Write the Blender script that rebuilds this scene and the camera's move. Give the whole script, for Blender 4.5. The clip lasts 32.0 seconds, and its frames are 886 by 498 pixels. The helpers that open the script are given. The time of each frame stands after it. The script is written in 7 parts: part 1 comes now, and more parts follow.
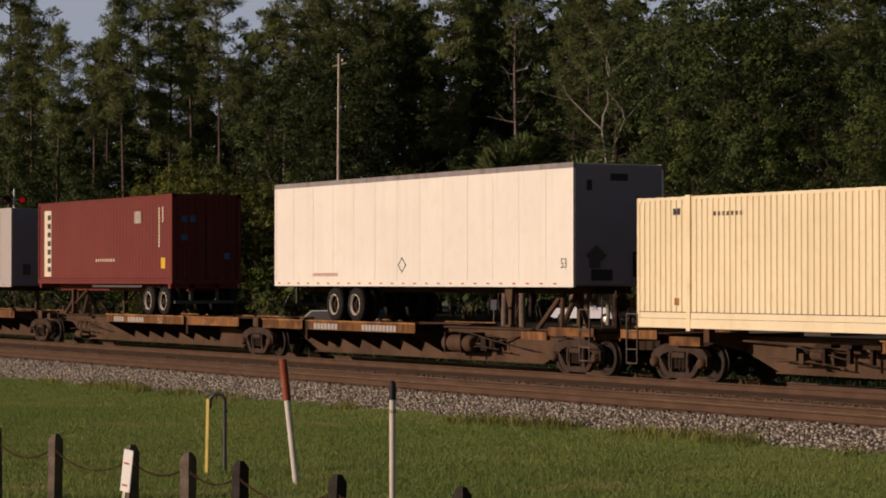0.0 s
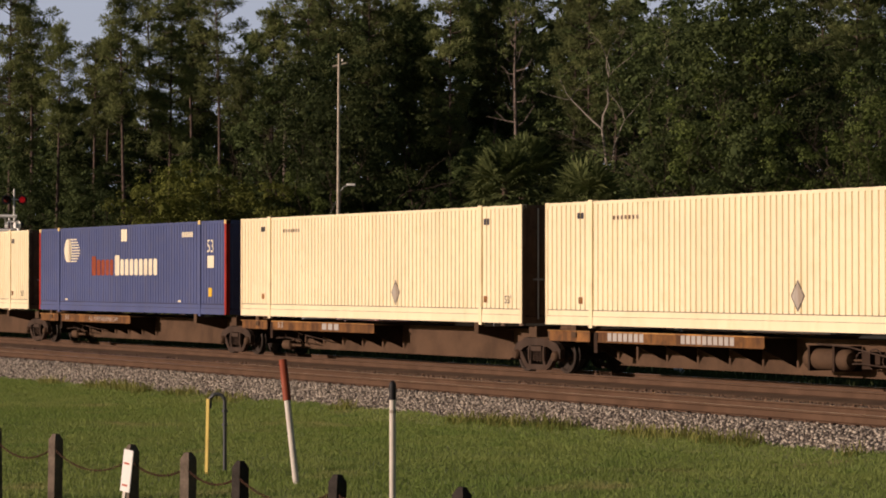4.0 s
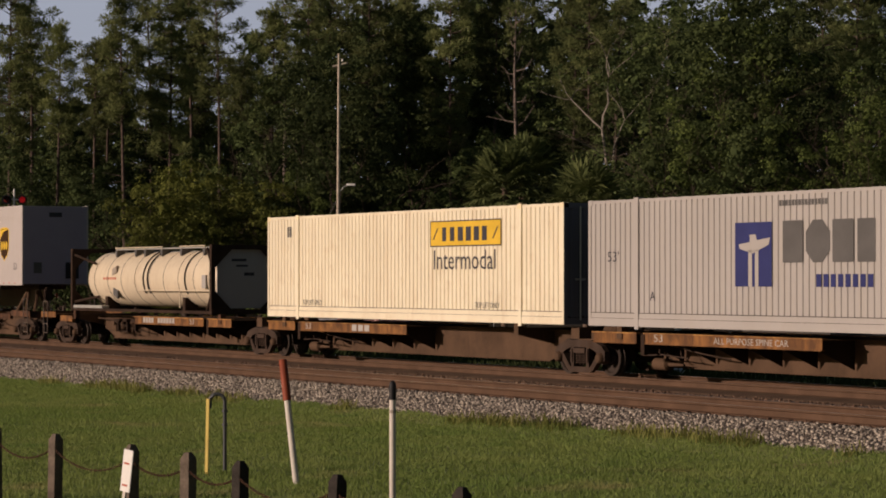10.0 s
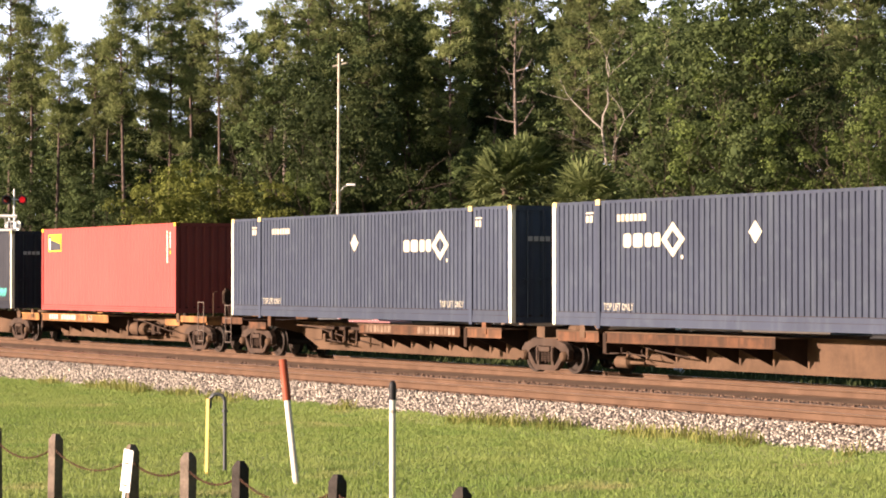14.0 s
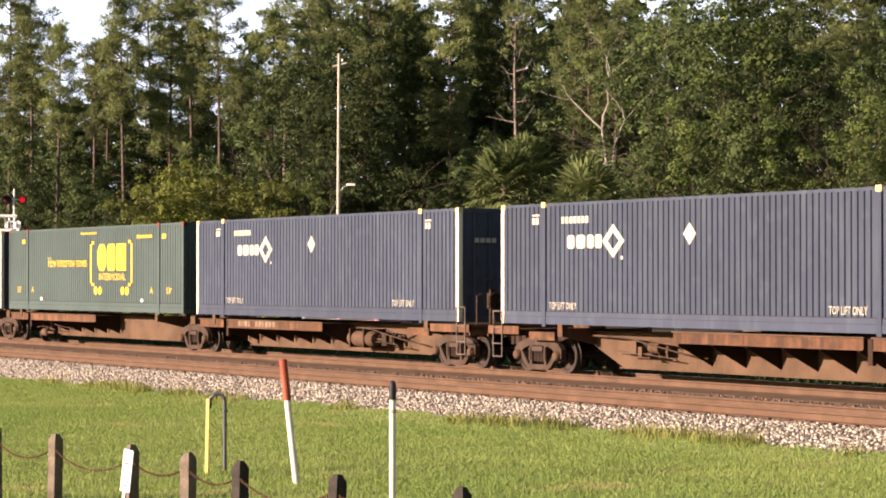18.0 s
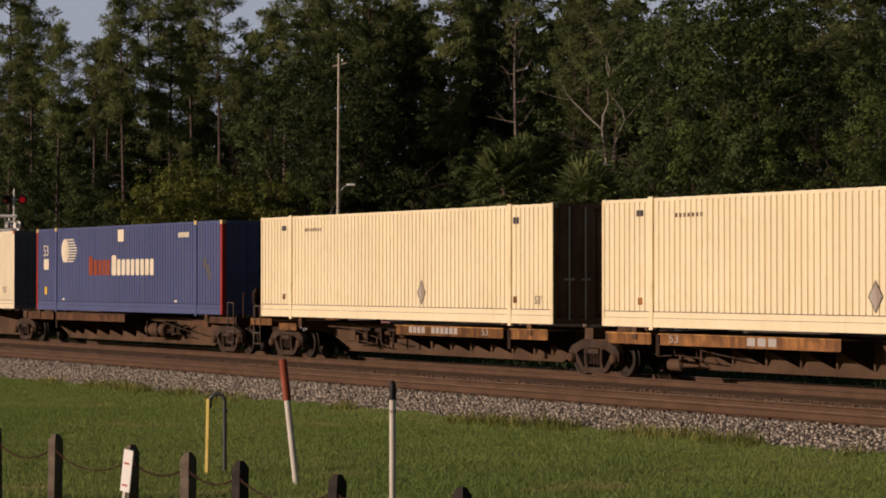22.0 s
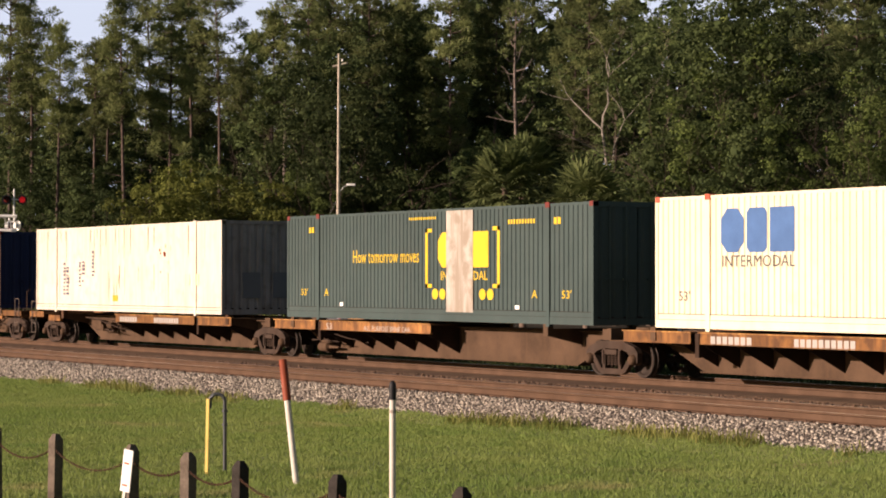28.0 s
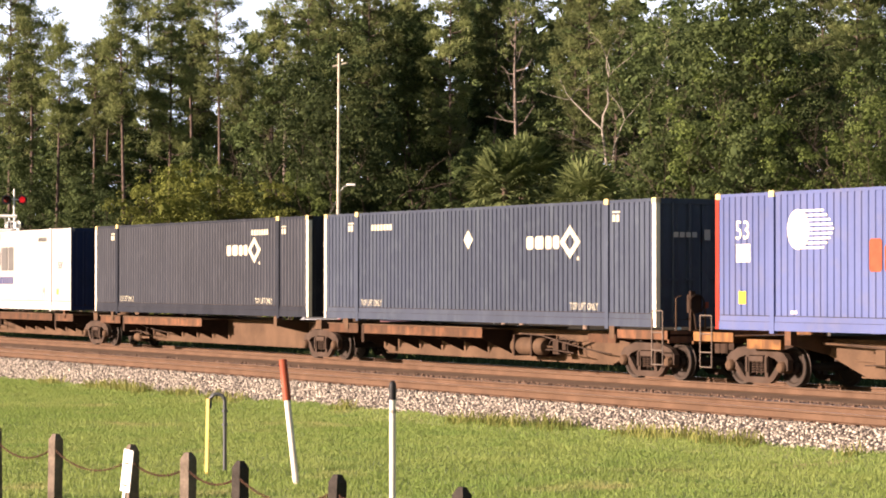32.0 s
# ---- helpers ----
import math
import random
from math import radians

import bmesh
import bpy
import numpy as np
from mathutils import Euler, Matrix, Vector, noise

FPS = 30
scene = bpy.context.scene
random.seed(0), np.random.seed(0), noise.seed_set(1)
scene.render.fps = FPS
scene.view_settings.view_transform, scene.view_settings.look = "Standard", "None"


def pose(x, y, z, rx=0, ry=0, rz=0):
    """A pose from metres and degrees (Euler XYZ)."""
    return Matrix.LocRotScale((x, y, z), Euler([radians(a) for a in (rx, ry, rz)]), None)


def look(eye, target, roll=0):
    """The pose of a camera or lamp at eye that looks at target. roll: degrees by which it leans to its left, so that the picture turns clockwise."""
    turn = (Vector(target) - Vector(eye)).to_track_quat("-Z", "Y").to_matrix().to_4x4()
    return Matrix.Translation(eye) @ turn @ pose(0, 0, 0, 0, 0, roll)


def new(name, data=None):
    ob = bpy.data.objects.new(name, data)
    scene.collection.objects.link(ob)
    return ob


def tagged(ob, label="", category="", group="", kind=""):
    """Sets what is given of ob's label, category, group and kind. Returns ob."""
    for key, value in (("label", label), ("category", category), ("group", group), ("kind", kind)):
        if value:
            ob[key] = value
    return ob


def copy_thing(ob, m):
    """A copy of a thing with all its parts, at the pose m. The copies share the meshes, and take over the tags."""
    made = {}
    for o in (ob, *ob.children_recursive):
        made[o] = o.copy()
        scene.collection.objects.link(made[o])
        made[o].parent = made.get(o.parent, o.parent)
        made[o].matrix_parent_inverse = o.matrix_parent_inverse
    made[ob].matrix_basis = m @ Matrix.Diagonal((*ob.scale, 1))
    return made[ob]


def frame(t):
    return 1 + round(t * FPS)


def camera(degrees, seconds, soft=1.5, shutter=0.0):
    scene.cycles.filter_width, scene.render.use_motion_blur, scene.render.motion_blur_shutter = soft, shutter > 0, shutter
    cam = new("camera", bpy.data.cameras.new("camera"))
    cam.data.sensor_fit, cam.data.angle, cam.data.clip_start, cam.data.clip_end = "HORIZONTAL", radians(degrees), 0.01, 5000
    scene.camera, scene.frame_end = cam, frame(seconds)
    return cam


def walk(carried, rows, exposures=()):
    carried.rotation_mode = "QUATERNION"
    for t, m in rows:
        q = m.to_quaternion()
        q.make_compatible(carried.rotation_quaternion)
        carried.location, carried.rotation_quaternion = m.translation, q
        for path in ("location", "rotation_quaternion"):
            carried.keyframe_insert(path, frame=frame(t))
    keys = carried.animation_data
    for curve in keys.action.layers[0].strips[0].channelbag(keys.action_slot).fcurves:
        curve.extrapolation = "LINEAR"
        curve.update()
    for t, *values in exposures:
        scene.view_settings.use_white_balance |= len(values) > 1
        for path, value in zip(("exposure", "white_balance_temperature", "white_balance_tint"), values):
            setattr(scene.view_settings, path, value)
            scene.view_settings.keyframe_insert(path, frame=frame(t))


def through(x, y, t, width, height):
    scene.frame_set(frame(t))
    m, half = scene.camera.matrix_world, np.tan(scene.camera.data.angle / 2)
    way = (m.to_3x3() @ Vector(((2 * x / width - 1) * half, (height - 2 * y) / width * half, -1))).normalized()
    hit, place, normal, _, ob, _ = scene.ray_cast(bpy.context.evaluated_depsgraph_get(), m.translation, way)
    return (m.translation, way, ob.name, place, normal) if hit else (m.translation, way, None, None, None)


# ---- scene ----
# ================= camera =================
EYE = Vector((0.0, -32.46, 2.24))          # rail top is z = 0, train's track centre y = 0
YAW, PITCH = radians(29.867), radians(0.743)
AIM = Vector((-math.cos(YAW) * math.cos(PITCH), math.sin(YAW) * math.cos(PITCH), math.sin(PITCH)))
VIEW = look(EYE, EYE + AIM * 100)
EXPOSURE = [(0.0, -0.28), (1.0, -0.28), (2.0, -0.15), (3.0, 0.6), (3.5, 0.1), (4.3, 0.1), (5.5, 0.75), (6.0, 1.0), (7.0, 1.02), (8.0, 0.6), (9.0, 0.5), (10.0, -0.15), (11.0, 0.4), (12.0, 1.6), (13.0, 1.75), (14.0, 2.02), (17.0, 1.85), (18.5, 1.95), (19.0, 1.45), (19.4, 0.75), (20.0, 0.18), (21.0, 0.5), (22.0, -0.2), (22.5, -0.28), (23.1, -0.35), (24.0, 1.25), (25.0, 1.95), (25.6, 2.0), (26.4, 0.9), (27.5, 0.48), (28.0, 0.92), (29.0, 0.05), (30.0, 0.28), (30.8, 1.4), (31.3, 1.75), (32.0, 2.02)]
cam = camera(20.707, 32.0, soft=1.85)
walk(cam, [(0.0, VIEW), (32.0, VIEW)], exposures=EXPOSURE)

# ================= sky and sun =================
SUN_TO = Vector((-0.17, -0.985, 0.0)).normalized()
SUN_UP = radians(14.5)
world = bpy.data.worlds.new("sky")
scene.world = world
world.use_nodes = True
wn = world.node_tree
sky = wn.nodes.new("ShaderNodeTexSky")
sky.sky_type = "NISHITA"
sky.sun_disc = False
sky.sun_elevation = SUN_UP
sky.sun_rotation = math.atan2(SUN_TO.x, SUN_TO.y)
sky.dust_density = 2.0
background = wn.nodes["Background"]
background.inputs["Strength"].default_value = 0.035
wn.links.new(sky.outputs["Color"], background.inputs["Color"])
sun_data = bpy.data.lights.new("sun", "SUN")
sun_data.energy, sun_data.angle, sun_data.color = 4.3, radians(0.6), (1.0, 0.757, 0.635)
sun = new("sun", sun_data)
toward = SUN_TO * math.cos(SUN_UP) + Vector((0, 0, math.sin(SUN_UP)))
sun.matrix_world = look(toward * 300, (0, 0, 0))

# ================= materials =================


def node_tree(name):
    m = bpy.data.materials.new(name)
    m.use_nodes = True
    return m, m.node_tree, m.node_tree.nodes["Principled BSDF"]


def mixed(nt, fac, a, b):
    n = nt.nodes.new("ShaderNodeMix")
    n.data_type = "RGBA"
    for sock, val in ((n.inputs[0], fac), (n.inputs[6], a), (n.inputs[7], b)):
        if isinstance(val, (int, float)):
            sock.default_value = val
        elif isinstance(val, tuple):
            sock.default_value = (*val[:3], 1)
        else:
            nt.links.new(val, sock)
    return n.outputs[2]


def noise_at(nt, scale, detail=4.0, stretch=(1, 1, 1), low=0.35, high=0.65):
    co = nt.nodes.new("ShaderNodeTexCoord")
    mp = nt.nodes.new("ShaderNodeMapping")
    mp.inputs["Scale"].default_value = stretch
    nz = nt.nodes.new("ShaderNodeTexNoise")
    nz.inputs["Scale"].default_value = scale
    nz.inputs["Detail"].default_value = detail
    rp = nt.nodes.new("ShaderNodeMapRange")
    rp.inputs[1].default_value, rp.inputs[2].default_value = low, high
    nt.links.new(co.outputs["Object"], mp.inputs["Vector"])
    nt.links.new(mp.outputs["Vector"], nz.inputs["Vector"])
    nt.links.new(nz.outputs["Fac"], rp.inputs[0])
    return rp.outputs[0]


def surface(name, base, rough=0.6, metal=0.0, vary=0.22, scale=1.5, fine=25.0, dirt=None, streak=0.0, bump=0.0, bump_scale=30.0, shift=0.0, low=0.5, high=0.75):
    """Painted, rusty or mineral surface: two scales of tone, streaks of dirt, fine relief."""
    m, nt, bsdf = node_tree(name)
    dark = tuple(c * (1 - vary) for c in base)
    light = tuple(min(1, c * (1 + vary * 0.6)) for c in base)
    col = mixed(nt, noise_at(nt, scale), dark, light)
    grain = noise_at(nt, fine, 3.0, low=0.3, high=0.7)
    col = mixed(nt, 0.25, col, mixed(nt, grain, dark, light))
    if dirt:
        run = noise_at(nt, 1.0, 5.0, (5.0, 5.0, 0.5), low, high)
        patch = noise_at(nt, 2.3, 6.0, (1, 1, 1), low + 0.02, high)
        add = nt.nodes.new("ShaderNodeMath")
        add.operation = "MAXIMUM"
        nt.links.new(run, add.inputs[0])
        nt.links.new(patch, add.inputs[1])
        mul = nt.nodes.new("ShaderNodeMath")
        mul.operation = "MULTIPLY"
        mul.inputs[1].default_value = streak
        nt.links.new(add.outputs[0], mul.inputs[0])
        col = mixed(nt, mul.outputs[0], col, dirt)
    if shift:
        info = nt.nodes.new("ShaderNodeObjectInfo")
        hsv = nt.nodes.new("ShaderNodeHueSaturation")
        mr = nt.nodes.new("ShaderNodeMapRange")
        mr.inputs[3].default_value, mr.inputs[4].default_value = 1 - shift, 1 + shift
        nt.links.new(info.outputs["Random"], mr.inputs[0])
        nt.links.new(mr.outputs[0], hsv.inputs["Value"])
        nt.links.new(col, hsv.inputs["Color"])
        col = hsv.outputs["Color"]
    nt.links.new(col, bsdf.inputs["Base Color"])
    bsdf.inputs["Roughness"].default_value = rough
    bsdf.inputs["Metallic"].default_value = metal
    bsdf.inputs["Specular IOR Level"].default_value = 0.5 if rough < 0.4 or metal > 0.25 else 0.16
    if bump:
        bp = nt.nodes.new("ShaderNodeBump")
        bp.inputs["Strength"].default_value = bump
        bp.inputs["Distance"].default_value = 0.02
        nt.links.new(noise_at(nt, bump_scale, 5.0, low=0.2, high=0.8), bp.inputs["Height"])
        nt.links.new(bp.outputs["Normal"], bsdf.inputs["Normal"])
    return m


def foliage(name, dark, light, through=0.25, rough=0.55):
    """Leaves: a tone for each leaf, larger patches of tone, some light let through."""
    m, nt, bsdf = node_tree(name)
    geo = nt.nodes.new("ShaderNodeNewGeometry")
    col = mixed(nt, geo.outputs["Random Per Island"], dark, light)
    col = mixed(nt, noise_at(nt, 0.45, 3.0), tuple(c * 0.8 for c in dark), col)
    info = nt.nodes.new("ShaderNodeObjectInfo")
    hsv = nt.nodes.new("ShaderNodeHueSaturation")
    mr = nt.nodes.new("ShaderNodeMapRange")
    mr.inputs[3].default_value, mr.inputs[4].default_value = 0.62, 1.28
    nt.links.new(info.outputs["Random"], mr.inputs[0])
    nt.links.new(mr.outputs[0], hsv.inputs["Value"])
    nt.links.new(col, hsv.inputs["Color"])
    nt.links.new(hsv.outputs["Color"], bsdf.inputs["Base Color"])
    bsdf.inputs["Roughness"].default_value = 0.8
    bsdf.inputs["Specular IOR Level"].default_value = 0.15
    tr = nt.nodes.new("ShaderNodeBsdfTranslucent")
    nt.links.new(hsv.outputs["Color"], tr.inputs["Color"])
    mx = nt.nodes.new("ShaderNodeMixShader")
    mx.inputs[0].default_value = through
    out = nt.nodes["Material Output"]
    nt.links.new(bsdf.outputs[0], mx.inputs[1])
    nt.links.new(tr.outputs[0], mx.inputs[2])
    nt.links.new(mx.outputs[0], out.inputs["Surface"])
    return m


def ground_material(name, spots):
    """Turf from three tones of noise; spots: (scale, low, high, colour) laid over one another."""
    m, nt, bsdf = node_tree(name)
    col = spots[0][3]
    for scale, low, high, tone in spots:
        col = mixed(nt, noise_at(nt, scale, 6.0, low=low, high=high), col, tone)
    nt.links.new(col, bsdf.inputs["Base Color"])
    bsdf.inputs["Roughness"].default_value = 0.9
    bp = nt.nodes.new("ShaderNodeBump")
    bp.inputs["Strength"].default_value = 0.6
    bp.inputs["Distance"].default_value = 0.05
    nt.links.new(noise_at(nt, 14.0, 6.0, low=0.2, high=0.8), bp.inputs["Height"])
    nt.links.new(bp.outputs["Normal"], bsdf.inputs["Normal"])
    return m


def lawn_blades(name):
    """Mown grass: soft patches of lush and dry tone, a slight tone for each blade."""
    m, nt, bsdf = node_tree(name)
    col = mixed(nt, noise_at(nt, 0.22, 4.0, low=0.3, high=0.7), (0.176, 0.244, 0.060), (0.238, 0.290, 0.086))
    col = mixed(nt, noise_at(nt, 1.3, 5.0, low=0.5, high=0.8), col, (0.140, 0.222, 0.056))
    col = mixed(nt, noise_at(nt, 0.6, 5.0, low=0.62, high=0.8), col, (0.33, 0.30, 0.13))
    geo = nt.nodes.new("ShaderNodeNewGeometry")
    hsv = nt.nodes.new("ShaderNodeHueSaturation")
    mr = nt.nodes.new("ShaderNodeMapRange")
    mr.inputs[3].default_value, mr.inputs[4].default_value = 0.78, 1.22
    nt.links.new(geo.outputs["Random Per Island"], mr.inputs[0])
    nt.links.new(mr.outputs[0], hsv.inputs["Value"])
    nt.links.new(col, hsv.inputs["Color"])
    nt.links.new(hsv.outputs["Color"], bsdf.inputs["Base Color"])
    bsdf.inputs["Roughness"].default_value = 0.8
    bsdf.inputs["Specular IOR Level"].default_value = 0.15
    tr = nt.nodes.new("ShaderNodeBsdfTranslucent")
    nt.links.new(hsv.outputs["Color"], tr.inputs["Color"])
    mx = nt.nodes.new("ShaderNodeMixShader")
    mx.inputs[0].default_value = 0.4
    nt.links.new(bsdf.outputs[0], mx.inputs[1])
    nt.links.new(tr.outputs[0], mx.inputs[2])
    nt.links.new(mx.outputs[0], nt.nodes["Material Output"].inputs["Surface"])
    return m


def glow(name, colour, strength, paint=1.0):
    m, nt, bsdf = node_tree(name)
    bsdf.inputs["Base Color"].default_value = (*[c * paint for c in colour], 1)
    bsdf.inputs["Emission Color"].default_value = (*colour, 1)
    bsdf.inputs["Emission Strength"].default_value = strength
    return m


M = {
    "turf": ground_material("turf", [(0.15, 0.3, 0.7, (0.18, 0.226, 0.052)), (0.5, 0.45, 0.7, (0.23, 0.26, 0.074)), (3.0, 0.4, 0.75, (0.115, 0.160, 0.032)), (0.9, 0.64, 0.76, (0.25, 0.20, 0.09))]),
    "grass": lawn_blades("grass_blades"),
    "weed": foliage("dry_weeds", (0.15, 0.165, 0.042), (0.31, 0.305, 0.105), 0.35),
    "rank": foliage("rank_weeds", (0.022, 0.032, 0.010), (0.07, 0.088, 0.03), 0.3),
    "ballast": surface("ballast_bed", (0.153, 0.128, 0.109), 0.95, vary=0.6, scale=6, fine=30, dirt=(0.064, 0.035, 0.019), streak=0.5, bump=1.0, bump_scale=16),
    "rail": surface("rusty_rail", (0.100, 0.060, 0.038), 0.75, 0.1, vary=0.25, scale=1.2, fine=30, dirt=(0.058, 0.029, 0.014), streak=0.4),
    "railtop": surface("polished_railhead", (0.360, 0.288, 0.240), 0.35, 0.9, vary=0.2),
    "tie": surface("weathered_tie", (0.072, 0.054, 0.042), 0.9, vary=0.4, scale=3, shift=0.2),
    "rust": surface("car_rust", (0.088, 0.054, 0.033), 0.8, 0.05, vary=0.35, scale=1.2, fine=18, dirt=(0.102, 0.061, 0.036), streak=0.6, bump=0.15),
    "rustdark": surface("car_grime", (0.036, 0.022, 0.015), 0.85, 0.05, vary=0.4, scale=2.0, fine=20),
    "sill": surface("worn_yellow_paint", (0.31, 0.145, 0.046), 0.65, 0.0, vary=0.3, scale=0.9, fine=14, dirt=(0.085, 0.042, 0.022), streak=0.9, shift=0.3, low=0.36, high=0.62),
    # the sill's chipped yellow, lightened where the lip catches the sun
    "siltop": surface("chipped_sunlit_lip", (0.42, 0.22, 0.07), 0.65, 0.0, vary=0.3, scale=0.9, fine=14, dirt=(0.12, 0.055, 0.028), streak=0.8, shift=0.3, low=0.42, high=0.62),
    "ladder": surface("worn_ladder_steel", (0.15, 0.12, 0.10), 0.6, 0.2, vary=0.3, scale=5),
    "sillbrown": surface("worn_brown_paint", (0.125, 0.058, 0.030), 0.7, 0.0, vary=0.35, scale=0.9, fine=14, dirt=(0.055, 0.03, 0.018), streak=1.0, shift=0.3, low=0.42, high=0.62),
    "truck": surface("truck_casting", (0.054, 0.037, 0.028), 0.85, 0.05, vary=0.35, scale=3, fine=20, dirt=(0.054, 0.030, 0.018), streak=0.5),
    "wheel": surface("wheel_steel", (0.040, 0.030, 0.024), 0.65, 0.15, vary=0.3, scale=3),
    "tread": surface("bright_tread", (0.05, 0.042, 0.035), 0.5, 0.5, vary=0.2),
    "black": surface("black_rubber", (0.011, 0.011, 0.011), 0.75, vary=0.3),
    "tyre": surface("tyre_rubber", (0.017, 0.016, 0.015), 0.8, vary=0.3, scale=4),
    "rim": surface("painted_rim", (0.72, 0.66, 0.58), 0.45, 0.2, vary=0.15, scale=4),
    "steel": surface("galvanised", (0.50, 0.50, 0.48), 0.45, 0.6, vary=0.15, scale=4),
    "red": surface("red_paint", (0.330, 0.030, 0.018), 0.5, vary=0.2),
    "white": surface("white_paint", (0.78, 0.77, 0.74), 0.5, vary=0.08, scale=2),
    "black_paint": surface("black_paint", (0.02, 0.02, 0.022), 0.5, vary=0.2),
    "yellow": surface("yellow_paint", (0.675, 0.468, 0.036), 0.5, vary=0.12, scale=2),
    "gold": surface("gold_paint", (0.648, 0.423, 0.045), 0.5, vary=0.12, scale=2),
    "shield": surface("brown_paint", (0.042, 0.018, 0.007), 0.5, vary=0.2),
    "logo_blue": surface("blue_paint", (0.075, 0.15, 0.33), 0.5, vary=0.15, scale=2),
    "deep_blue": surface("deep_blue_paint", (0.030, 0.036, 0.13), 0.5, vary=0.15),
    "grey": surface("grey_paint", (0.100, 0.098, 0.096), 0.55, vary=0.15),
    "patch": surface("bare_patch", (0.42, 0.395, 0.35), 0.6, vary=0.15, scale=1, dirt=(0.28, 0.23, 0.18), streak=0.9, low=0.42, high=0.6),
    "turquoise": surface("spray_paint", (0.10, 0.42, 0.38), 0.5, vary=0.1),
    "scuff": surface("faded_scuff", (0.17, 0.15, 0.18), 0.7, vary=0.2),
    "stencil": surface("dusty_stencil", (0.24, 0.19, 0.14), 0.7, vary=0.25, scale=3, fine=30, dirt=(0.09, 0.05, 0.03), streak=0.9, low=0.4, high=0.6),
    "ink": surface("dark_lettering", (0.05, 0.05, 0.06), 0.6, vary=0.2),
    "redink": surface("red_lettering", (0.45, 0.10, 0.06), 0.6, vary=0.2),
    "mark": surface("dull_white_paint", (0.42, 0.39, 0.30), 0.6, vary=0.15, scale=3, dirt=(0.25, 0.22, 0.18), streak=0.4),
    "casting": surface("ochre_paint", (0.62, 0.47, 0.20), 0.6, vary=0.15, scale=3),
    "stake": surface("faded_yellow_plastic", (0.52, 0.40, 0.11), 0.6, vary=0.2, scale=3),
    # load bodies
    "pale_cream": surface("pale_cream_paint", (0.76, 0.69, 0.51), 0.55, vary=0.06, scale=0.6, fine=8, dirt=(0.55, 0.42, 0.26), streak=0.3),
    "cream": surface("cream_paint", (0.80, 0.71, 0.49), 0.55, vary=0.06, scale=0.6, fine=8, dirt=(0.60, 0.47, 0.25), streak=0.28),
    "cream_post": surface("cream_post_paint", (0.80, 0.70, 0.46), 0.55, vary=0.08, scale=1, dirt=(0.42, 0.26, 0.14), streak=0.4),
    "ivory": surface("ivory_paint", (0.730, 0.675, 0.515), 0.55, vary=0.06, scale=0.6, fine=8, dirt=(0.500, 0.380, 0.250), streak=0.35),
    "navy": surface("navy_paint", (0.040, 0.049, 0.074), 0.5, vary=0.12, scale=0.5, fine=10, dirt=(0.076, 0.094, 0.115), streak=0.4, shift=0.12),
    "charcoal": surface("charcoal_paint", (0.0165, 0.0185, 0.027), 0.5, vary=0.15, scale=0.5, fine=10, dirt=(0.034, 0.036, 0.046), streak=0.6),
    "teal": surface("slate_teal_paint", (0.045, 0.066, 0.078), 0.6, vary=0.15, scale=0.5, fine=10, dirt=(0.07, 0.08, 0.08), streak=0.3),
    "green_teal": surface("faded_teal_paint", (0.054, 0.078, 0.075), 0.6, vary=0.15, scale=0.5, fine=10, dirt=(0.075, 0.09, 0.085), streak=0.35),
    "blue": surface("periwinkle_paint", (0.078, 0.098, 0.215), 0.5, vary=0.12, scale=0.5, fine=10, dirt=(0.120, 0.120, 0.162), streak=0.35, shift=0.06),
    "fadedblue": surface("faded_blue_paint", (0.088, 0.102, 0.160), 0.6, vary=0.1, scale=0.5, fine=10, dirt=(0.150, 0.148, 0.185), streak=0.5),
    "darkblue": surface("dark_blue_ends", (0.013, 0.021, 0.067), 0.5, vary=0.1),
    "silver": surface("pale_grey_paint", (0.372, 0.356, 0.338), 0.5, vary=0.06, scale=0.6, fine=10, dirt=(0.352, 0.317, 0.264), streak=0.25),
    "orange_red": surface("coral_red_paint", (0.305, 0.060, 0.054), 0.6, vary=0.08, scale=0.5, fine=10, dirt=(0.24, 0.07, 0.06), streak=0.3),
    "maroon": surface("maroon_paint", (0.165, 0.036, 0.030), 0.6, vary=0.12, scale=0.5, fine=10, dirt=(0.15, 0.05, 0.04), streak=0.4),
    "trailer": surface("pale_trailer_skin", (0.43, 0.40, 0.385), 0.5, vary=0.05, scale=0.5, fine=6, dirt=(0.36, 0.31, 0.26), streak=0.25),
    "trailer_white": surface("white_trailer_skin", (0.80, 0.77, 0.69), 0.42, vary=0.05, scale=0.5, fine=6, dirt=(0.62, 0.56, 0.46), streak=0.25),
    "reefer": surface("worn_white_skin", (0.66, 0.615, 0.52), 0.5, vary=0.08, scale=0.6, fine=8, dirt=(0.44, 0.33, 0.22), streak=0.35, low=0.46, high=0.7),
    "skirt": surface("cream_skirt", (0.60, 0.52, 0.37), 0.5, vary=0.08, scale=0.6, fine=8, dirt=(0.42, 0.33, 0.22), streak=0.3),
    "seam": surface("shaded_seam", (0.030, 0.024, 0.021), 0.8, vary=0.4, scale=2, fine=14),
    "dirt": surface("rusty_dirt", (0.128, 0.084, 0.056), 0.95, vary=0.3, scale=1.5, fine=20, dirt=(0.075, 0.045, 0.028), streak=0.5, bump=0.5, bump_scale=14),
    "stain": surface("rust_stain", (0.44, 0.33, 0.22), 0.7, vary=0.25, scale=2, fine=12),
    # trailer ends: pale skin darkened and blued in colour for open shade
    "endshade": surface("shaded_trailer_end", (0.285, 0.260, 0.330), 0.6, vary=0.1, scale=0.8),
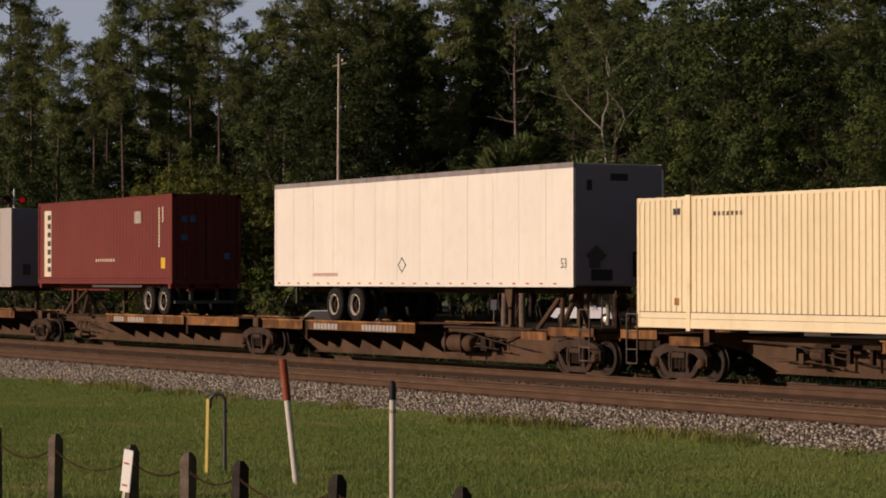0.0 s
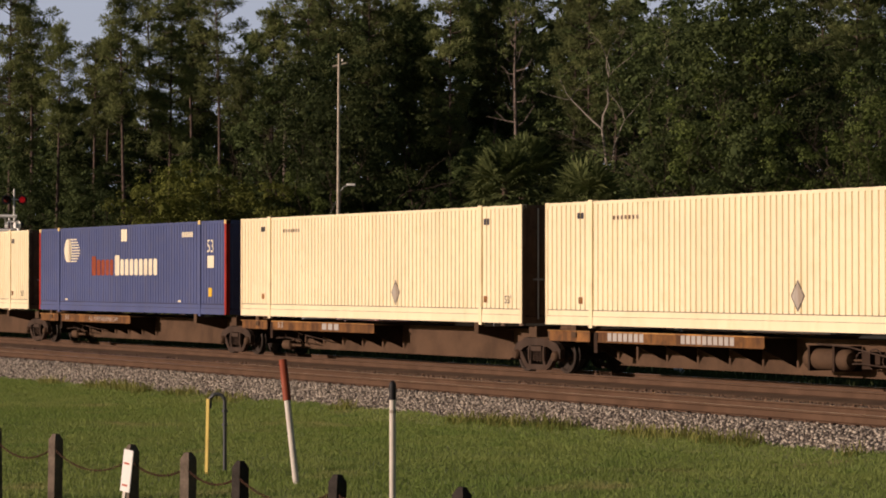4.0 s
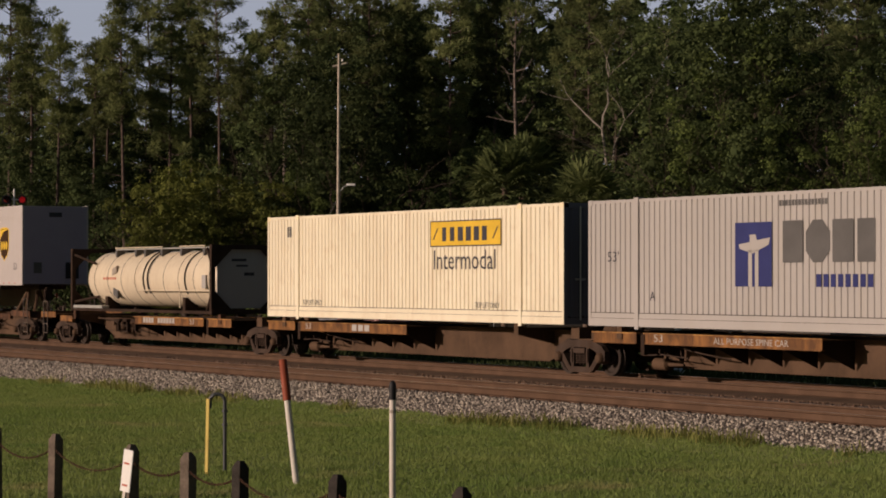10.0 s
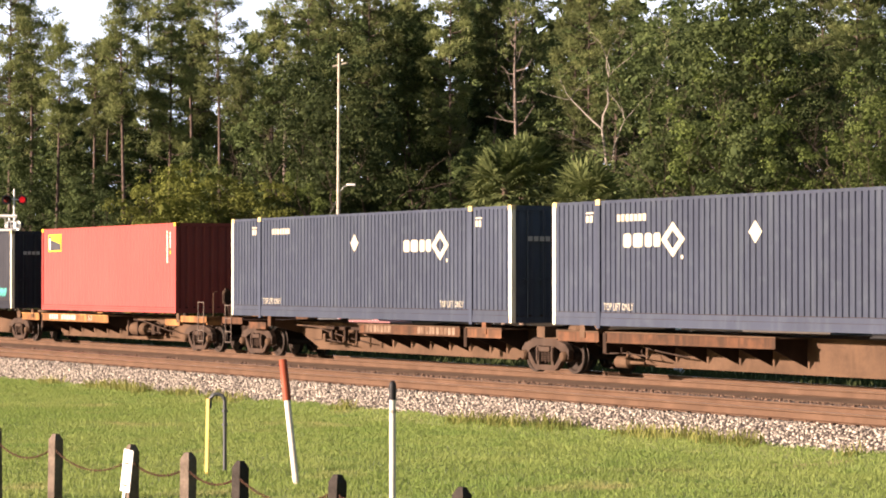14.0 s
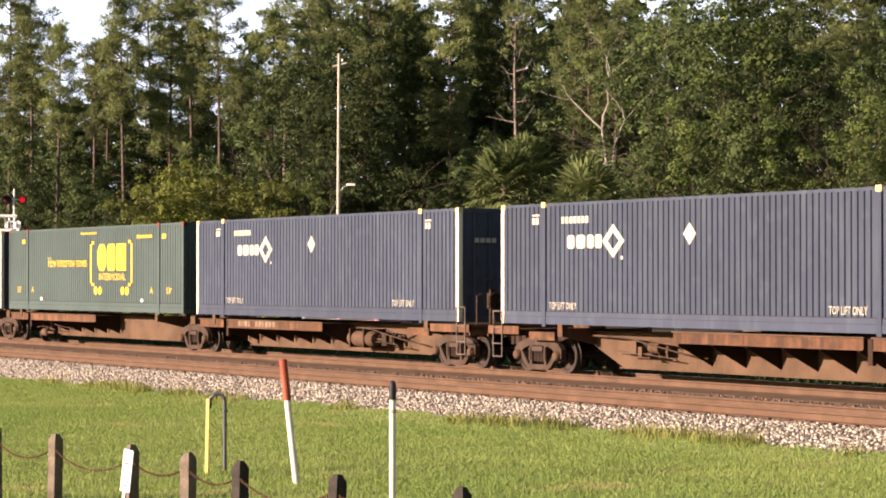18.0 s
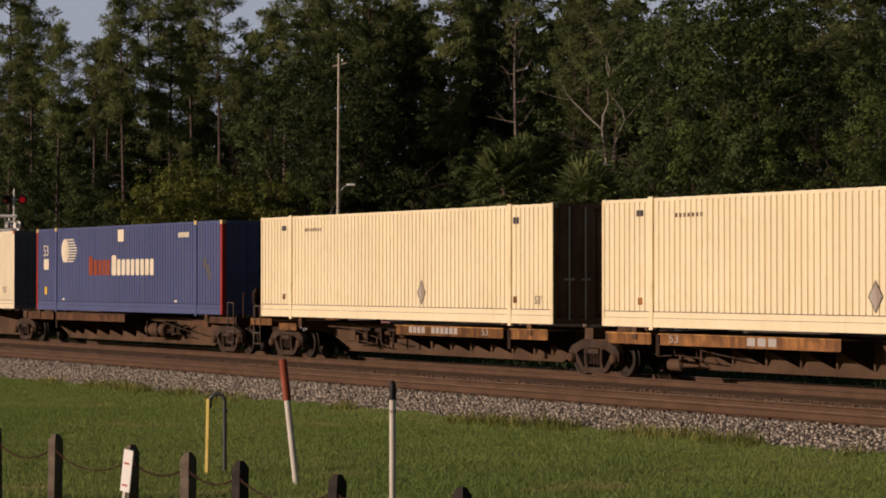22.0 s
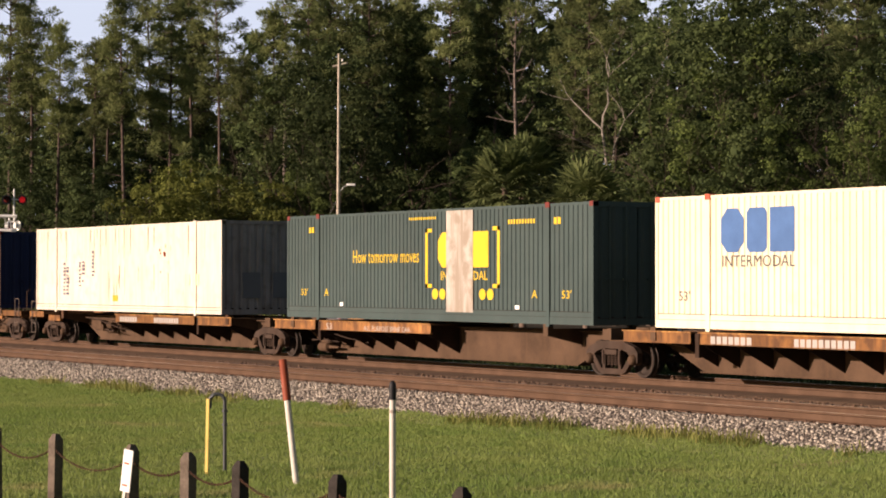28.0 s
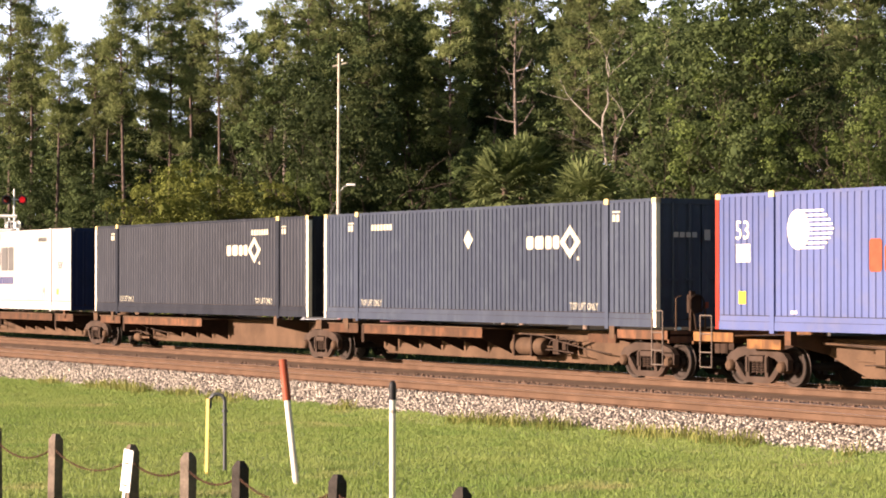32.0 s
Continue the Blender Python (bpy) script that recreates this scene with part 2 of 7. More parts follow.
    # end tones: soiling and wear, darkened further to hold the ends' shade
    "soiled_shade": surface("rust_soiled_shaded_ends", (0.20, 0.12, 0.075), 0.7, vary=0.35, scale=0.9, fine=10, dirt=(0.06, 0.04, 0.03), streak=0.7),
    "worn_shade": surface("worn_shaded_paint", (0.27, 0.25, 0.25), 0.6, vary=0.2, scale=0.8, dirt=(0.10, 0.07, 0.05), streak=0.6),
    "tankskin": surface("tank_cladding", (0.66, 0.575, 0.43), 0.42, 0.1, vary=0.08, scale=0.8, fine=8, dirt=(0.42, 0.32, 0.22), streak=0.35),
    # grey of small plates, and of pale boxes' ends with shade in the colour
    "endgrey": surface("plate_and_shaded_end_grey", (0.140, 0.145, 0.165), 0.5, vary=0.12, scale=0.8),
    # plants and wood
    "bark": surface("pine_bark", (0.088, 0.066, 0.055), 0.95, vary=0.45, scale=3, fine=12, bump=0.6, bump_scale=9, shift=0.2),
    "limbs": surface("shaded_limbs", (0.075, 0.058, 0.045), 0.95, vary=0.4, scale=3, fine=12),
    "deadwood": surface("dead_pine_wood", (0.16, 0.130, 0.112), 0.9, vary=0.35, scale=3, fine=12),
    "palmtrunk": surface("palm_trunk", (0.17, 0.125, 0.095), 0.95, vary=0.35, scale=6, fine=20, bump=0.5, bump_scale=9),
    "paletrunk": surface("bleached_trunk", (0.25, 0.225, 0.19), 0.9, vary=0.3, scale=3, bump=0.4, bump_scale=9),
    "needles": foliage("pine_needles", (0.124, 0.152, 0.058), (0.300, 0.335, 0.132), 0.42),
    "oakleaf": foliage("oak_leaves", (0.044, 0.066, 0.022), (0.136, 0.172, 0.060), 0.26),
    "brightleaf": foliage("young_leaves", (0.066, 0.096, 0.023), (0.165, 0.208, 0.060), 0.28),
    "youngleaf": foliage("sunny_young_leaves", (0.105, 0.125, 0.026), (0.290, 0.310, 0.075), 0.34),
    "palmleaf": foliage("palm_blades", (0.078, 0.105, 0.035), (0.28, 0.32, 0.125), 0.3),
    "deadpalm": foliage("dry_palm_blades", (0.16, 0.11, 0.07), (0.42, 0.31, 0.23), 0.2),
    "pole": surface("pole_wood", (0.46, 0.41, 0.33), 0.85, vary=0.25, scale=4, dirt=(0.2, 0.16, 0.12), streak=0.5),
    "post": surface("old_fence_post", (0.125, 0.10, 0.078), 0.9, vary=0.45, scale=5, fine=30, bump=0.5, bump_scale=20),
    "black_post": surface("black_fence_post", (0.034, 0.029, 0.025), 0.9, vary=0.5, scale=5, fine=30, bump=0.5, bump_scale=20),
    "chain": surface("rusty_chain", (0.06, 0.03, 0.018), 0.7, 0.2, vary=0.3, scale=20),
    "pvc": surface("white_pvc", (0.60, 0.56, 0.50), 0.5, vary=0.1, scale=3, dirt=(0.4, 0.34, 0.27), streak=0.4),
    "capred": surface("orange_red_cap", (0.252, 0.060, 0.030), 0.55, vary=0.2, scale=4),
    "pipe": surface("dark_steel_pipe", (0.072, 0.078, 0.084), 0.45, 0.5, vary=0.2),
    "glass": surface("dark_glass", (0.012, 0.014, 0.017), 0.45, vary=0.1),
    "carpaint": surface("white_car_paint", (0.46, 0.48, 0.54), 0.35, vary=0.05),
    "greypaint": surface("grey_car_paint", (0.16, 0.17, 0.19), 0.3, vary=0.08),
    "redpaint": surface("red_car_paint", (0.13, 0.02, 0.02), 0.3, vary=0.08),
    "lens": surface("unlit_red_lens", (0.10, 0.01, 0.01), 0.3, vary=0.1),
    "lit": glow("lit_red_lens", (1.0, 0.02, 0.03), 0.15),
    # emission for the sky backdrop, brighter than the sky texture gives
    "sky_glow": glow("glowing_sky_backdrop", (0.62, 0.67, 0.82), 0.58, 0.03),
    "boards": surface("grey_boards", (0.075, 0.066, 0.057), 0.85, vary=0.3, scale=3),
    "roofing": surface("metal_roofing", (0.252, 0.246, 0.240), 0.5, 0.3, vary=0.15),
    "litter": surface("leaf_litter", (0.040, 0.031, 0.021), 0.95, vary=0.5, scale=1.2, fine=14, dirt=(0.022, 0.026, 0.012), streak=0.6, bump=0.6, bump_scale=10),
    "gravelroad": surface("sandy_lot", (0.085, 0.076, 0.064), 0.95, vary=0.3, scale=1.0, fine=20, bump=0.4),
}

# ================= mesh helpers =================


class Geo:
    """Collects boxes, prisms and tubes, and makes one mesh of them."""

    def __init__(self):
        self.v, self.f = [], []

    def add(self, verts, faces):
        n = len(self.v)
        self.v += [tuple(p) for p in verts]
        self.f += [tuple(i + n for i in f) for f in faces]
        return self

    def box(self, x0, x1, y0, y1, z0, z1):
        return self.add([(x0, y0, z0), (x1, y0, z0), (x1, y1, z0), (x0, y1, z0), (x0, y0, z1), (x1, y0, z1), (x1, y1, z1), (x0, y1, z1)],
                        [(0, 3, 2, 1), (4, 5, 6, 7), (0, 1, 5, 4), (1, 2, 6, 5), (2, 3, 7, 6), (3, 0, 4, 7)])

    def bevel_box(self, x0, x1, y0, y1, z0, z1, b):
        """A box with its upright edges and its top cut back."""
        ring = [(x0 + b, y0), (x1 - b, y0), (x1, y0 + b), (x1, y1 - b), (x1 - b, y1), (x0 + b, y1), (x0, y1 - b), (x0, y0 + b)]
        cx, cy = (x0 + x1) / 2, (y0 + y1) / 2
        k = 1 - 2 * b / max(x1 - x0, y1 - y0)
        v = [(x, y, z0) for x, y in ring] + [(x, y, z1 - b) for x, y in ring] + [(cx + (x - cx) * k, cy + (y - cy) * k, z1) for x, y in ring]
        f = [tuple(range(7, -1, -1)), tuple(range(16, 24))]
        for r in (0, 8):
            f += [(r + i, r + (i + 1) % 8, r + 8 + (i + 1) % 8, r + 8 + i) for i in range(8)]
        return self.add(v, f)

    def prism(self, poly, a0, a1, axis="y"):
        n = len(poly)
        put = {"y": lambda p, a: (p[0], a, p[1]), "x": lambda p, a: (a, p[0], p[1]), "z": lambda p, a: (p[0], p[1], a)}[axis]
        v = [put(p, a0) for p in poly] + [put(p, a1) for p in poly]
        f = [tuple(range(n)), tuple(range(2 * n - 1, n - 1, -1))]
        f += [(i, n + i, n + (i + 1) % n, (i + 1) % n) for i in range(n)]
        return self.add(v, f)

    def tube(self, pts, r, n=8, caps=True):
        pts = [Vector(p) for p in pts]
        rs = r if isinstance(r, (list, tuple)) else [r] * len(pts)
        v, f = [], []
        for i, p in enumerate(pts):
            d = (pts[min(i + 1, len(pts) - 1)] - pts[max(i - 1, 0)]).normalized()
            a = d.orthogonal().normalized() if abs(d.z) > 0.9 else d.cross(Vector((0, 0, 1))).normalized()
            if abs(d.z) > 0.9:
                a = (Vector((1, 0, 0)) - d * d.x).normalized()
            b = d.cross(a)
            v += [p + (a * math.cos(2 * math.pi * k / n) + b * math.sin(2 * math.pi * k / n)) * rs[i] for k in range(n)]
        for i in range(len(pts) - 1):
            f += [(i * n + k, i * n + (k + 1) % n, (i + 1) * n + (k + 1) % n, (i + 1) * n + k) for k in range(n)]
        if caps:
            f += [tuple(range(n - 1, -1, -1)), tuple(range((len(pts) - 1) * n, len(pts) * n))]
        return self.add(v, f)

    def lathe(self, prof, n=24, at=(0, 0, 0), axis="y"):
        """Profile of (radius, offset along the axis) spun round it."""
        v, f = [], []
        for r, o in prof:
            for k in range(n):
                c, s = math.cos(2 * math.pi * k / n) * r, math.sin(2 * math.pi * k / n) * r
                q = {"y": (c, o, s), "x": (o, c, s), "z": (c, s, o)}[axis]
                v.append((at[0] + q[0], at[1] + q[1], at[2] + q[2]))
        for i in range(len(prof) - 1):
            f += [(i * n + k, i * n + (k + 1) % n, (i + 1) * n + (k + 1) % n, (i + 1) * n + k) for k in range(n)]
        return self.add(v, f)

    def mesh(self, name, material, smooth=None):
        me = bpy.data.meshes.new(name)
        me.from_pydata(self.v, [], self.f)
        if len(self.f) < 4000:
            bm = bmesh.new()
            bm.from_mesh(me)
            bmesh.ops.recalc_face_normals(bm, faces=bm.faces)
            bm.to_mesh(me)
            bm.free()
        me.materials.append(material)
        if smooth:
            me.polygons.foreach_set("use_smooth", [True] * len(me.polygons))
            me.set_sharp_from_angle(angle=radians(smooth))
        return me


def part(name, geo, material, parent=None, label="", smooth=None, at=None):
    me = geo if isinstance(geo, bpy.types.Mesh) else geo.mesh(name, M[material], smooth)
    ob = new(name, me)
    ob.parent = parent
    if at is not None:
        ob.matrix_local = at if isinstance(at, Matrix) else Matrix.Translation(at)
    if label:
        ob["label"] = label
    return ob


def cards(name, quads, material):
    """One mesh of many loose quads, an array of n x 4 x 3."""
    n = len(quads)
    me = bpy.data.meshes.new(name)
    me.vertices.add(n * 4)
    me.vertices.foreach_set("co", np.asarray(quads, dtype=np.float32).ravel())
    me.loops.add(n * 4)
    me.loops.foreach_set("vertex_index", np.arange(n * 4, dtype=np.int32))
    me.polygons.add(n)
    me.polygons.foreach_set("loop_start", np.arange(n, dtype=np.int32) * 4)
    me.update(calc_edges=True)
    me.materials.append(material)
    return me


def thing(name, label, category, group="", kind="", at=(0, 0, 0)):
    ob = new(name)
    ob.location = at
    return tagged(ob, label, category, group, kind)


# lettering is made first, while the scene is still small
LETTERS = {}


def prepare_letters(words):
    made = []
    for w in words:
        cu = bpy.data.curves.new("lettering", "FONT")
        cu.body = w
        cu.resolution_u = 2
        made.append((w, new("lettering", cu)))
    dg = bpy.context.evaluated_depsgraph_get()
    for w, ob in made:
        me = bpy.data.meshes.new_from_object(ob.evaluated_get(dg))
        co = np.array([v.co[:] for v in me.vertices])
        fs = [tuple(p.vertices) for p in me.polygons]
        lo, hi = co.min(0), co.max(0)
        LETTERS[w] = ((co - lo) / (hi - lo + 1e-9), fs, (hi - lo)[0] / (hi - lo)[1])
        bpy.data.objects.remove(ob)


prepare_letters(["53'", "53", "A", "INTERMODAL", "Intermodal", "How tomorrow moves", "TOP LIFT ONLY", "ALL PURPOSE SPINE CAR"])


def block(k, mat, x0, x1, z0, z1, cut):
    """A plain block with cut corners, in place of an emblem's letter."""
    k.poly(mat, [(x0 + cut, z0), (x1 - cut, z0), (x1, z0 + cut), (x1, z1 - cut), (x1 - cut, z1), (x0 + cut, z1), (x0, z1 - cut), (x0, z0 + cut)])


class Marks:
    """Flat paint marks on an upright face, x to the right and z up, gathered by colour."""

    def __init__(self, y):
        self.y, self.by = y, {}

    def geo(self, mat):
        return self.by.setdefault(mat, Geo())

    def poly(self, mat, pts, lift=0.0):
        self.geo(mat).prism(pts, self.y - lift, self.y - lift - 0.004)

    def rect(self, mat, x0, x1, z0, z1, lift=0.0):
        self.poly(mat, [(x0, z0), (x1, z0), (x1, z1), (x0, z1)], lift)

    def disc(self, mat, x, z, rx, rz, n=20, lift=0.0):
        self.poly(mat, [(x + rx * math.cos(2 * math.pi * k / n), z + rz * math.sin(2 * math.pi * k / n)) for k in range(n)], lift)

    def diamond(self, mat, x, z, w, h, lift=0.0):
        self.poly(mat, [(x - w / 2, z), (x, z - h / 2), (x + w / 2, z), (x, z + h / 2)], lift)

    def frame4(self, mat, x, z, w, h, inner):
        """A diamond outline."""
        o = [(x - w / 2, z), (x, z - h / 2), (x + w / 2, z), (x, z + h / 2)]
        i = [(x - w / 2 * inner, z), (x, z - h / 2 * inner), (x + w / 2 * inner, z), (x, z + h / 2 * inner)]
        for k in range(4):
            self.poly(mat, [o[k], o[(k + 1) % 4], i[(k + 1) % 4], i[k]])

    def ring(self, mat, x, z, rx, rz, inner, a0=0, a1=360, n=20):
        for k in range(n):
            a, b = radians(a0 + (a1 - a0) * k / n), radians(a0 + (a1 - a0) * (k + 1) / n)
            self.poly(mat, [(x + rx * math.cos(a), z + rz * math.sin(a)), (x + rx * math.cos(b), z + rz * math.sin(b)),
                            (x + rx * inner * math.cos(b), z + rz * inner * math.sin(b)), (x + rx * inner * math.cos(a), z + rz * inner * math.sin(a))])

    def bars(self, mat, x0, x1, z0, z1, n, gap=0.25):
        """n plain blocks in place of lettering."""
        w = (x1 - x0) / n
        for k in range(n):
            self.rect(mat, x0 + k * w, x0 + (k + 1 - gap) * w, z0, z1)

    def word(self, mat, text, x0, z0, height, width=None):
        co, fs, aspect = LETTERS[text]
        w = width or height * aspect
        v = [(x0 + p[0] * w, self.y - 0.003, z0 + p[1] * height) for p in co]
        self.geo(mat).add(v, fs)

    def attach(self, parent, name="marking"):
        for mat, g in self.by.items():
            tagged(part(name, g, mat, parent, label=M[mat].name.replace("_", " ") + " marking"), kind="stuff")
# ================= ground and tracks =================
TURF = -0.56
TRACK2 = -5.54


def edge_of(x):
    """Where the lawn meets the ballast; the grass creeps up the shoulder towards the east."""
    return -8.5 + 0.019 * (x + 38) + 0.13 * np.sin(x * 0.9) * np.sin(x * 0.37 + 1) + 0.05 * np.sin(x * 4.1)


def bed_top(y):
    return np.where(y > -7.0, -0.19, np.where(y > -7.35, -0.24 + (y + 7.35) * 0.14, -0.24 + (y + 7.35) * 0.165))


def spot(bearing, far):
    """A place on the plan, by its bearing from the track and its distance from the camera's foot."""
    a = radians(bearing)
    return EYE.x - math.cos(a) * far, EYE.y + math.sin(a) * far


def lawn_rise(x, y):
    z = TURF + 0.05 * noise.noise((x * 0.12, y * 0.12, 0)) + 0.02 * noise.noise((x * 0.5, y * 0.5, 3))
    if y > -10.5:
        b = float(bed_top(y))
        e = float(edge_of(x))
        z = max(z, b + 0.025) if y < e else min(z, b - 0.08)
    return z


def ground_sheet():
    xs = np.concatenate([[-3000, -900, -300], np.arange(-130, -80, 2.0), np.arange(-80, -18, 0.6), np.arange(-18, 1, 2.0), [60, 300, 900, 3000]])
    ys = np.concatenate([[-3000, -600, -150, -60], np.arange(-34, -10, 1.0), np.arange(-10, -6.6, 0.12), [3.4, 4.0, 10, 40, 100, 160, 300, 900, 3000]])
    g = Geo()
    nx, ny = len(xs), len(ys)
    for y in ys:
        for x in xs:
            flat = -130 < x < 0 and -34 < y < -6.5
            z = lawn_rise(x, y) if flat else TURF
            g.v.append((float(x), float(y), z))
    g.f = [(j * nx + i, j * nx + i + 1, (j + 1) * nx + i + 1, (j + 1) * nx + i) for j in range(ny - 1) for i in range(nx - 1)]
    return tagged(part("ground", g, "turf"), "mown green grass lawn with worn sandy spots", "ground", kind="structure")


ground_sheet()


def bed():
    """Ballast: one raised bed under both tracks with sloping shoulders."""
    g = Geo()
    prof = [(-10.0, -0.677), (-7.35, -0.24), (-7.0, -0.19), (1.9, -0.19), (2.5, -0.25), (4.2, TURF - 0.12)]
    x0, x1 = -400, 200
    v = [(x0, y, z) for y, z in prof] + [(x1, y, z) for y, z in prof]
    n = len(prof)
    g.add(v, [(i, i + 1, n + i + 1, n + i) for i in range(n - 1)])
    return tagged(part("ballast_bed", g, "ballast"), "grey crushed stone ballast bed under two tracks", "ballast", kind="structure")


bed()


def stones():
    rng = np.random.default_rng(5)
    base = np.array([(1, 0, 0), (-1, 0, 0), (0, 1, 0), (0, -1, 0), (0, 0, 1), (0, 0, -1)], float)
    faces = np.array([(0, 2, 4), (2, 1, 4), (1, 3, 4), (3, 0, 4), (2, 0, 5), (1, 2, 5), (3, 1, 5), (0, 3, 5)])

    def scatter(n, x0, x1, y0, y1, zf, size, name, mat, label):
        x = rng.uniform(x0, x1, n)
        y = rng.uniform(y0, y1, n)
        z = zf(x, y)
        s = rng.uniform(size * 0.5, size * 1.35, (n, 1, 1)) * rng.uniform(0.6, 1.2, (n, 1, 3))
        ang = rng.uniform(0, 2 * np.pi, (n, 3))
        c, si = np.cos(ang), np.sin(ang)
        v = base[None] * s
        for ax, (p, q) in enumerate(((1, 2), (0, 2), (0, 1))):
            a, b = v[..., p].copy(), v[..., q].copy()
            v[..., p] = c[:, None, ax] * a - si[:, None, ax] * b
            v[..., q] = si[:, None, ax] * a + c[:, None, ax] * b
        v = v + np.stack([x, y, z], -1)[:, None]
        me = bpy.data.meshes.new(name)
        tri = (faces[None] + (np.arange(n) * 6)[:, None, None]).reshape(-1, 3)
        me.vertices.add(n * 6)
        me.vertices.foreach_set("co", v.astype(np.float32).ravel())
        me.loops.add(len(tri) * 3)
        me.loops.foreach_set("vertex_index", tri.astype(np.int32).ravel())
        me.polygons.add(len(tri))
        me.polygons.foreach_set("loop_start", np.arange(len(tri), dtype=np.int32) * 3)
        me.update(calc_edges=True)
        me.materials.append(mat)
        ob = new(name, me)
        return tagged(ob, label, "gravel", kind="stuff")

    def shoulder(x, y):
        return np.where(y < edge_of(x) - 0.04, bed_top(y) - 0.12, bed_top(y))

    m, nt, bsdf = node_tree("ballast_stone")
    geo = nt.nodes.new("ShaderNodeNewGeometry")
    rp = nt.nodes.new("ShaderNodeValToRGB")
    el = rp.color_ramp.elements
    el[0].position, el[0].color = 0.0, (0.070, 0.056, 0.045, 1)
    el[1].position, el[1].color = 1.0, (0.53, 0.47, 0.385, 1)
    e = el.new(0.55)
    e.color = (0.305, 0.265, 0.215, 1)
    nt.links.new(geo.outputs["Random Per Island"], rp.inputs[0])
    nt.links.new(rp.outputs[0], bsdf.inputs["Base Color"])
    bsdf.inputs["Roughness"].default_value = 0.9
    scatter(42000, -88, -22, -9.5, -6.55, shoulder, 0.038, "ballast_stones", m, "loose grey and pinkish crushed stones on the ballast shoulder")
    m2, nt, bsdf = node_tree("rusty_stone")
    geo = nt.nodes.new("ShaderNodeNewGeometry")
    c = mixed(nt, geo.outputs["Random Per Island"], (0.060, 0.034, 0.021), (0.15, 0.088, 0.054))
    nt.links.new(c, bsdf.inputs["Base Color"])
    bsdf.inputs["Roughness"].default_value = 0.85
    scatter(19000, -115, -25, -6.5, -1.9, lambda x, y: np.full_like(x, -0.19), 0.045, "oily_stones", m2, "brown oil-stained stones between the tracks")
    return m


stones()


def dirt_strip():
    """Rust-brown dirt packed beside the farther track."""
    g = Geo()
    prof = [(-2.05, -0.20), (-1.9, -0.165), (-0.95, -0.150), (-0.84, -0.165)]
    v = [(-400, y, z) for y, z in prof] + [(200, y, z) for y, z in prof]
    g.add(v, [(i, i + 1, 5 + i, 4 + i) for i in range(3)])
    tagged(part("dirt_strip", g, "dirt"), "smooth rust-brown dirt packed between the tracks", "dirt", kind="structure")


dirt_strip()


def track(name, y, label):
    t = thing(name, label, "railway track", kind="structure", at=(0, y, 0))
    prof = [(-0.07, -0.175), (0.07, -0.175), (0.07, -0.160), (0.012, -0.140), (0.010, -0.045), (0.036, -0.030), (0.036, -0.006), (0.028, 0.0), (-0.028, 0.0), (-0.036, -0.006), (-0.036, -0.030), (-0.010, -0.045), (-0.012, -0.140), (-0.07, -0.160)]
    for s in (-1, 1):
        part("rail", Geo().prism([(a + s * 0.7525, b) for a, b in prof], -390, 190, "x"), "rail", t)
        part("railhead", Geo().box(-390, 190, s * 0.7525 - 0.027, s * 0.7525 + 0.027, 0.0, 0.003), "railtop", t, label="polished running surface")
    tie = Geo().bevel_box(-0.115, 0.115, -1.3, 1.3, -0.36, -0.175, 0.01).mesh("tie", M["tie"])
    plate = Geo().box(-0.09, 0.09, -0.93, -0.58, -0.175, -0.160).box(-0.09, 0.09, 0.58, 0.93, -0.175, -0.160).mesh("tie_plate", M["rail"])
    for i in range(150):
        a = part("tie", tie, None, t, at=(-28 - i * 0.6, 0, 0))
        part("tie_plate", plate, None, a)
    return t


track("track_1", 0.0, "railway track with rusty rails under the train")
track("track_2", TRACK2, "empty nearer railway track with rusty brown rails")


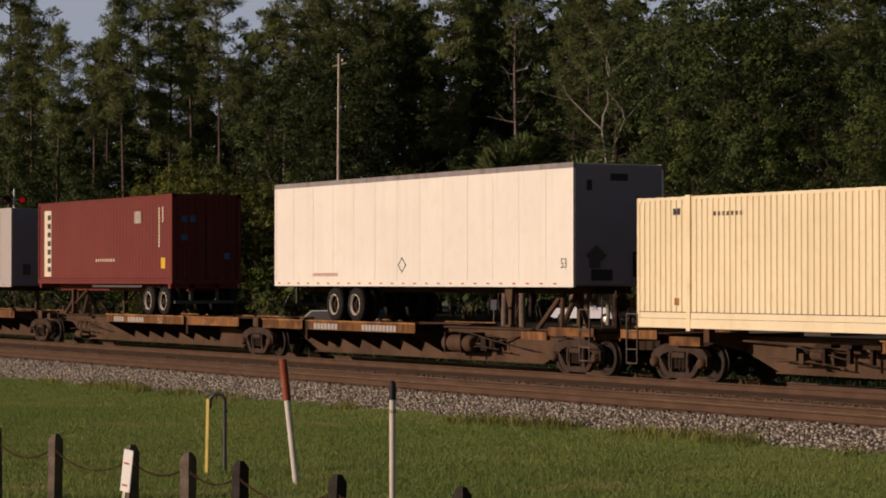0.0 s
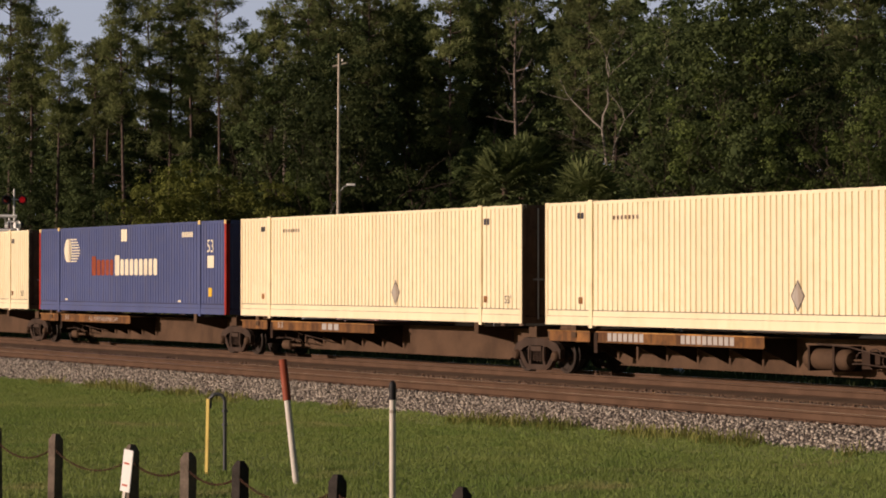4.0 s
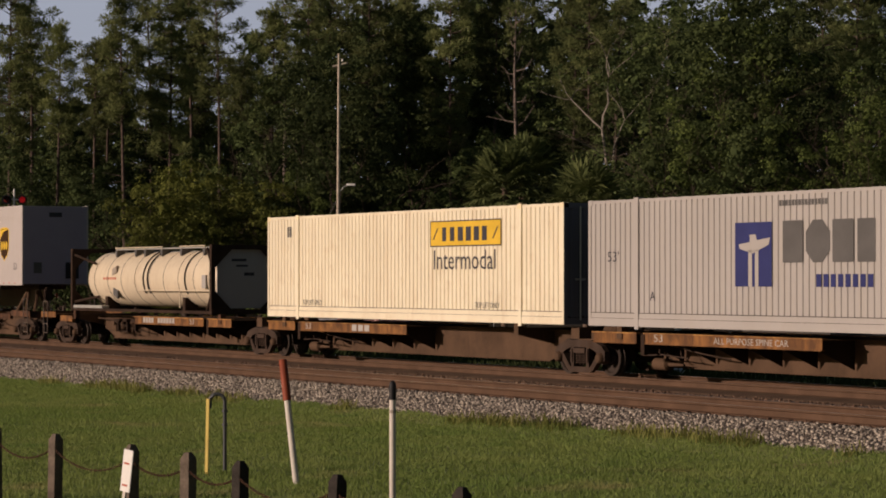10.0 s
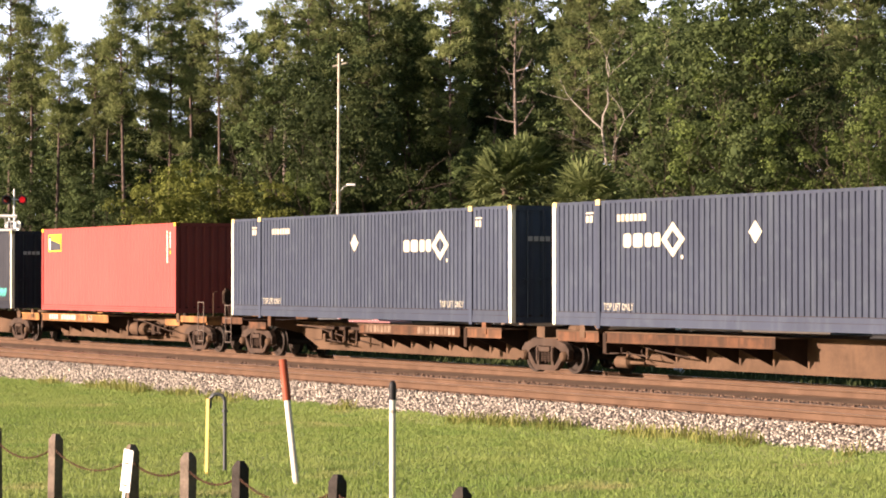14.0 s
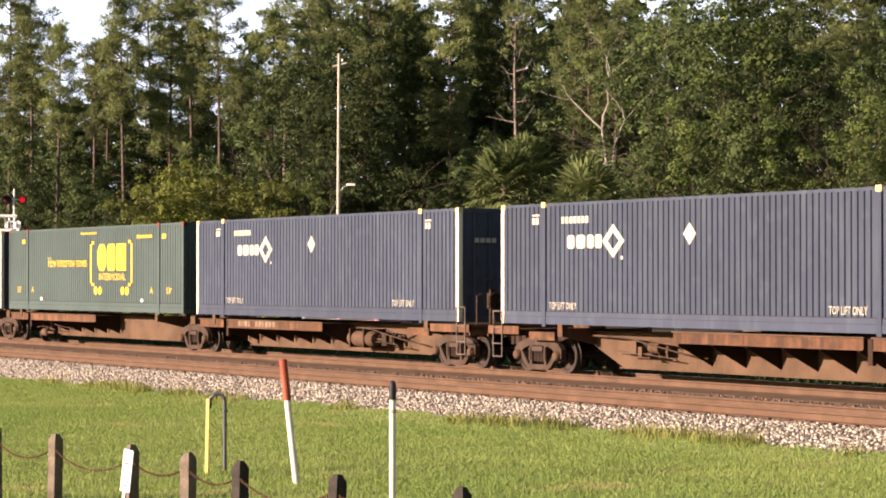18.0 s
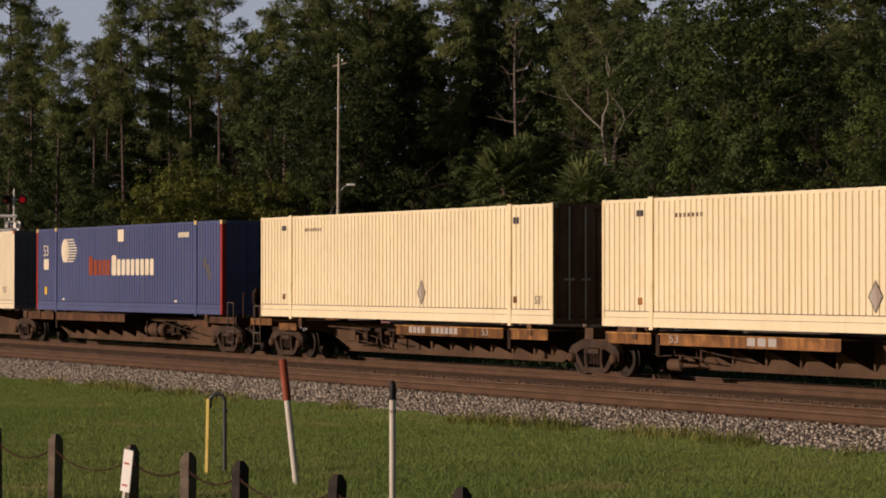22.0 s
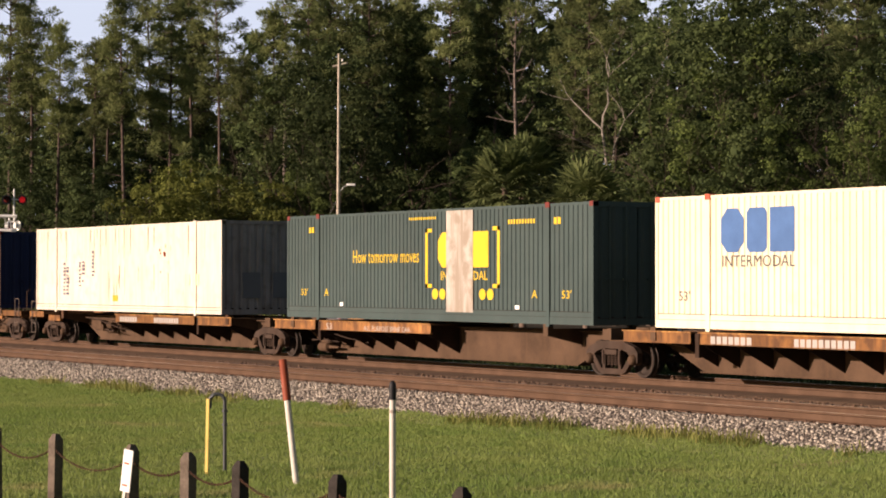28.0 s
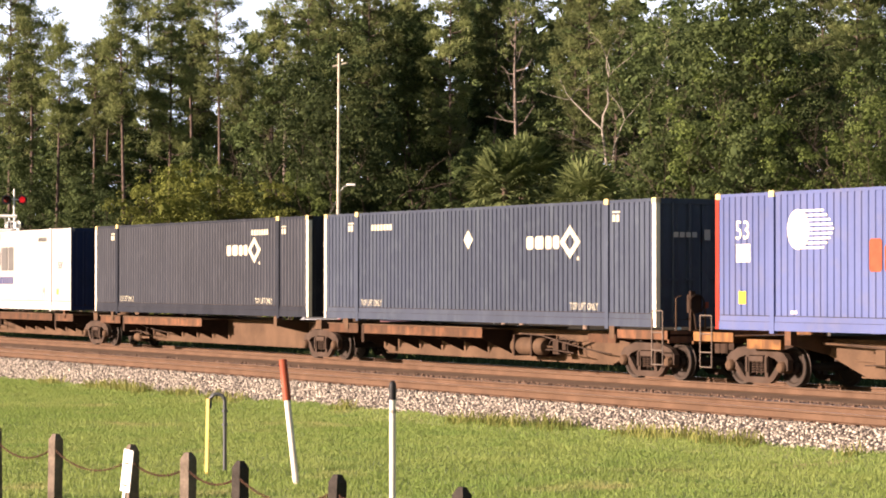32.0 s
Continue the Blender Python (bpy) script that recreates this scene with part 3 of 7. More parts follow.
# ================= grass =================
def grass():
    rng = np.random.default_rng(11)

    def blades(n, x0, x1, y0, y1, h0, h1, keep, width=0.011):
        x, y = rng.uniform(x0, x1, n), rng.uniform(y0, y1, n)
        ok = keep(x, y)
        x, y = x[ok], y[ok]
        n = len(x)
        z = np.array([lawn_rise(a, b) for a, b in zip(x, y)])
        h = rng.uniform(h0, h1, n)
        a = rng.uniform(0, np.pi, n)
        dx, dy = np.cos(a) * width, np.sin(a) * width
        lx, ly = rng.normal(0, 0.35, n) * h, rng.normal(0, 0.35, n) * h
        q = np.zeros((n, 4, 3))
        q[:, 0] = np.stack([x - dx, y - dy, z - 0.01], -1)
        q[:, 1] = np.stack([x + dx, y + dy, z - 0.01], -1)
        q[:, 2] = np.stack([x + dx * 0.5 + lx, y + dy * 0.5 + ly, z + h], -1)
        q[:, 3] = np.stack([x - dx * 0.5 + lx, y - dy * 0.5 + ly, z + h], -1)
        return q

    def in_view(x, y):
        b = np.degrees(np.arctan2(y - EYE.y, -(x - EYE.x)))
        return (b > 18.5) & (b < 41.5)

    lawn = blades(640000, -75, -12, -24.5, -7.2, 0.022, 0.058, lambda x, y: in_view(x, y) & (y < edge_of(x) + 0.06 * np.sin(x * 7)), 0.0065)
    ob = new("lawn_grass", cards("lawn_grass", lawn, M["grass"]))
    tagged(ob, "short sunlit green lawn grass", "grass", kind="stuff")

    def tall(x, y):
        e = edge_of(x)
        tuft = np.sin(x * 1.7) * np.sin(x * 0.63 + 2) + 0.6 * np.sin(x * 0.31)
        return in_view(x, y) & (y < e + 0.12) & (y > e - 0.5) & (tuft > 0.15)

    w = blades(34000, -75, -20, -9.9, -7.0, 0.08, 0.22, tall, 0.012)
    ob = new("edge_grass", cards("edge_grass", w, M["weed"]))
    tagged(ob, "taller yellow-green grass tufts along the ballast edge", "grass", kind="stuff")
    far = blades(70000, -190, -40, 4.2, 24, 0.10, 0.28, in_view, 0.03)
    ob = new("verge_grass", cards("verge_grass", far, M["rank"]))
    tagged(ob, "rank dark green weeds beyond the tracks", "grass", kind="stuff")


grass()


# ================= fence, markers and pipes =================
def fence():
    """Old square posts with a sagging chain, each post a thing of its own."""
    posts = [(-29.1, -22.2, 0.44), (-26.99, -22.22, 0.44), (-24.8, -22.16, 0.44), (-23.37, -22.12, 0.44), (-22.01, -22.16, 0.44), (-20.03, -22.11, 0.44), (-18.29, -21.8, 0.44), (-16.4, -21.8, 0.42)]
    me = Geo()
    hw = 0.061
    v = []
    for z, k in ((0.0, 1), (0.93, 1), (1.0, 0.45)):
        v += [(-hw * k, -hw * k, z), (hw * k, -hw * k, z), (hw * k, hw * k, z), (-hw * k, hw * k, z)]
    me.add(v, [(3, 2, 1, 0), (8, 9, 10, 11)] + [(r + i, r + (i + 1) % 4, r + 4 + (i + 1) % 4, r + 4 + i) for r in (0, 4) for i in range(4)])
    mesh, black_post = me.mesh("fence_post", M["post"]), me.mesh("fence_post", M["black_post"])
    turns = (12, 8, -6, 14, 6, 4, 10, 5)
    for (x, y, top), a in zip(posts, turns):
        dark = x > -23
        ob = new("fence_post", black_post if dark else mesh)
        ob.matrix_world = pose(x, y, top - 1.0, random.Random(int(x * 9)).uniform(-1.5, 1.5), random.Random(int(x * 7)).uniform(-1.5, 1.5), a + 9)
        tagged(ob, "black square wooden post with pointed top" if dark else "weathered brown square wooden post with pointed top", "fence post", "posts of the chain fence")
    for (xa, ya, ta), (xb, yb, tb) in zip(posts[:-1], posts[1:]):
        pts, n = [], 34
        a, b = Vector((xa, ya - 0.02, ta - 0.165)), Vector((xb, yb - 0.02, tb - 0.165))
        sag = 0.085 * (b - a).length
        for i in range(n + 1):
            u = i / n
            p = a.lerp(b, u)
            p.z -= sag * 4 * u * (1 - u)
            pts.append(p)
        g = Geo()
        for i in range(n):
            d = (pts[i + 1] - pts[i])
            side = Vector((0, 0, 1)) if i % 2 else d.cross(Vector((0, 0, 1))).normalized()
            c, e = (pts[i] + pts[i + 1]) / 2, d * 0.66
            ring = [c - e, c - e * 0.6 + side * 0.010, c + e * 0.6 + side * 0.010, c + e, c + e * 0.6 - side * 0.010, c - e * 0.6 - side * 0.010, c - e]
            g.tube(ring, 0.0048, 5, False)
        tagged(part("chain", g, "chain"), "rusty steel chain sagging between fence posts", "chain", "chains of the fence")
    # notice on the second visible post
    n = thing("notice", "faded white notice on a thin stake beside a fence post", "sign", at=(-24.65, -22.293, 0))
    part("plate", Geo().bevel_box(-0.075, 0.075, -0.008, 0.008, -0.06, 0.40, 0.006), "white", n, at=pose(0, 0, 0, 0, 8, 22))
    for z in (0.0, 0.24):
        part("lettering_bar", Geo().box(-0.045, 0.035, -0.012, -0.009, z, z + 0.02), "redink", n, at=pose(0, 0, 0, 0, 8, 22))
    part("stake", Geo().box(-0.03, 0.01, -0.004, 0.02, -0.6, -0.05), "pvc", n, at=pose(0, 0, 0, 0, 8, 22))


fence()


def marker_posts():
    z = TURF - 0.05
    # leaning red-topped marker
    t = thing("marker_post", "leaning white marker post with faded red top", "marker post", at=(-29.97, -17.6, z))
    m = pose(-29.91, -17.6, z) @ pose(0, 0, 0, 0, -14.0, 0)
    t.matrix_world = m
    part("tube", Geo().lathe([(0.045, 0.0), (0.045, 1.22)], 14, axis="z"), "pvc", t, smooth=40)
    part("cap", Geo().lathe([(0.045, 1.22), (0.058, 1.225), (0.058, 1.79), (0.05, 1.80), (0.01, 1.80)], 14, axis="z"), "capred", t, smooth=40)
    # upright black-topped marker
    t = thing("marker_post", "white marker post with black domed cap", "marker post", at=(-24.875, -18.854, z))
    part("tube", Geo().lathe([(0.038, 0.0), (0.038, 1.48)], 14, axis="z"), "pvc", t, smooth=40)
    part("cap", Geo().lathe([(0.038, 1.455), (0.043, 1.455), (0.043, 1.61), (0.038, 1.65), (0.024, 1.672), (0.005, 1.68)], 14, axis="z"), "black_paint", t, smooth=40)
    part("band", Geo().lathe([(0.038, 1.30), (0.041, 1.305), (0.041, 1.335), (0.038, 1.34)], 14, axis="z"), "patch", t)
    # yellow stake
    t = thing("yellow_stake", "thin yellow plastic marker stake in the grass", "marker stake", at=(-32.09, -17.97, z))
    part("blade", Geo().bevel_box(-0.032, 0.032, -0.008, 0.008, 0, 1.14, 0.004), "stake", t, at=pose(0, 0, 0, 0, 1.5, 20))
    # vent pipe with a gooseneck
    t = thing("vent_pipe", "dark steel vent pipe with gooseneck top", "vent pipe", at=(-32.35, -17.56, z))
    pts = [(0, 0, 0), (0, 0, 1.08)] + [(-0.11 + 0.11 * math.cos(a), 0, 1.08 + 0.11 * math.sin(a)) for a in [i * math.pi / 8 for i in range(1, 9)]] + [(-0.22, 0, 0.98)]
    part("pipe", Geo().tube(pts, 0.028, 12), "pipe", t, smooth=50, at=pose(0, 0, 0, 0, 0, 60))
    for h in (0.72, 0.92):
        part("coupling", Geo().lathe([(0.028, h), (0.043, h + 0.005), (0.043, h + 0.04), (0.028, h + 0.045)], 14, axis="z"), "pipe", t, smooth=40)


marker_posts()


# ================= crossing signals and pole =================
def flasher(parent, x, y, z, lit, face, back="black_paint"):
    d = Vector((math.cos(face), math.sin(face), 0))
    m = Matrix.Translation((x, y, z)) @ d.to_track_quat("Y", "Z").to_matrix().to_4x4()
    b = part("background_disc", Geo().lathe([(0.25, 0.0), (0.25, 0.02), (0.14, 0.02), (0.14, -0.18), (0.02, -0.2)], 24), back, parent, at=m)
    part("lens", Geo().lathe([(0.145, 0.03), (0.10, 0.06), (0.01, 0.075)], 20), "lit" if lit else "lens", b, label="lit red lens" if lit else "dark red lens", smooth=50)
    part("hood", Geo().add([(0.16 * math.cos(a), yy, 0.16 * math.sin(a)) for yy in (0.02, 0.26) for a in [i * math.pi / 10 for i in range(11)]], [(i, i + 1, 12 + i, 11 + i) for i in range(10)]), "black_paint", b)


def cantilever():
    x, y = spot(19.84, 121)
    t = thing("crossing_signal", "steel cantilever crossing signal with red flashing lamps", "crossing signal", at=(x, y, TURF + 0.0))
    part("arm", Geo().tube([(-1.4, -3.8, 5.95), (0.35, 0, 5.95)], 0.08, 8).tube([(-1.4, -3.8, 5.25), (0.35, 0, 5.25)], 0.08, 8).tube([(-0.9, 0.2, 5.35), (0.15, 0, 5.9)], 0.04, 6).tube([(-1.9, 0.4, 5.9), (-0.9, 0.2, 5.35)], 0.04, 6), "white", t)
    part("mast", Geo().tube([(-1.4, -3.8, 0), (-1.4, -3.8, 6.6)], 0.16, 12), "steel", t)
    part("lamp_pipe", Geo().tube([(-0.05, 0, 5.2), (-0.05, 0, 7.3)], 0.04, 8).tube([(-0.14, -0.36, 6.77), (0.12, 0.36, 6.77)], 0.03, 6), "white", t)
    part("walk_bracket", Geo().box(-0.5, 0.35, -0.3, 0.3, 5.1, 5.16).tube([(-0.5, -0.3, 5.1), (-0.5, -0.3, 5.9)], 0.02, 6).tube([(0.35, -0.3, 5.1), (0.3, -0.3, 5.75)], 0.025, 6), "steel", t)
    aim = math.atan2(EYE.y - y, EYE.x - x)
    flasher(t, -0.12, -0.36, 6.77, False, aim)
    flasher(t, 0.12, 0.36, 6.77, True, aim)
    for fx, fy, turn in ((-0.62, 0.15, 2.6), (0.2, 0.1, 2.2), (-0.2, -0.2, 1.2)):
        flasher(t, fx, fy, 5.5, False, aim + turn, "white")
    part("junction_box", Geo().bevel_box(-0.45, -0.2, -0.25, 0.0, 5.3, 5.7, 0.03), "white", t)


cantilever()


def far_signal():
    x, y = spot(35.4, 72)
    t = thing("crossing_signal", "slender white crossing mast with lamps and control box", "crossing signal")
    t.matrix_world = pose(x, y, TURF, 0, 0, 50)
    part("mast", Geo().tube([(0, 0, 0), (0, 0, 3.9)], 0.045, 10), "white", t)
    part("box", Geo().bevel_box(-0.09, 0.09, -0.09, 0.09, 1.25, 1.85, 0.02), "white", t)
    part("base", Geo().lathe([(0.2, 0.0), (0.2, 0.12), (0.08, 0.25)], 16, axis="z"), "steel", t)
    part("crossarm", Geo().box(-0.03, 0.03, -0.38, 0.38, 2.85, 2.91), "steel", t)
    for s in (-0.36, 0.36):
        flasher(t, 0, s, 2.88, False, 0.0)


far_signal()


def utility_pole():
    x, y = spot(27.40, 122)
    t = thing("utility_pole", "tall grey wooden utility pole with a street light", "utility pole", at=(x, y, TURF))
    part("pole", Geo().tube([(-0.10, 0, 0), (-0.03, 0, 7.0), (0.03, 0, 14.2)], [0.105, 0.085, 0.06], 12), "pole", t, smooth=50)
    d = Vector((math.sin(radians(27.3)), math.cos(radians(27.3)), 0))
    part("crossarm", Geo().tube([-0.30 * d + Vector((0, 0, 13.55)), 0.45 * d + Vector((0, 0, 13.75))], 0.06, 6), "pole", t)
    part("insulator", Geo().lathe([(0.02, 13.8), (0.05, 13.84), (0.05, 13.9), (0.02, 13.94)], 10, (0.22, 0.1, 0), "z"), "white", t)
    part("lamp_arm", Geo().tube([(0, 0, 7.2), Vector((0, 0, 7.5)) + d * 0.25, Vector((0, 0, 7.62)) + d * 0.55], 0.025, 6), "steel", t)
    h = part("lamp_head", Geo().bevel_box(0.40, 0.85, -0.09, 0.09, 7.57, 7.67, 0.03), "white", t, at=pose(0, 0, 0, 0, 0, 62))
    part("guy_wire", Geo().tube([(0, 0, 7.0), Vector((0, 0, 0)) - d * 3.5], 0.012, 4), "pipe", t)


utility_pole()


# ================= trees =================
def leaf_cards(rng, placed, size, aspect=0.62):
    """Loose leaves; placed: an array of places and of the way each leaf roughly faces."""
    c, face = placed
    n = len(c)
    f = face + rng.normal(0, 0.30, (n, 3))
    f /= np.linalg.norm(f, axis=1)[:, None]
    a = np.cross(f, rng.normal(0, 1, (n, 3)))
    a /= np.linalg.norm(a, axis=1)[:, None] + 1e-9
    b = np.cross(f, a)
    s = size * rng.uniform(0.6, 1.4, (n, 1))
    a, b = a * s, b * s * aspect
    return np.stack([c - a, c - b * 0.9, c + a, c + b * 0.9], 1)


def blobs(rng, clumps, per, flat=0.75):
    """Leaf places on the skins of many clumps; clumps: (x, y, z, radius)."""
    out, way = [], []
    for x, y, z, r in clumps:
        n = int(per * r * r)
        d = rng.normal(0, 1, (n, 3))
        d[:, 2] = np.where(rng.random(n) < 0.7, np.abs(d[:, 2]), d[:, 2])
        d /= np.linalg.norm(d, axis=1)[:, None]
        lump = 1 + 0.22 * np.sin(d[:, :1] * 5 + x * 3) * np.sin(d[:, 1:2] * 5 + y * 3)
        p = d * r * lump * rng.uniform(0.72, 1.08, (n, 1)) * np.array([1, 1, flat]) + np.array([x, y, z])
        out.append(p)
        way.append(d + np.array([0, 0, 0.25]))
    return np.concatenate(out), np.concatenate(way)


def limb(g, rnd, p, d, length, r, depth, tips):
    """A crooked tapering limb that forks."""
    pts, rs = [p.copy()], [r]
    for i in range(4):
        d = (d + Vector((rnd.gauss(0, 0.20), rnd.gauss(0, 0.20), rnd.gauss(0.02, 0.11)))).normalized()
        p = p + d * length / 4
        pts.append(p.copy())
        rs.append(r * (1 - 0.13 * (i + 1)))
    g.tube(pts, rs, 6 if depth else 5, False)
    tips.append((p.copy(), depth))
    if depth > 0:
        for i in range(rnd.choice((2, 3))):
            e = (d + Vector((rnd.gauss(0, 0.55), rnd.gauss(0, 0.55), rnd.gauss(0.15, 0.25)))).normalized()
            limb(g, rnd, p, e, length * rnd.uniform(0.6, 0.8), rs[-1] * 0.75, depth - 1, tips)


def lobed(rng, lobes, per, small, size):
    """Leaves in small clumps over the skins of large lobes; lobes: (x, y, z, radius)."""
    clumps = []
    for x, y, z, r in lobes:
        n = int(per * r * r)
        d = rng.normal(0, 1, (n, 3)) + np.array([0, 0, 0.3])
        d /= np.linalg.norm(d, axis=1)[:, None]
        p = d * r * rng.uniform(0.72, 1.12, (n, 1)) * np.array([1, 1, 0.8])
        q = rng.uniform(small * 0.6, small * 1.35, n)
        clumps += [(x + a[0], y + a[1], z + a[2], b) for a, b in zip(p, q)]
    core = leaf_cards(rng, blobs(rng, [(x, y, z, r * 0.45) for x, y, z, r in lobes], 55), 0.2, 0.8)
    return np.concatenate([leaf_cards(rng, blobs(rng, clumps, size[0]), size[1]), core])


def oak_model(seed, height, spread, leaf="oakleaf", low=0.12, per=3.9, small=0.58, leaves=(300, 0.084)):
    """Broadleaf tree: forking limbs, and a crown of overlapping lobes with dark hollows between them."""
    rng, rnd = np.random.default_rng(seed), random.Random(seed)
    t = thing("tree", "dense broadleaf tree with rounded dark green crown", "tree", "trees of the wood")
    g, tips = Geo(), []
    for i in range(2):
        limb(g, rnd, Vector((i * 0.3, 0, -0.1)), Vector((rnd.uniform(-0.2, 0.2), rnd.uniform(-0.2, 0.2), 1)).normalized(), height * 0.33, 0.2, 3, tips)
    part("trunk", g, "limbs", t, smooth=60)
    lobes = []
    n = int(20 * (spread / 4.5) * height / 15)
    for i in range(n):
        u = (i + rnd.random()) / n
        z = height * (low + (0.97 - low) * u)
        k = math.sin(math.pi * min(1, 0.20 + 0.74 * u)) ** 0.7 * spread
        a = i * 2.4 + rnd.uniform(-0.5, 0.5)
        q = k * rnd.uniform(0.5, 0.88)
        lobes.append((q * math.cos(a), q * math.sin(a), z, rnd.uniform(1.0, 1.8) * (1.1 - 0.3 * u)))
    for u in (0.3, 0.5, 0.7, 0.85):
        lobes.append((0, 0, height * u, 1.6 - 0.5 * u))
    part("crown", cards("crown", lobed(rng, lobes, per, small, leaves), M[leaf]), None, t)
    return t


def needle_cards(rng, puffs, per, wide, long=(0.16, 0.34)):
    """Stiff needles that burst from the middle of each tuft; puffs: (place, radius)."""
    cs, ds = [], []
    for p, r in puffs:
        m = int(per * r * (0.4 + r))
        d = rng.normal(0, 1, (m, 3)) + np.array([0, 0, 0.45])
        d /= np.linalg.norm(d, axis=1)[:, None]
        cs.append(np.array(p[:]) + d * r * rng.uniform(0.25, 0.85, (m, 1)) * np.array([1, 1, 0.7]))
        ds.append(d + rng.normal(0, 0.3, (m, 3)) + np.array([0, 0, 0.2]))
    c, d = np.concatenate(cs), np.concatenate(ds)
    d /= np.linalg.norm(d, axis=1)[:, None]
    s = rng.normal(0, 1, c.shape)
    s -= (s * d).sum(1)[:, None] * d
    s /= np.linalg.norm(s, axis=1)[:, None]
    ln = rng.uniform(*long, (len(c), 1))
    w = s * wide
    return np.stack([c - w * 0.6, c + w * 0.6, c + d * ln + w, c + d * ln - w], 1)


def pine_model(seed, height, lean=0.0, bare=0.5, spread=1.9, sparse=1.0, per=165, wide=0.028):
    """Straight trunk seen between ragged whorls of limbs that end in dense rounded tufts."""
    rng, rnd = np.random.default_rng(seed), random.Random(seed)
    t = thing("pine_tree", "tall slender pine with bare trunk and ragged crown", "tree", "pines of the wood")
    g = Geo()
    pts, rs = [], []
    for i in range(9):
        u = i / 8
        pts.append((lean * u * u * height * 0.1 + 0.12 * math.sin(seed + u * 4), 0.12 * math.cos(seed * 2 + u * 3), u * height - (0.1 if i == 0 else 0)))
        rs.append(0.19 * (1 - u * 0.80))
    g.tube(pts, rs, 8, False)
    puffs = []
    n = int(38 * sparse)
    for i in range(n):
        u = bare + (0.985 - bare) * (i + rnd.random()) / n
        k = min(7, int(u * 8))
        base = Vector(pts[k]).lerp(Vector(pts[k + 1]), u * 8 - k)
        w = (u - bare) / (1 - bare)
        ln = spread * (0.55 + 0.7 * w if w < 0.55 else 1.62 - 1.25 * w) * rnd.uniform(0.55, 1.2)
        a = i * 2.4 + rnd.uniform(-0.6, 0.6)
        up = rnd.uniform(0.05, 0.5) + 0.9 * max(0, u - 0.85) / 0.15
        d = Vector((math.cos(a), math.sin(a), up)).normalized()
        end = base + d * ln
        mid = base + d * ln * 0.6 + Vector((0, 0, -0.10 * ln))
        g.tube([base, mid, end], [0.045, 0.03, 0.014], 4, False)
        puffs.append((end, rnd.uniform(0.42, 0.68)))
        for j in range(rnd.choice((2, 3, 3))):
            f = rnd.uniform(0.5, 1.05)
            p = mid.lerp(end, f) + Vector((rnd.gauss(0, 0.34), rnd.gauss(0, 0.34), rnd.gauss(0.12, 0.16)))
            g.tube([mid, p], [0.016, 0.008], 4, False)
            puffs.append((p, rnd.uniform(0.34, 0.56)))
    puffs += [(Vector(pts[-1]), 0.5), (Vector(pts[-1]) + Vector((0.1, 0, 0.45)), 0.3)]
    for i in range(12):
        u = rnd.uniform(bare * 0.5, bare * 1.05)
        a = rnd.uniform(0, 6.28)
        base = Vector((pts[4][0], pts[4][1], u * height))
        g.tube([base, base + Vector((math.cos(a), math.sin(a), rnd.uniform(-0.25, 0.35))) * rnd.uniform(0.5, 1.6)], [0.026, 0.008], 4, False)
    part("trunk", g, "bark", t, smooth=60)
    part("crown", cards("crown", needle_cards(rng, puffs, per, wide), M["needles"]), None, t)
    return t


def dead_pine_model(seed, height):
    """Bleached pine snag: short upturned stubs and a few last tufts."""
    rnd, rng = random.Random(seed), np.random.default_rng(seed)
    t = thing("pine_tree", "dying pine with bleached bare limbs and few needles", "tree", "pines of the wood")
    g = Geo()
    g.tube([(0, 0, -0.1), (0.06, 0.02, height * 0.5), (-0.05, 0, height * 0.8), (0.05, 0, height)], [0.16, 0.12, 0.08, 0.03], 8, False)
    puffs = []
    for i in range(20):
        u = 0.60 + 0.38 * (i + rnd.random()) / 20
        a = i * 2.4 + rnd.uniform(-0.4, 0.4)
        base = Vector((0, 0, u * height))
        ln = rnd.uniform(0.8, 2.3) * (1.5 - u)
        d = Vector((math.cos(a), math.sin(a) * 0.7, rnd.uniform(0.2, 1.1))).normalized()
        mid = base + d * ln * 0.5 + Vector((0, 0, -0.12))
        end = base + d * ln + Vector((0, 0, 0.25))
        g.tube([base, mid, end], [0.05, 0.034, 0.012], 5, False)
        g.tube([mid, mid + (d + Vector((rnd.gauss(0, 0.6), rnd.gauss(0, 0.6), 0.3))) * ln * 0.35], [0.022, 0.008], 4, False)
        if u > 0.8 and rnd.random() < 0.7:
            puffs.append((end, rnd.uniform(0.35, 0.55)))
    puffs.append((Vector((0.05, 0, height)), 0.5))
    part("trunk", g, "deadwood", t, smooth=60)
    part("crown", cards("crown", needle_cards(rng, puffs, 190, 0.028), M["needles"]), None, t)
    return t


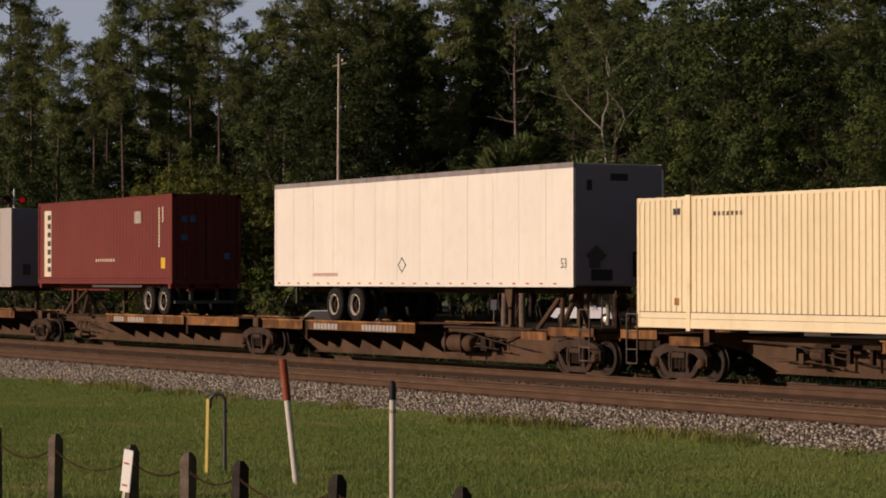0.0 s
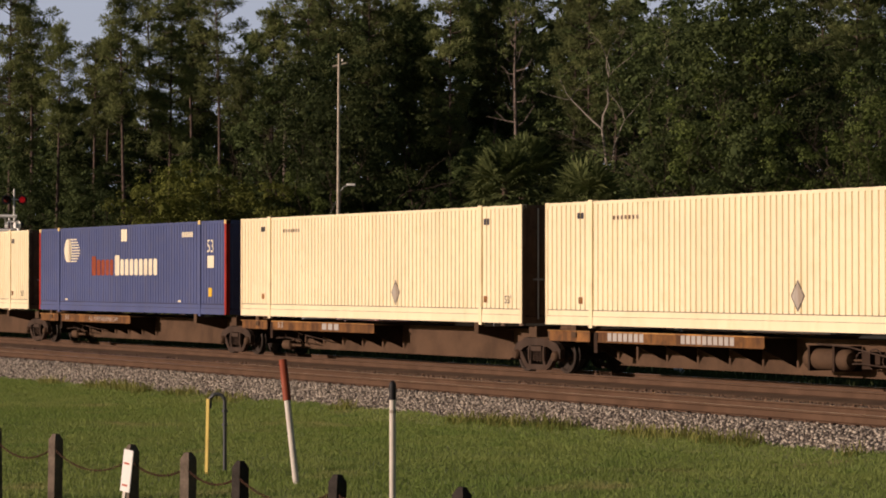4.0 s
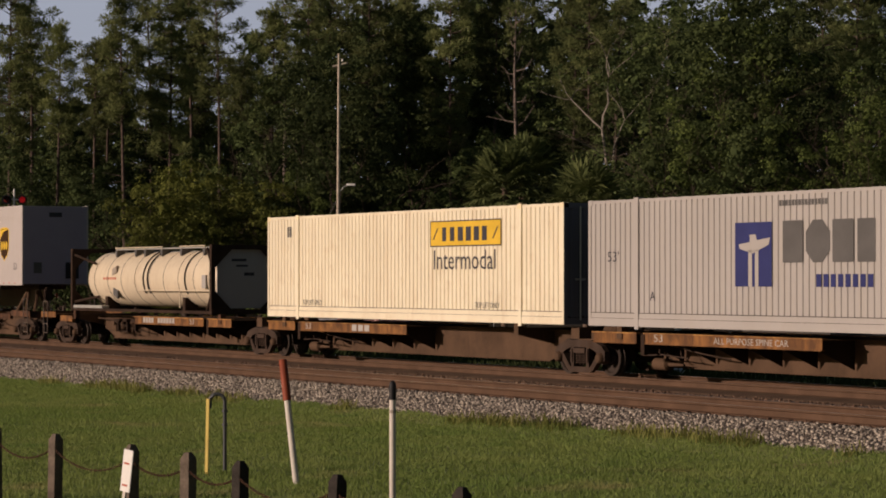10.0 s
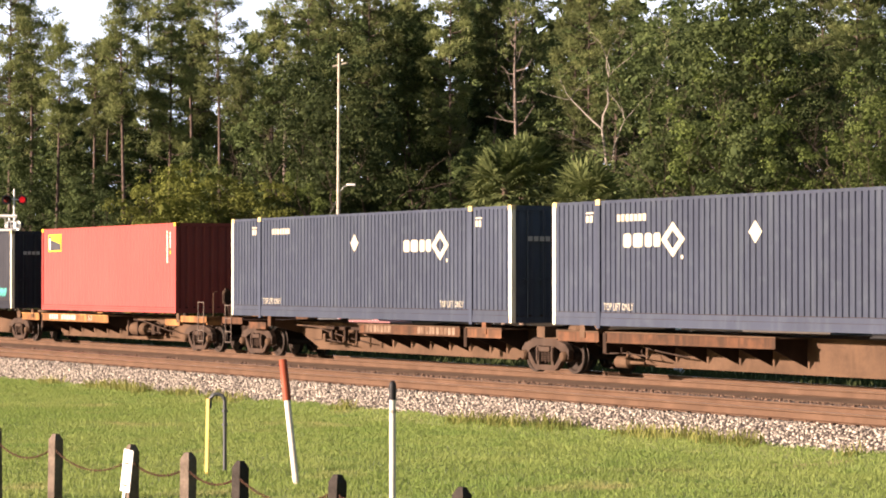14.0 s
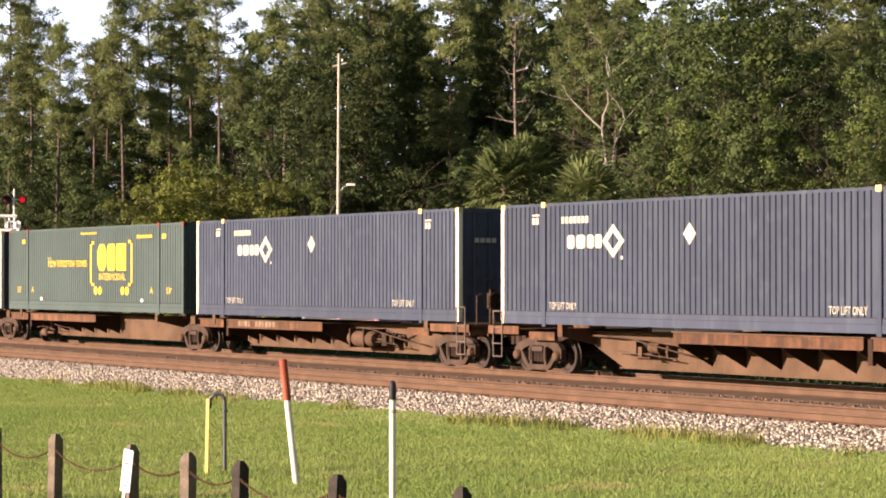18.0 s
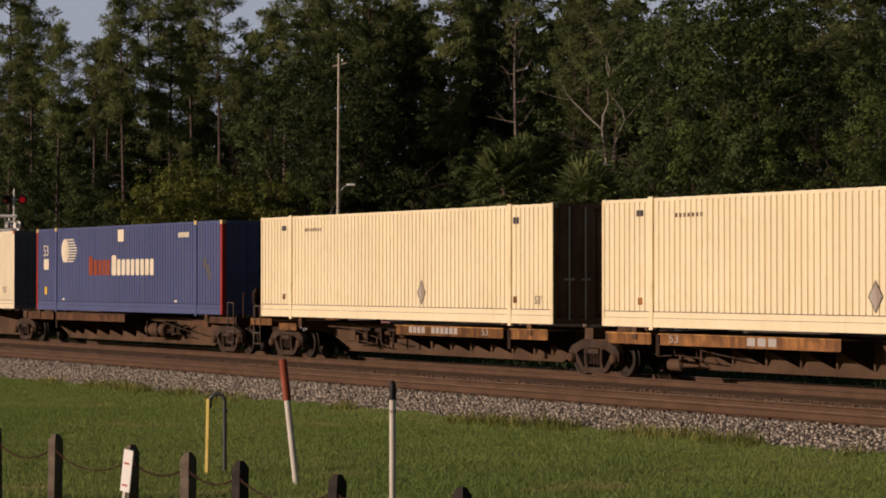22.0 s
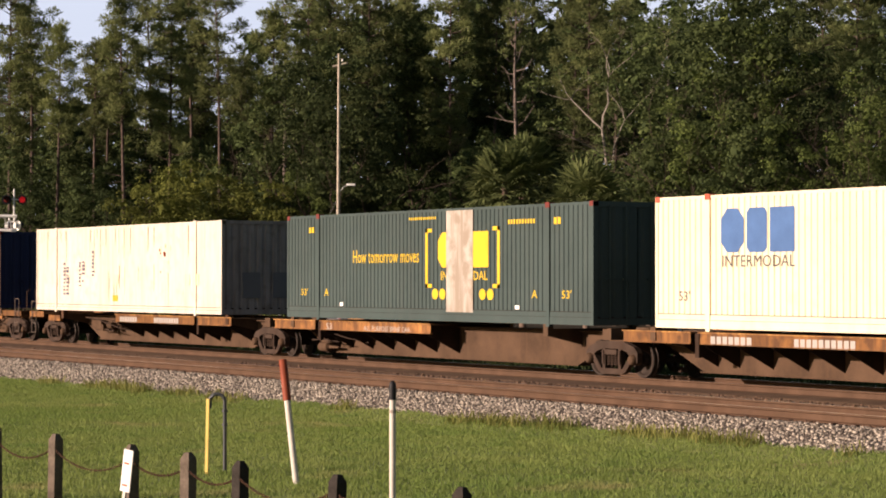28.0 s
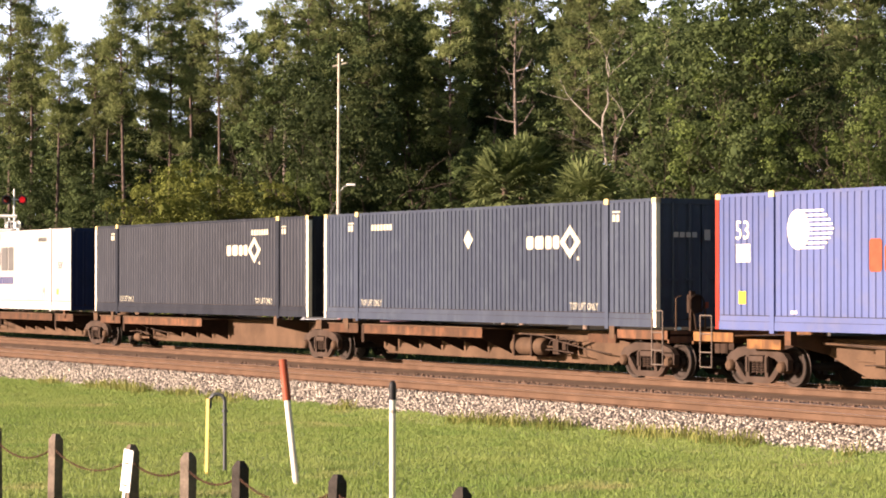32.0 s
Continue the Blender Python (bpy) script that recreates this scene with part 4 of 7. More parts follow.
def bare_tree_model(seed, height):
    """Crooked pale trunk that forks high up, thin leaves round the limb ends."""
    rnd, rng = random.Random(seed), np.random.default_rng(seed)
    t = thing("tree", "half-bare tree with bleached forking limbs", "tree", "trees of the wood")
    g, tips = Geo(), []
    k = height / 18.5
    fork = Vector((-0.25, 0, 12.2)) * k
    g.tube([Vector((0.1, 0, -0.1)), Vector((0.25, 0, 6.0)) * k, Vector((0.1, 0.1, 9.5)) * k, fork], [0.15, 0.12, 0.10, 0.09], 8, False)
    limb(g, rnd, fork, Vector((-0.75, 0.1, 0.62)).normalized(), 2.9 * k, 0.07, 2, tips)
    limb(g, rnd, fork, Vector((-0.12, -0.1, 1.0)).normalized(), 3.4 * k, 0.075, 2, tips)
    limb(g, rnd, Vector((0.1, 0.1, 9.5)) * k, Vector((0.35, 0.1, 1.0)).normalized(), 3.6 * k, 0.06, 2, tips)
    limb(g, rnd, Vector((0.15, 0.1, 10.6)) * k, Vector((-1.0, -0.2, 0.22)).normalized(), 2.4 * k, 0.05, 1, tips)
    part("trunk", g, "paletrunk", t, smooth=60)
    cl = [(p.x + rnd.gauss(0, 0.4), p.y + rnd.gauss(0, 0.4), p.z + rnd.gauss(0, 0.3), rnd.uniform(0.3, 0.6)) for p, d in tips for i in range(2 if d == 0 else 1) if d < 2]
    cl += [(rnd.gauss(0.3, 1.0), rnd.gauss(0, 0.8), rnd.uniform(5.5, 11.0) * k, rnd.uniform(0.35, 0.7)) for i in range(34)]
    part("crown", cards("crown", leaf_cards(rng, blobs(rng, cl, 110), 0.10), M["oakleaf"]), None, t)
    return t


def palm_model(seed, height, r):
    """Cabbage palm: stout trunk, a tall head of folded fan fronds on stalks, a hanging skirt of dead ones."""
    rnd = random.Random(seed)
    t = thing("palm_tree", "cabbage palm with fan fronds and dry brown skirt", "palm tree", "palms by the car park")
    part("trunk", Geo().tube([(0, 0, -0.1), (0.1, 0.05, height * 0.5), (0.05, 0, height)], [0.19, 0.155, 0.18], 10), "palmtrunk", t, smooth=60)
    green, dry, stalk = [], [], Geo()
    for i in range(150):
        dead = i < 44
        u = (i - 44) / 106
        a = i * 2.4 + rnd.uniform(-0.5, 0.5)
        el = rnd.uniform(-1.5, -1.05) if dead else -0.75 + 2.1 * u + rnd.uniform(-0.25, 0.25)
        d = Vector((math.cos(a) * math.cos(el), math.sin(a) * math.cos(el), math.sin(el)))
        p0 = Vector((0.05, 0, height - (rnd.uniform(1.2, 2.6) if dead else 0.9 * (1 - u))))
        p1 = p0 + d * r * (rnd.uniform(0.4, 0.85) if dead else rnd.uniform(0.52, 0.66))
        stalk.tube([p0, p0.lerp(p1, 0.5) + Vector((0, 0, 0.08)), p1], [0.03, 0.022, 0.014], 4, False)
        side = d.cross(Vector((0, 0, 1))).normalized()
        nrm = side.cross(d).normalized()
        size = r * (0.44 if dead else rnd.uniform(0.42, 0.54))
        sag = rnd.uniform(0.0, 0.45)
        n = 15
        for j in range(n):
            f = radians(-120 + 240 * j / (n - 1)) * (0.35 if dead else 1.0)
            way = d * math.cos(f) + side * math.sin(f) - nrm * 0.12 * abs(f)
            ln = size * (1.0 - 0.12 * abs(f)) * rnd.uniform(0.88, 1.06)
            mid = p1 + way * ln * 0.62
            tip = p1 + way * ln + Vector((0, 0, -sag * size * 0.6))
            w = way.cross(nrm).normalized() * 0.07 + nrm * (0.02 if j % 2 else -0.02)
            (dry if dead or (u < 0.12 and i % 2) else green).append([p1[:], (mid - w)[:], tip[:], (mid + w)[:]])
    part("stalk", stalk, "palmleaf", t)
    part("crown", cards("crown", np.array(green), M["palmleaf"]), None, t)
    part("dry_skirt", cards("dry_skirt", np.array(dry), M["deadpalm"]), None, t, label="drooping dry brown fronds")
    return t


def shrub_model(seed, height, spread, leaf="brightleaf"):
    rng, rnd = np.random.default_rng(seed), random.Random(seed)
    t = thing("shrub", "leafy yellow-green shrub at the wood's edge", "shrub", "shrubs along the wood")
    g, tips = Geo(), []
    for i in range(4):
        limb(g, rnd, Vector((rnd.uniform(-0.4, 0.4), rnd.uniform(-0.4, 0.4), -0.1)), Vector((rnd.gauss(0, 0.3), rnd.gauss(0, 0.3), 1)).normalized(), height * 0.4, 0.05, 1, tips)
    part("trunk", g, "limbs", t)
    lobes = [(rnd.gauss(0, spread * 0.45), rnd.gauss(0, spread * 0.45), rnd.uniform(0.2, 0.9) * height, rnd.uniform(0.5, 0.95)) for i in range(int(11 * spread / 2))]
    part("leaves", cards("leaves", lobed(rng, lobes, 7, 0.34, (210, 0.09)), M[leaf]), None, t)
    return t


FAR = dict(per=2.4, small=0.75, leaves=(62, 0.25))
# each kind of tree with its height
KIT = {
    "oak_a": (oak_model(1, 15, 3.9), 15), "oak_b": (oak_model(2, 18, 4.3), 18), "oak_c": (oak_model(3, 12, 3.6, low=0.08), 12), "oak_d": (oak_model(4, 20, 3.9, low=0.2), 20), "oak_e": (oak_model(5, 14, 4.0, "brightleaf", low=0.08), 14),
    "young": (oak_model(8, 10, 3.3, "youngleaf", low=0.06), 10),
    "pine_a": (pine_model(11, 22, 0.1, 0.62, 1.75), 22), "pine_b": (pine_model(12, 21, -0.15, 0.68, 1.6, 0.9), 21), "pine_c": (pine_model(13, 24, 0.05, 0.48, 2.1, 1.35), 24), "pine_d": (pine_model(14, 22, 0.2, 0.66, 2.1, 0.72, 150), 22),
    "far_oak_a": (oak_model(6, 19, 5.0, **FAR), 19), "far_oak_b": (oak_model(7, 16, 4.8, low=0.05, **FAR), 16),
    "far_pine_a": (pine_model(15, 22, 0.1, 0.55, 2.3, 1.2, 70, 0.05), 22), "far_pine_b": (pine_model(16, 21, -0.1, 0.60, 2.1, 1.2, 70, 0.05), 21),
    "dead": (dead_pine_model(20, 20), 20), "bare": (bare_tree_model(21, 18.5), 18.5),
    "palm_a": (palm_model(31, 8.0, 2.2), 8.0), "palm_b": (palm_model(32, 6.9, 2.5), 6.9), "shrub_a": (shrub_model(41, 3.2, 2.4), 3.2), "shrub_b": (shrub_model(42, 4.2, 2.0, "oakleaf"), 4.2),
}
KIT_USED = set()


def plant(key, bearing, far, tall, turn=0.0):
    """One tree of the kit, grown to the height tall."""
    ob, grown = KIT[key]
    if key in KIT_USED:
        ob = copy_thing(ob, Matrix.Identity(4))
    KIT_USED.add(key)
    x, y = spot(bearing, far)
    ob.matrix_world = Matrix.Translation((x, y, TURF)) @ Matrix.Rotation(radians(turn), 4, "Z") @ Matrix.Scale(tall / grown, 4)
    return ob


def wood():
    rnd = random.Random(77)
    # the pines, one by one
    for b, far, key, tall in ((19.77, 178, "pine_c", 24.4), (20.26, 190, "pine_b", 23.4), (20.81, 176, "pine_a", 20.7), (21.66, 186, "pine_b", 20.6), (21.96, 197, "pine_d", 21.9), (22.35, 174, "pine_a", 22.5), (23.01, 186, "pine_d", 23.8),
                              (23.46, 176, "pine_c", 23.8), (23.93, 190, "pine_b", 24.8), (24.62, 172, "pine_d", 23.3), (24.18, 198, "pine_a", 22.9), (25.08, 202, "pine_b", 21.0), (25.79, 182, "pine_a", 22.7), (26.72, 180, "pine_c", 24.1),
                              (27.28, 190, "pine_b", 25.0), (28.15, 188, "pine_c", 25.4), (29.08, 192, "pine_a", 25.9), (30.08, 188, "pine_c", 25.7), (31.04, 190, "pine_a", 25.4), (31.95, 190, "pine_c", 25.4), (32.91, 172, "pine_a", 22.7),
                              (33.35, 168, "pine_c", 22.4), (33.97, 176, "pine_b", 22.3), (39.52, 156, "pine_d", 21.9), (40.03, 158, "pine_a", 22.2), (38.85, 176, "pine_b", 23.2)):
        plant(key, b, far, tall, rnd.uniform(0, 360))
    # broadleaf trees
    for b, far, key, tall in ((25.66, 170, "oak_a", 16.5), (26.35, 168, "oak_b", 18.5), (27.08, 160, "oak_a", 16.5), (27.65, 163, "oak_d", 19.8), (28.61, 190, "oak_d", 24.2), (29.55, 196, "oak_b", 25.2), (30.48, 196, "oak_d", 25.6), (31.2, 204, "oak_b", 27.0),
                              (28.21, 180, "oak_c", 16.5), (31.30, 168, "oak_a", 14.2), (30.4, 178, "oak_c", 13.0), (32.28, 184, "oak_b", 18.1), (33.15, 182, "oak_d", 19.6), (34.48, 160, "oak_b", 18.2), (35.21, 158, "oak_d", 21.0), (36.26, 150, "oak_b", 21.2),
                              (37.25, 152, "oak_e", 20.8), (38.10, 150, "oak_d", 21.2), (38.56, 162, "oak_a", 19.6), (34.74, 148, "oak_c", 11.8), (35.73, 146, "oak_e", 13.2), (36.99, 144, "oak_c", 12.4), (37.91, 143, "oak_e", 10.7),
                              (39.92, 143, "oak_e", 14.4), (40.51, 146, "oak_b", 18.3), (34.34, 186, "oak_d", 25.0), (36.0, 186, "oak_b", 26.0), (37.2, 186, "oak_d", 26.0), (39.08, 184, "oak_b", 22.8)):
        plant(key, b, far, tall, rnd.uniform(0, 360))
    # young growth below the pines
    for b, far, key, tall in ((20.29, 168, "oak_c", 9.4), (21.30, 166, "oak_c", 9.6), (22.1, 163, "oak_c", 8.8), (22.75, 158, "young", 9.0), (23.35, 162, "young", 10.2), (23.9, 160, "young", 11.0), (24.5, 163, "young", 10.2), (25.1, 160, "young", 9.4),
                              (25.75, 159, "young", 9.6), (26.4, 161, "oak_e", 9.6), (27.01, 158, "oak_e", 8.8), (27.94, 164, "oak_c", 9.2), (19.90, 176, "oak_c", 12.9), (25.02, 178, "oak_c", 14.7), (23.04, 180, "oak_c", 14.0),
                              (21.07, 182, "oak_c", 13.7), (22.0, 178, "oak_c", 12.0), (24.1, 176, "oak_c", 13.0), (40.1, 138, "oak_e", 12.6)):
        plant(key, b, far, tall, rnd.uniform(0, 360))
    # dense back rows
    for i in range(24):
        b = 18.7 + i * 0.95
        left = b < 26.5
        plant("far_oak_a", b, 222 + rnd.uniform(-6, 8), rnd.uniform(14.5, 17.5) if left else rnd.uniform(28, 30.5), rnd.uniform(0, 360))
        plant("far_oak_b", b + 0.6, 200 + rnd.uniform(-6, 6), rnd.uniform(10.5, 13.5) if left else 18, rnd.uniform(0, 360))
        if left:
            plant(rnd.choice(("far_pine_a", "far_pine_b")), b + 0.4, 208 + rnd.uniform(-6, 8), rnd.uniform(17.5, 20.5), rnd.uniform(0, 360))
            plant("far_oak_b", b + 0.3, 240 + rnd.uniform(-4, 6), rnd.uniform(17.5, 19.5), rnd.uniform(0, 360))
            plant("far_pine_b", b + 0.7, 236 + rnd.uniform(-4, 6), rnd.uniform(19.5, 22.5), rnd.uniform(0, 360))
    plant("dead", 31.58, 160, 20.8, 57)
    plant("dead", 26.15, 186, 24.0, 200)
    plant("dead", 35.18, 168, 20.5, 130)
    plant("bare", 33.72, 152, 18.6, 57)
    for key, b, far, tall, a in (("palm_a", 31.31, 128, 8.0, 0), ("palm_b", 33.24, 126, 6.9, 80), ("palm_a", 31.75, 136, 8.8, 150)):
        plant(key, b, far, tall, a)
    for b, far, tall in ((30.6, 172, 6.3), (31.6, 157, 6.3), (32.3, 162, 6.3), (32.9, 157.5, 6.3), (33.9, 148, 6.6)):
        plant("shrub_b", b, far, tall, rnd.uniform(0, 360))
    for i in range(26):
        b = 19.2 + i * 0.82 + rnd.uniform(-0.2, 0.2)
        if 28.0 < b < 34.2:
            continue
        plant("shrub_b" if b < 22 else rnd.choice(("shrub_a", "shrub_b")), b, 160 + rnd.uniform(-6, 10), rnd.uniform(2.8, 5.2), rnd.uniform(0, 360))


wood()


# ================= car park behind the train =================
def pickup(label, paint, bearing, far, turn):
    x, y = spot(bearing, far)
    t = thing("pickup_truck", label, "pickup truck")
    t.matrix_world = pose(x, y, TURF, 0, 0, turn)
    part("body", Geo().prism([(-2.7, 0.52), (-2.72, 0.92), (-2.6, 1.02), (-1.2, 1.10), (-0.9, 1.12), (2.65, 1.10), (2.7, 0.55), (2.4, 0.42), (-2.4, 0.42)], -0.95, 0.95), paint, t)
    part("cab", Geo().prism([(-1.15, 1.10), (-0.55, 1.72), (-0.35, 1.80), (0.75, 1.80), (0.92, 1.70), (0.98, 1.10)], -0.80, 0.80), paint, t)
    part("windscreen", Geo().prism([(-1.12, 1.14), (-0.58, 1.70), (-0.50, 1.70), (-1.0, 1.14)], -0.70, 0.70), "glass", t)
    for s in (-1, 1):
        part("side_window", Geo().prism([(-0.85, 1.16), (-0.42, 1.68), (0.70, 1.68), (0.78, 1.16)], s * 0.795, s * 0.806), "glass", t)
        part("mirror", Geo().box(-0.95, -0.82, s * 0.95, s * 1.12, 1.12, 1.30), "black_paint", t)
        part("headlight", Geo().box(-2.735, -2.70, s * 0.55, s * 0.86, 0.74, 0.90), "steel", t)
        for wx in (-1.75, 1.75):
            w = part("wheel", Geo().lathe([(0.20, s * 0.98), (0.34, s * 0.98), (0.37, s * 0.94), (0.37, s * 0.74), (0.3, s * 0.72)], 22, (wx, 0, 0.37)), "tyre", t, smooth=40)
            part("hubcap", Geo().lathe([(0.21, s * 0.975), (0.18, s * 0.95), (0.02, s * 0.965)], 16, (wx, 0, 0.37)), "steel", w)
    part("bed", Geo().box(1.05, 2.6, -0.82, 0.82, 0.75, 1.105), "black_paint", t)
    part("grille", Geo().box(-2.74, -2.70, -0.52, 0.52, 0.70, 0.92), "black_paint", t)
    part("bumper", Geo().bevel_box(-2.82, -2.66, -0.96, 0.96, 0.46, 0.64, 0.03), "steel", t)
    return t


pickup("white pickup truck parked under the palm trees", "carpaint", 33.4, 154, 18)
pickup("grey pickup truck parked beside the shelter", "greypaint", 36.15, 150, 18)


def sedan(label, paint, bearing, far, turn):
    x, y = spot(bearing, far)
    t = thing("car", label, "car")
    t.matrix_world = pose(x, y, TURF, 0, 0, turn)
    part("body", Geo().prism([(-2.25, 0.45), (-2.3, 0.68), (-2.1, 0.80), (-1.0, 0.92), (1.5, 0.95), (2.25, 0.92), (2.3, 0.6), (2.2, 0.35), (-2.1, 0.35)], -0.86, 0.86), paint, t)
    part("cabin", Geo().prism([(-1.0, 0.92), (-0.35, 1.38), (0.75, 1.40), (1.55, 0.95)], -0.70, 0.70), paint, t)
    for s in (-1, 1):
        part("side_window", Geo().prism([(-0.78, 0.97), (-0.28, 1.33), (0.70, 1.34), (1.25, 0.98)], s * 0.698, s * 0.708), "glass", t)
        part("tail_light", Geo().box(2.28, 2.32, s * 0.5, s * 0.82, 0.66, 0.84), "redpaint", t)
        for wx in (-1.4, 1.4):
            w = part("wheel", Geo().lathe([(0.18, s * 0.88), (0.28, s * 0.88), (0.31, s * 0.84), (0.31, s * 0.68), (0.25, s * 0.66)], 20, (wx, 0, 0.31)), "tyre", t, smooth=40)
            part("hubcap", Geo().lathe([(0.18, s * 0.875), (0.15, s * 0.86), (0.02, s * 0.87)], 14, (wx, 0, 0.31)), "steel", w)
    part("windscreen", Geo().prism([(-0.98, 0.96), (-0.40, 1.36), (-0.33, 1.36), (-0.88, 0.96)], -0.62, 0.62), "glass", t)
    part("rear_window", Geo().prism([(0.80, 1.37), (0.86, 1.37), (1.50, 0.99), (1.42, 0.99)], -0.62, 0.62), "glass", t)
    return t


sedan("red sedan parked in the shade behind the tracks", "redpaint", 27.95, 113, 25)
sedan("grey sedan parked beside a red one", "greypaint", 27.1, 116, 25)


def shelter():
    x, y = spot(38.4, 126)
    t = thing("shelter", "small open timber shelter with metal roof and railing", "shelter")
    t.matrix_world = pose(x, y, TURF, 0, 0, 20)
    part("roof", Geo().prism([(-2.9, 2.55), (0, 3.5), (2.9, 2.55), (2.9, 2.65), (0, 3.62), (-2.9, 2.65)], -2.2, 2.2), "roofing", t)
    part("platform", Geo().box(-2.6, 2.6, -2.0, 2.0, 0.0, 0.35), "boards", t)
    for px in (-2.5, 0, 2.5):
        for py in (-1.9, 1.9):
            part("post", Geo().box(px - 0.07, px + 0.07, py - 0.07, py + 0.07, 0.35, 2.62), "boards", t)
    for py in (-1.9, 1.9):
        part("handrail", Geo().box(-2.5, 2.5, py - 0.04, py + 0.04, 1.28, 1.36), "boards", t)
        for i in range(24):
            q = -2.4 + i * 0.2
            part("baluster", Geo().box(q - 0.025, q + 0.025, py - 0.025, py + 0.025, 0.35, 1.28), "boards", t)


shelter()


def lot_sign():
    x, y = spot(31.07, 119)
    t = thing("lot_sign", "small grey notice plate on a thin post", "sign", at=(x, y, TURF))
    part("post", Geo().tube([(0, 0, 0), (0, 0, 1.8)], 0.03, 8), "pipe", t)
    part("plate", Geo().bevel_box(-0.15, 0.15, -0.05, -0.03, 1.36, 1.86, 0.01), "endgrey", t, at=pose(0, 0, 0, 0, 0, 50))


lot_sign()


def lot():
    g = Geo()
    a, b = spot(22, 112), spot(41, 112)
    c, d = spot(41, 138), spot(22, 138)
    g.add([(*p, TURF + 0.012) for p in (a, b, c, d)], [(0, 1, 2, 3)])
    tagged(part("parking_lot", g, "gravelroad"), "sandy parking lot in front of the wood", "parking lot", kind="structure")


lot()


def wood_floor():
    """Leaf litter and bare soil under the trees."""
    g = Geo()
    rings = [[spot(b, far) for b in range(14, 48, 2)] for far in (137, 170, 270)]
    n = len(rings[0])
    for ring in rings:
        g.v += [(x, y, TURF + 0.02) for x, y in ring]
    g.f = [(k * n + i, k * n + i + 1, (k + 1) * n + i + 1, (k + 1) * n + i) for k in range(2) for i in range(n - 1)]
    tagged(part("wood_floor", g, "litter"), "dark leaf litter on the ground under the trees", "ground", kind="structure")


wood_floor()


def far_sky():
    """Glowing backdrop sheet far beyond the wood, added to brighten the pale evening sky."""
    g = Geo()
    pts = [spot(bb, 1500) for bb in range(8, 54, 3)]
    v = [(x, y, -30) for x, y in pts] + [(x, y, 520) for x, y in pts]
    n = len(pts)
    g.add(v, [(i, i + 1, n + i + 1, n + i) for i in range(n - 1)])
    tagged(part("backdrop", g, "sky_glow"), "glowing backdrop of pale lavender evening sky", "sky", kind="structure")


far_sky()
# ================= train loads =================
LOAD_Z = 1.19


def ribbed(L0, L1, z0, z1, y, depth, pitch, out=-1, wall=0.16):
    """A corrugated sheet along x; y is its outer plane; wall: the share of a pitch that each slope takes."""
    g = Geo()
    n = max(1, round((L1 - L0) / pitch))
    w = (L1 - L0) / n
    line = []
    for k in range(n):
        x = L0 + k * w
        line += [(x, y - out * depth), (x + 0.14 * w, y - out * depth), (x + (0.14 + wall) * w, y), (x + (1 - wall) * w, y)]
    line.append((L1, y - out * depth))
    v = [(x, yy, z0) for x, yy in line] + [(x, yy, z1) for x, yy in line]
    m = len(line)
    return g.add(v, [(i, i + 1, m + i + 1, m + i) for i in range(m - 1)])


def ribbed_end(x, y0, y1, z0, z1, depth, pitch, out=1):
    g = Geo()
    n = max(1, round((y1 - y0) / pitch))
    w = (y1 - y0) / n
    line = []
    for k in range(n):
        y = y0 + k * w
        line += [(x - out * depth, y), (x - out * depth, y + 0.2 * w), (x, y + 0.35 * w), (x, y + 0.85 * w)]
    line.append((x - out * depth, y1))
    m = len(line)
    return g.add([(a, b, z0) for a, b in line] + [(a, b, z1) for a, b in line], [(i, i + 1, m + i + 1, m + i) for i in range(m - 1)])


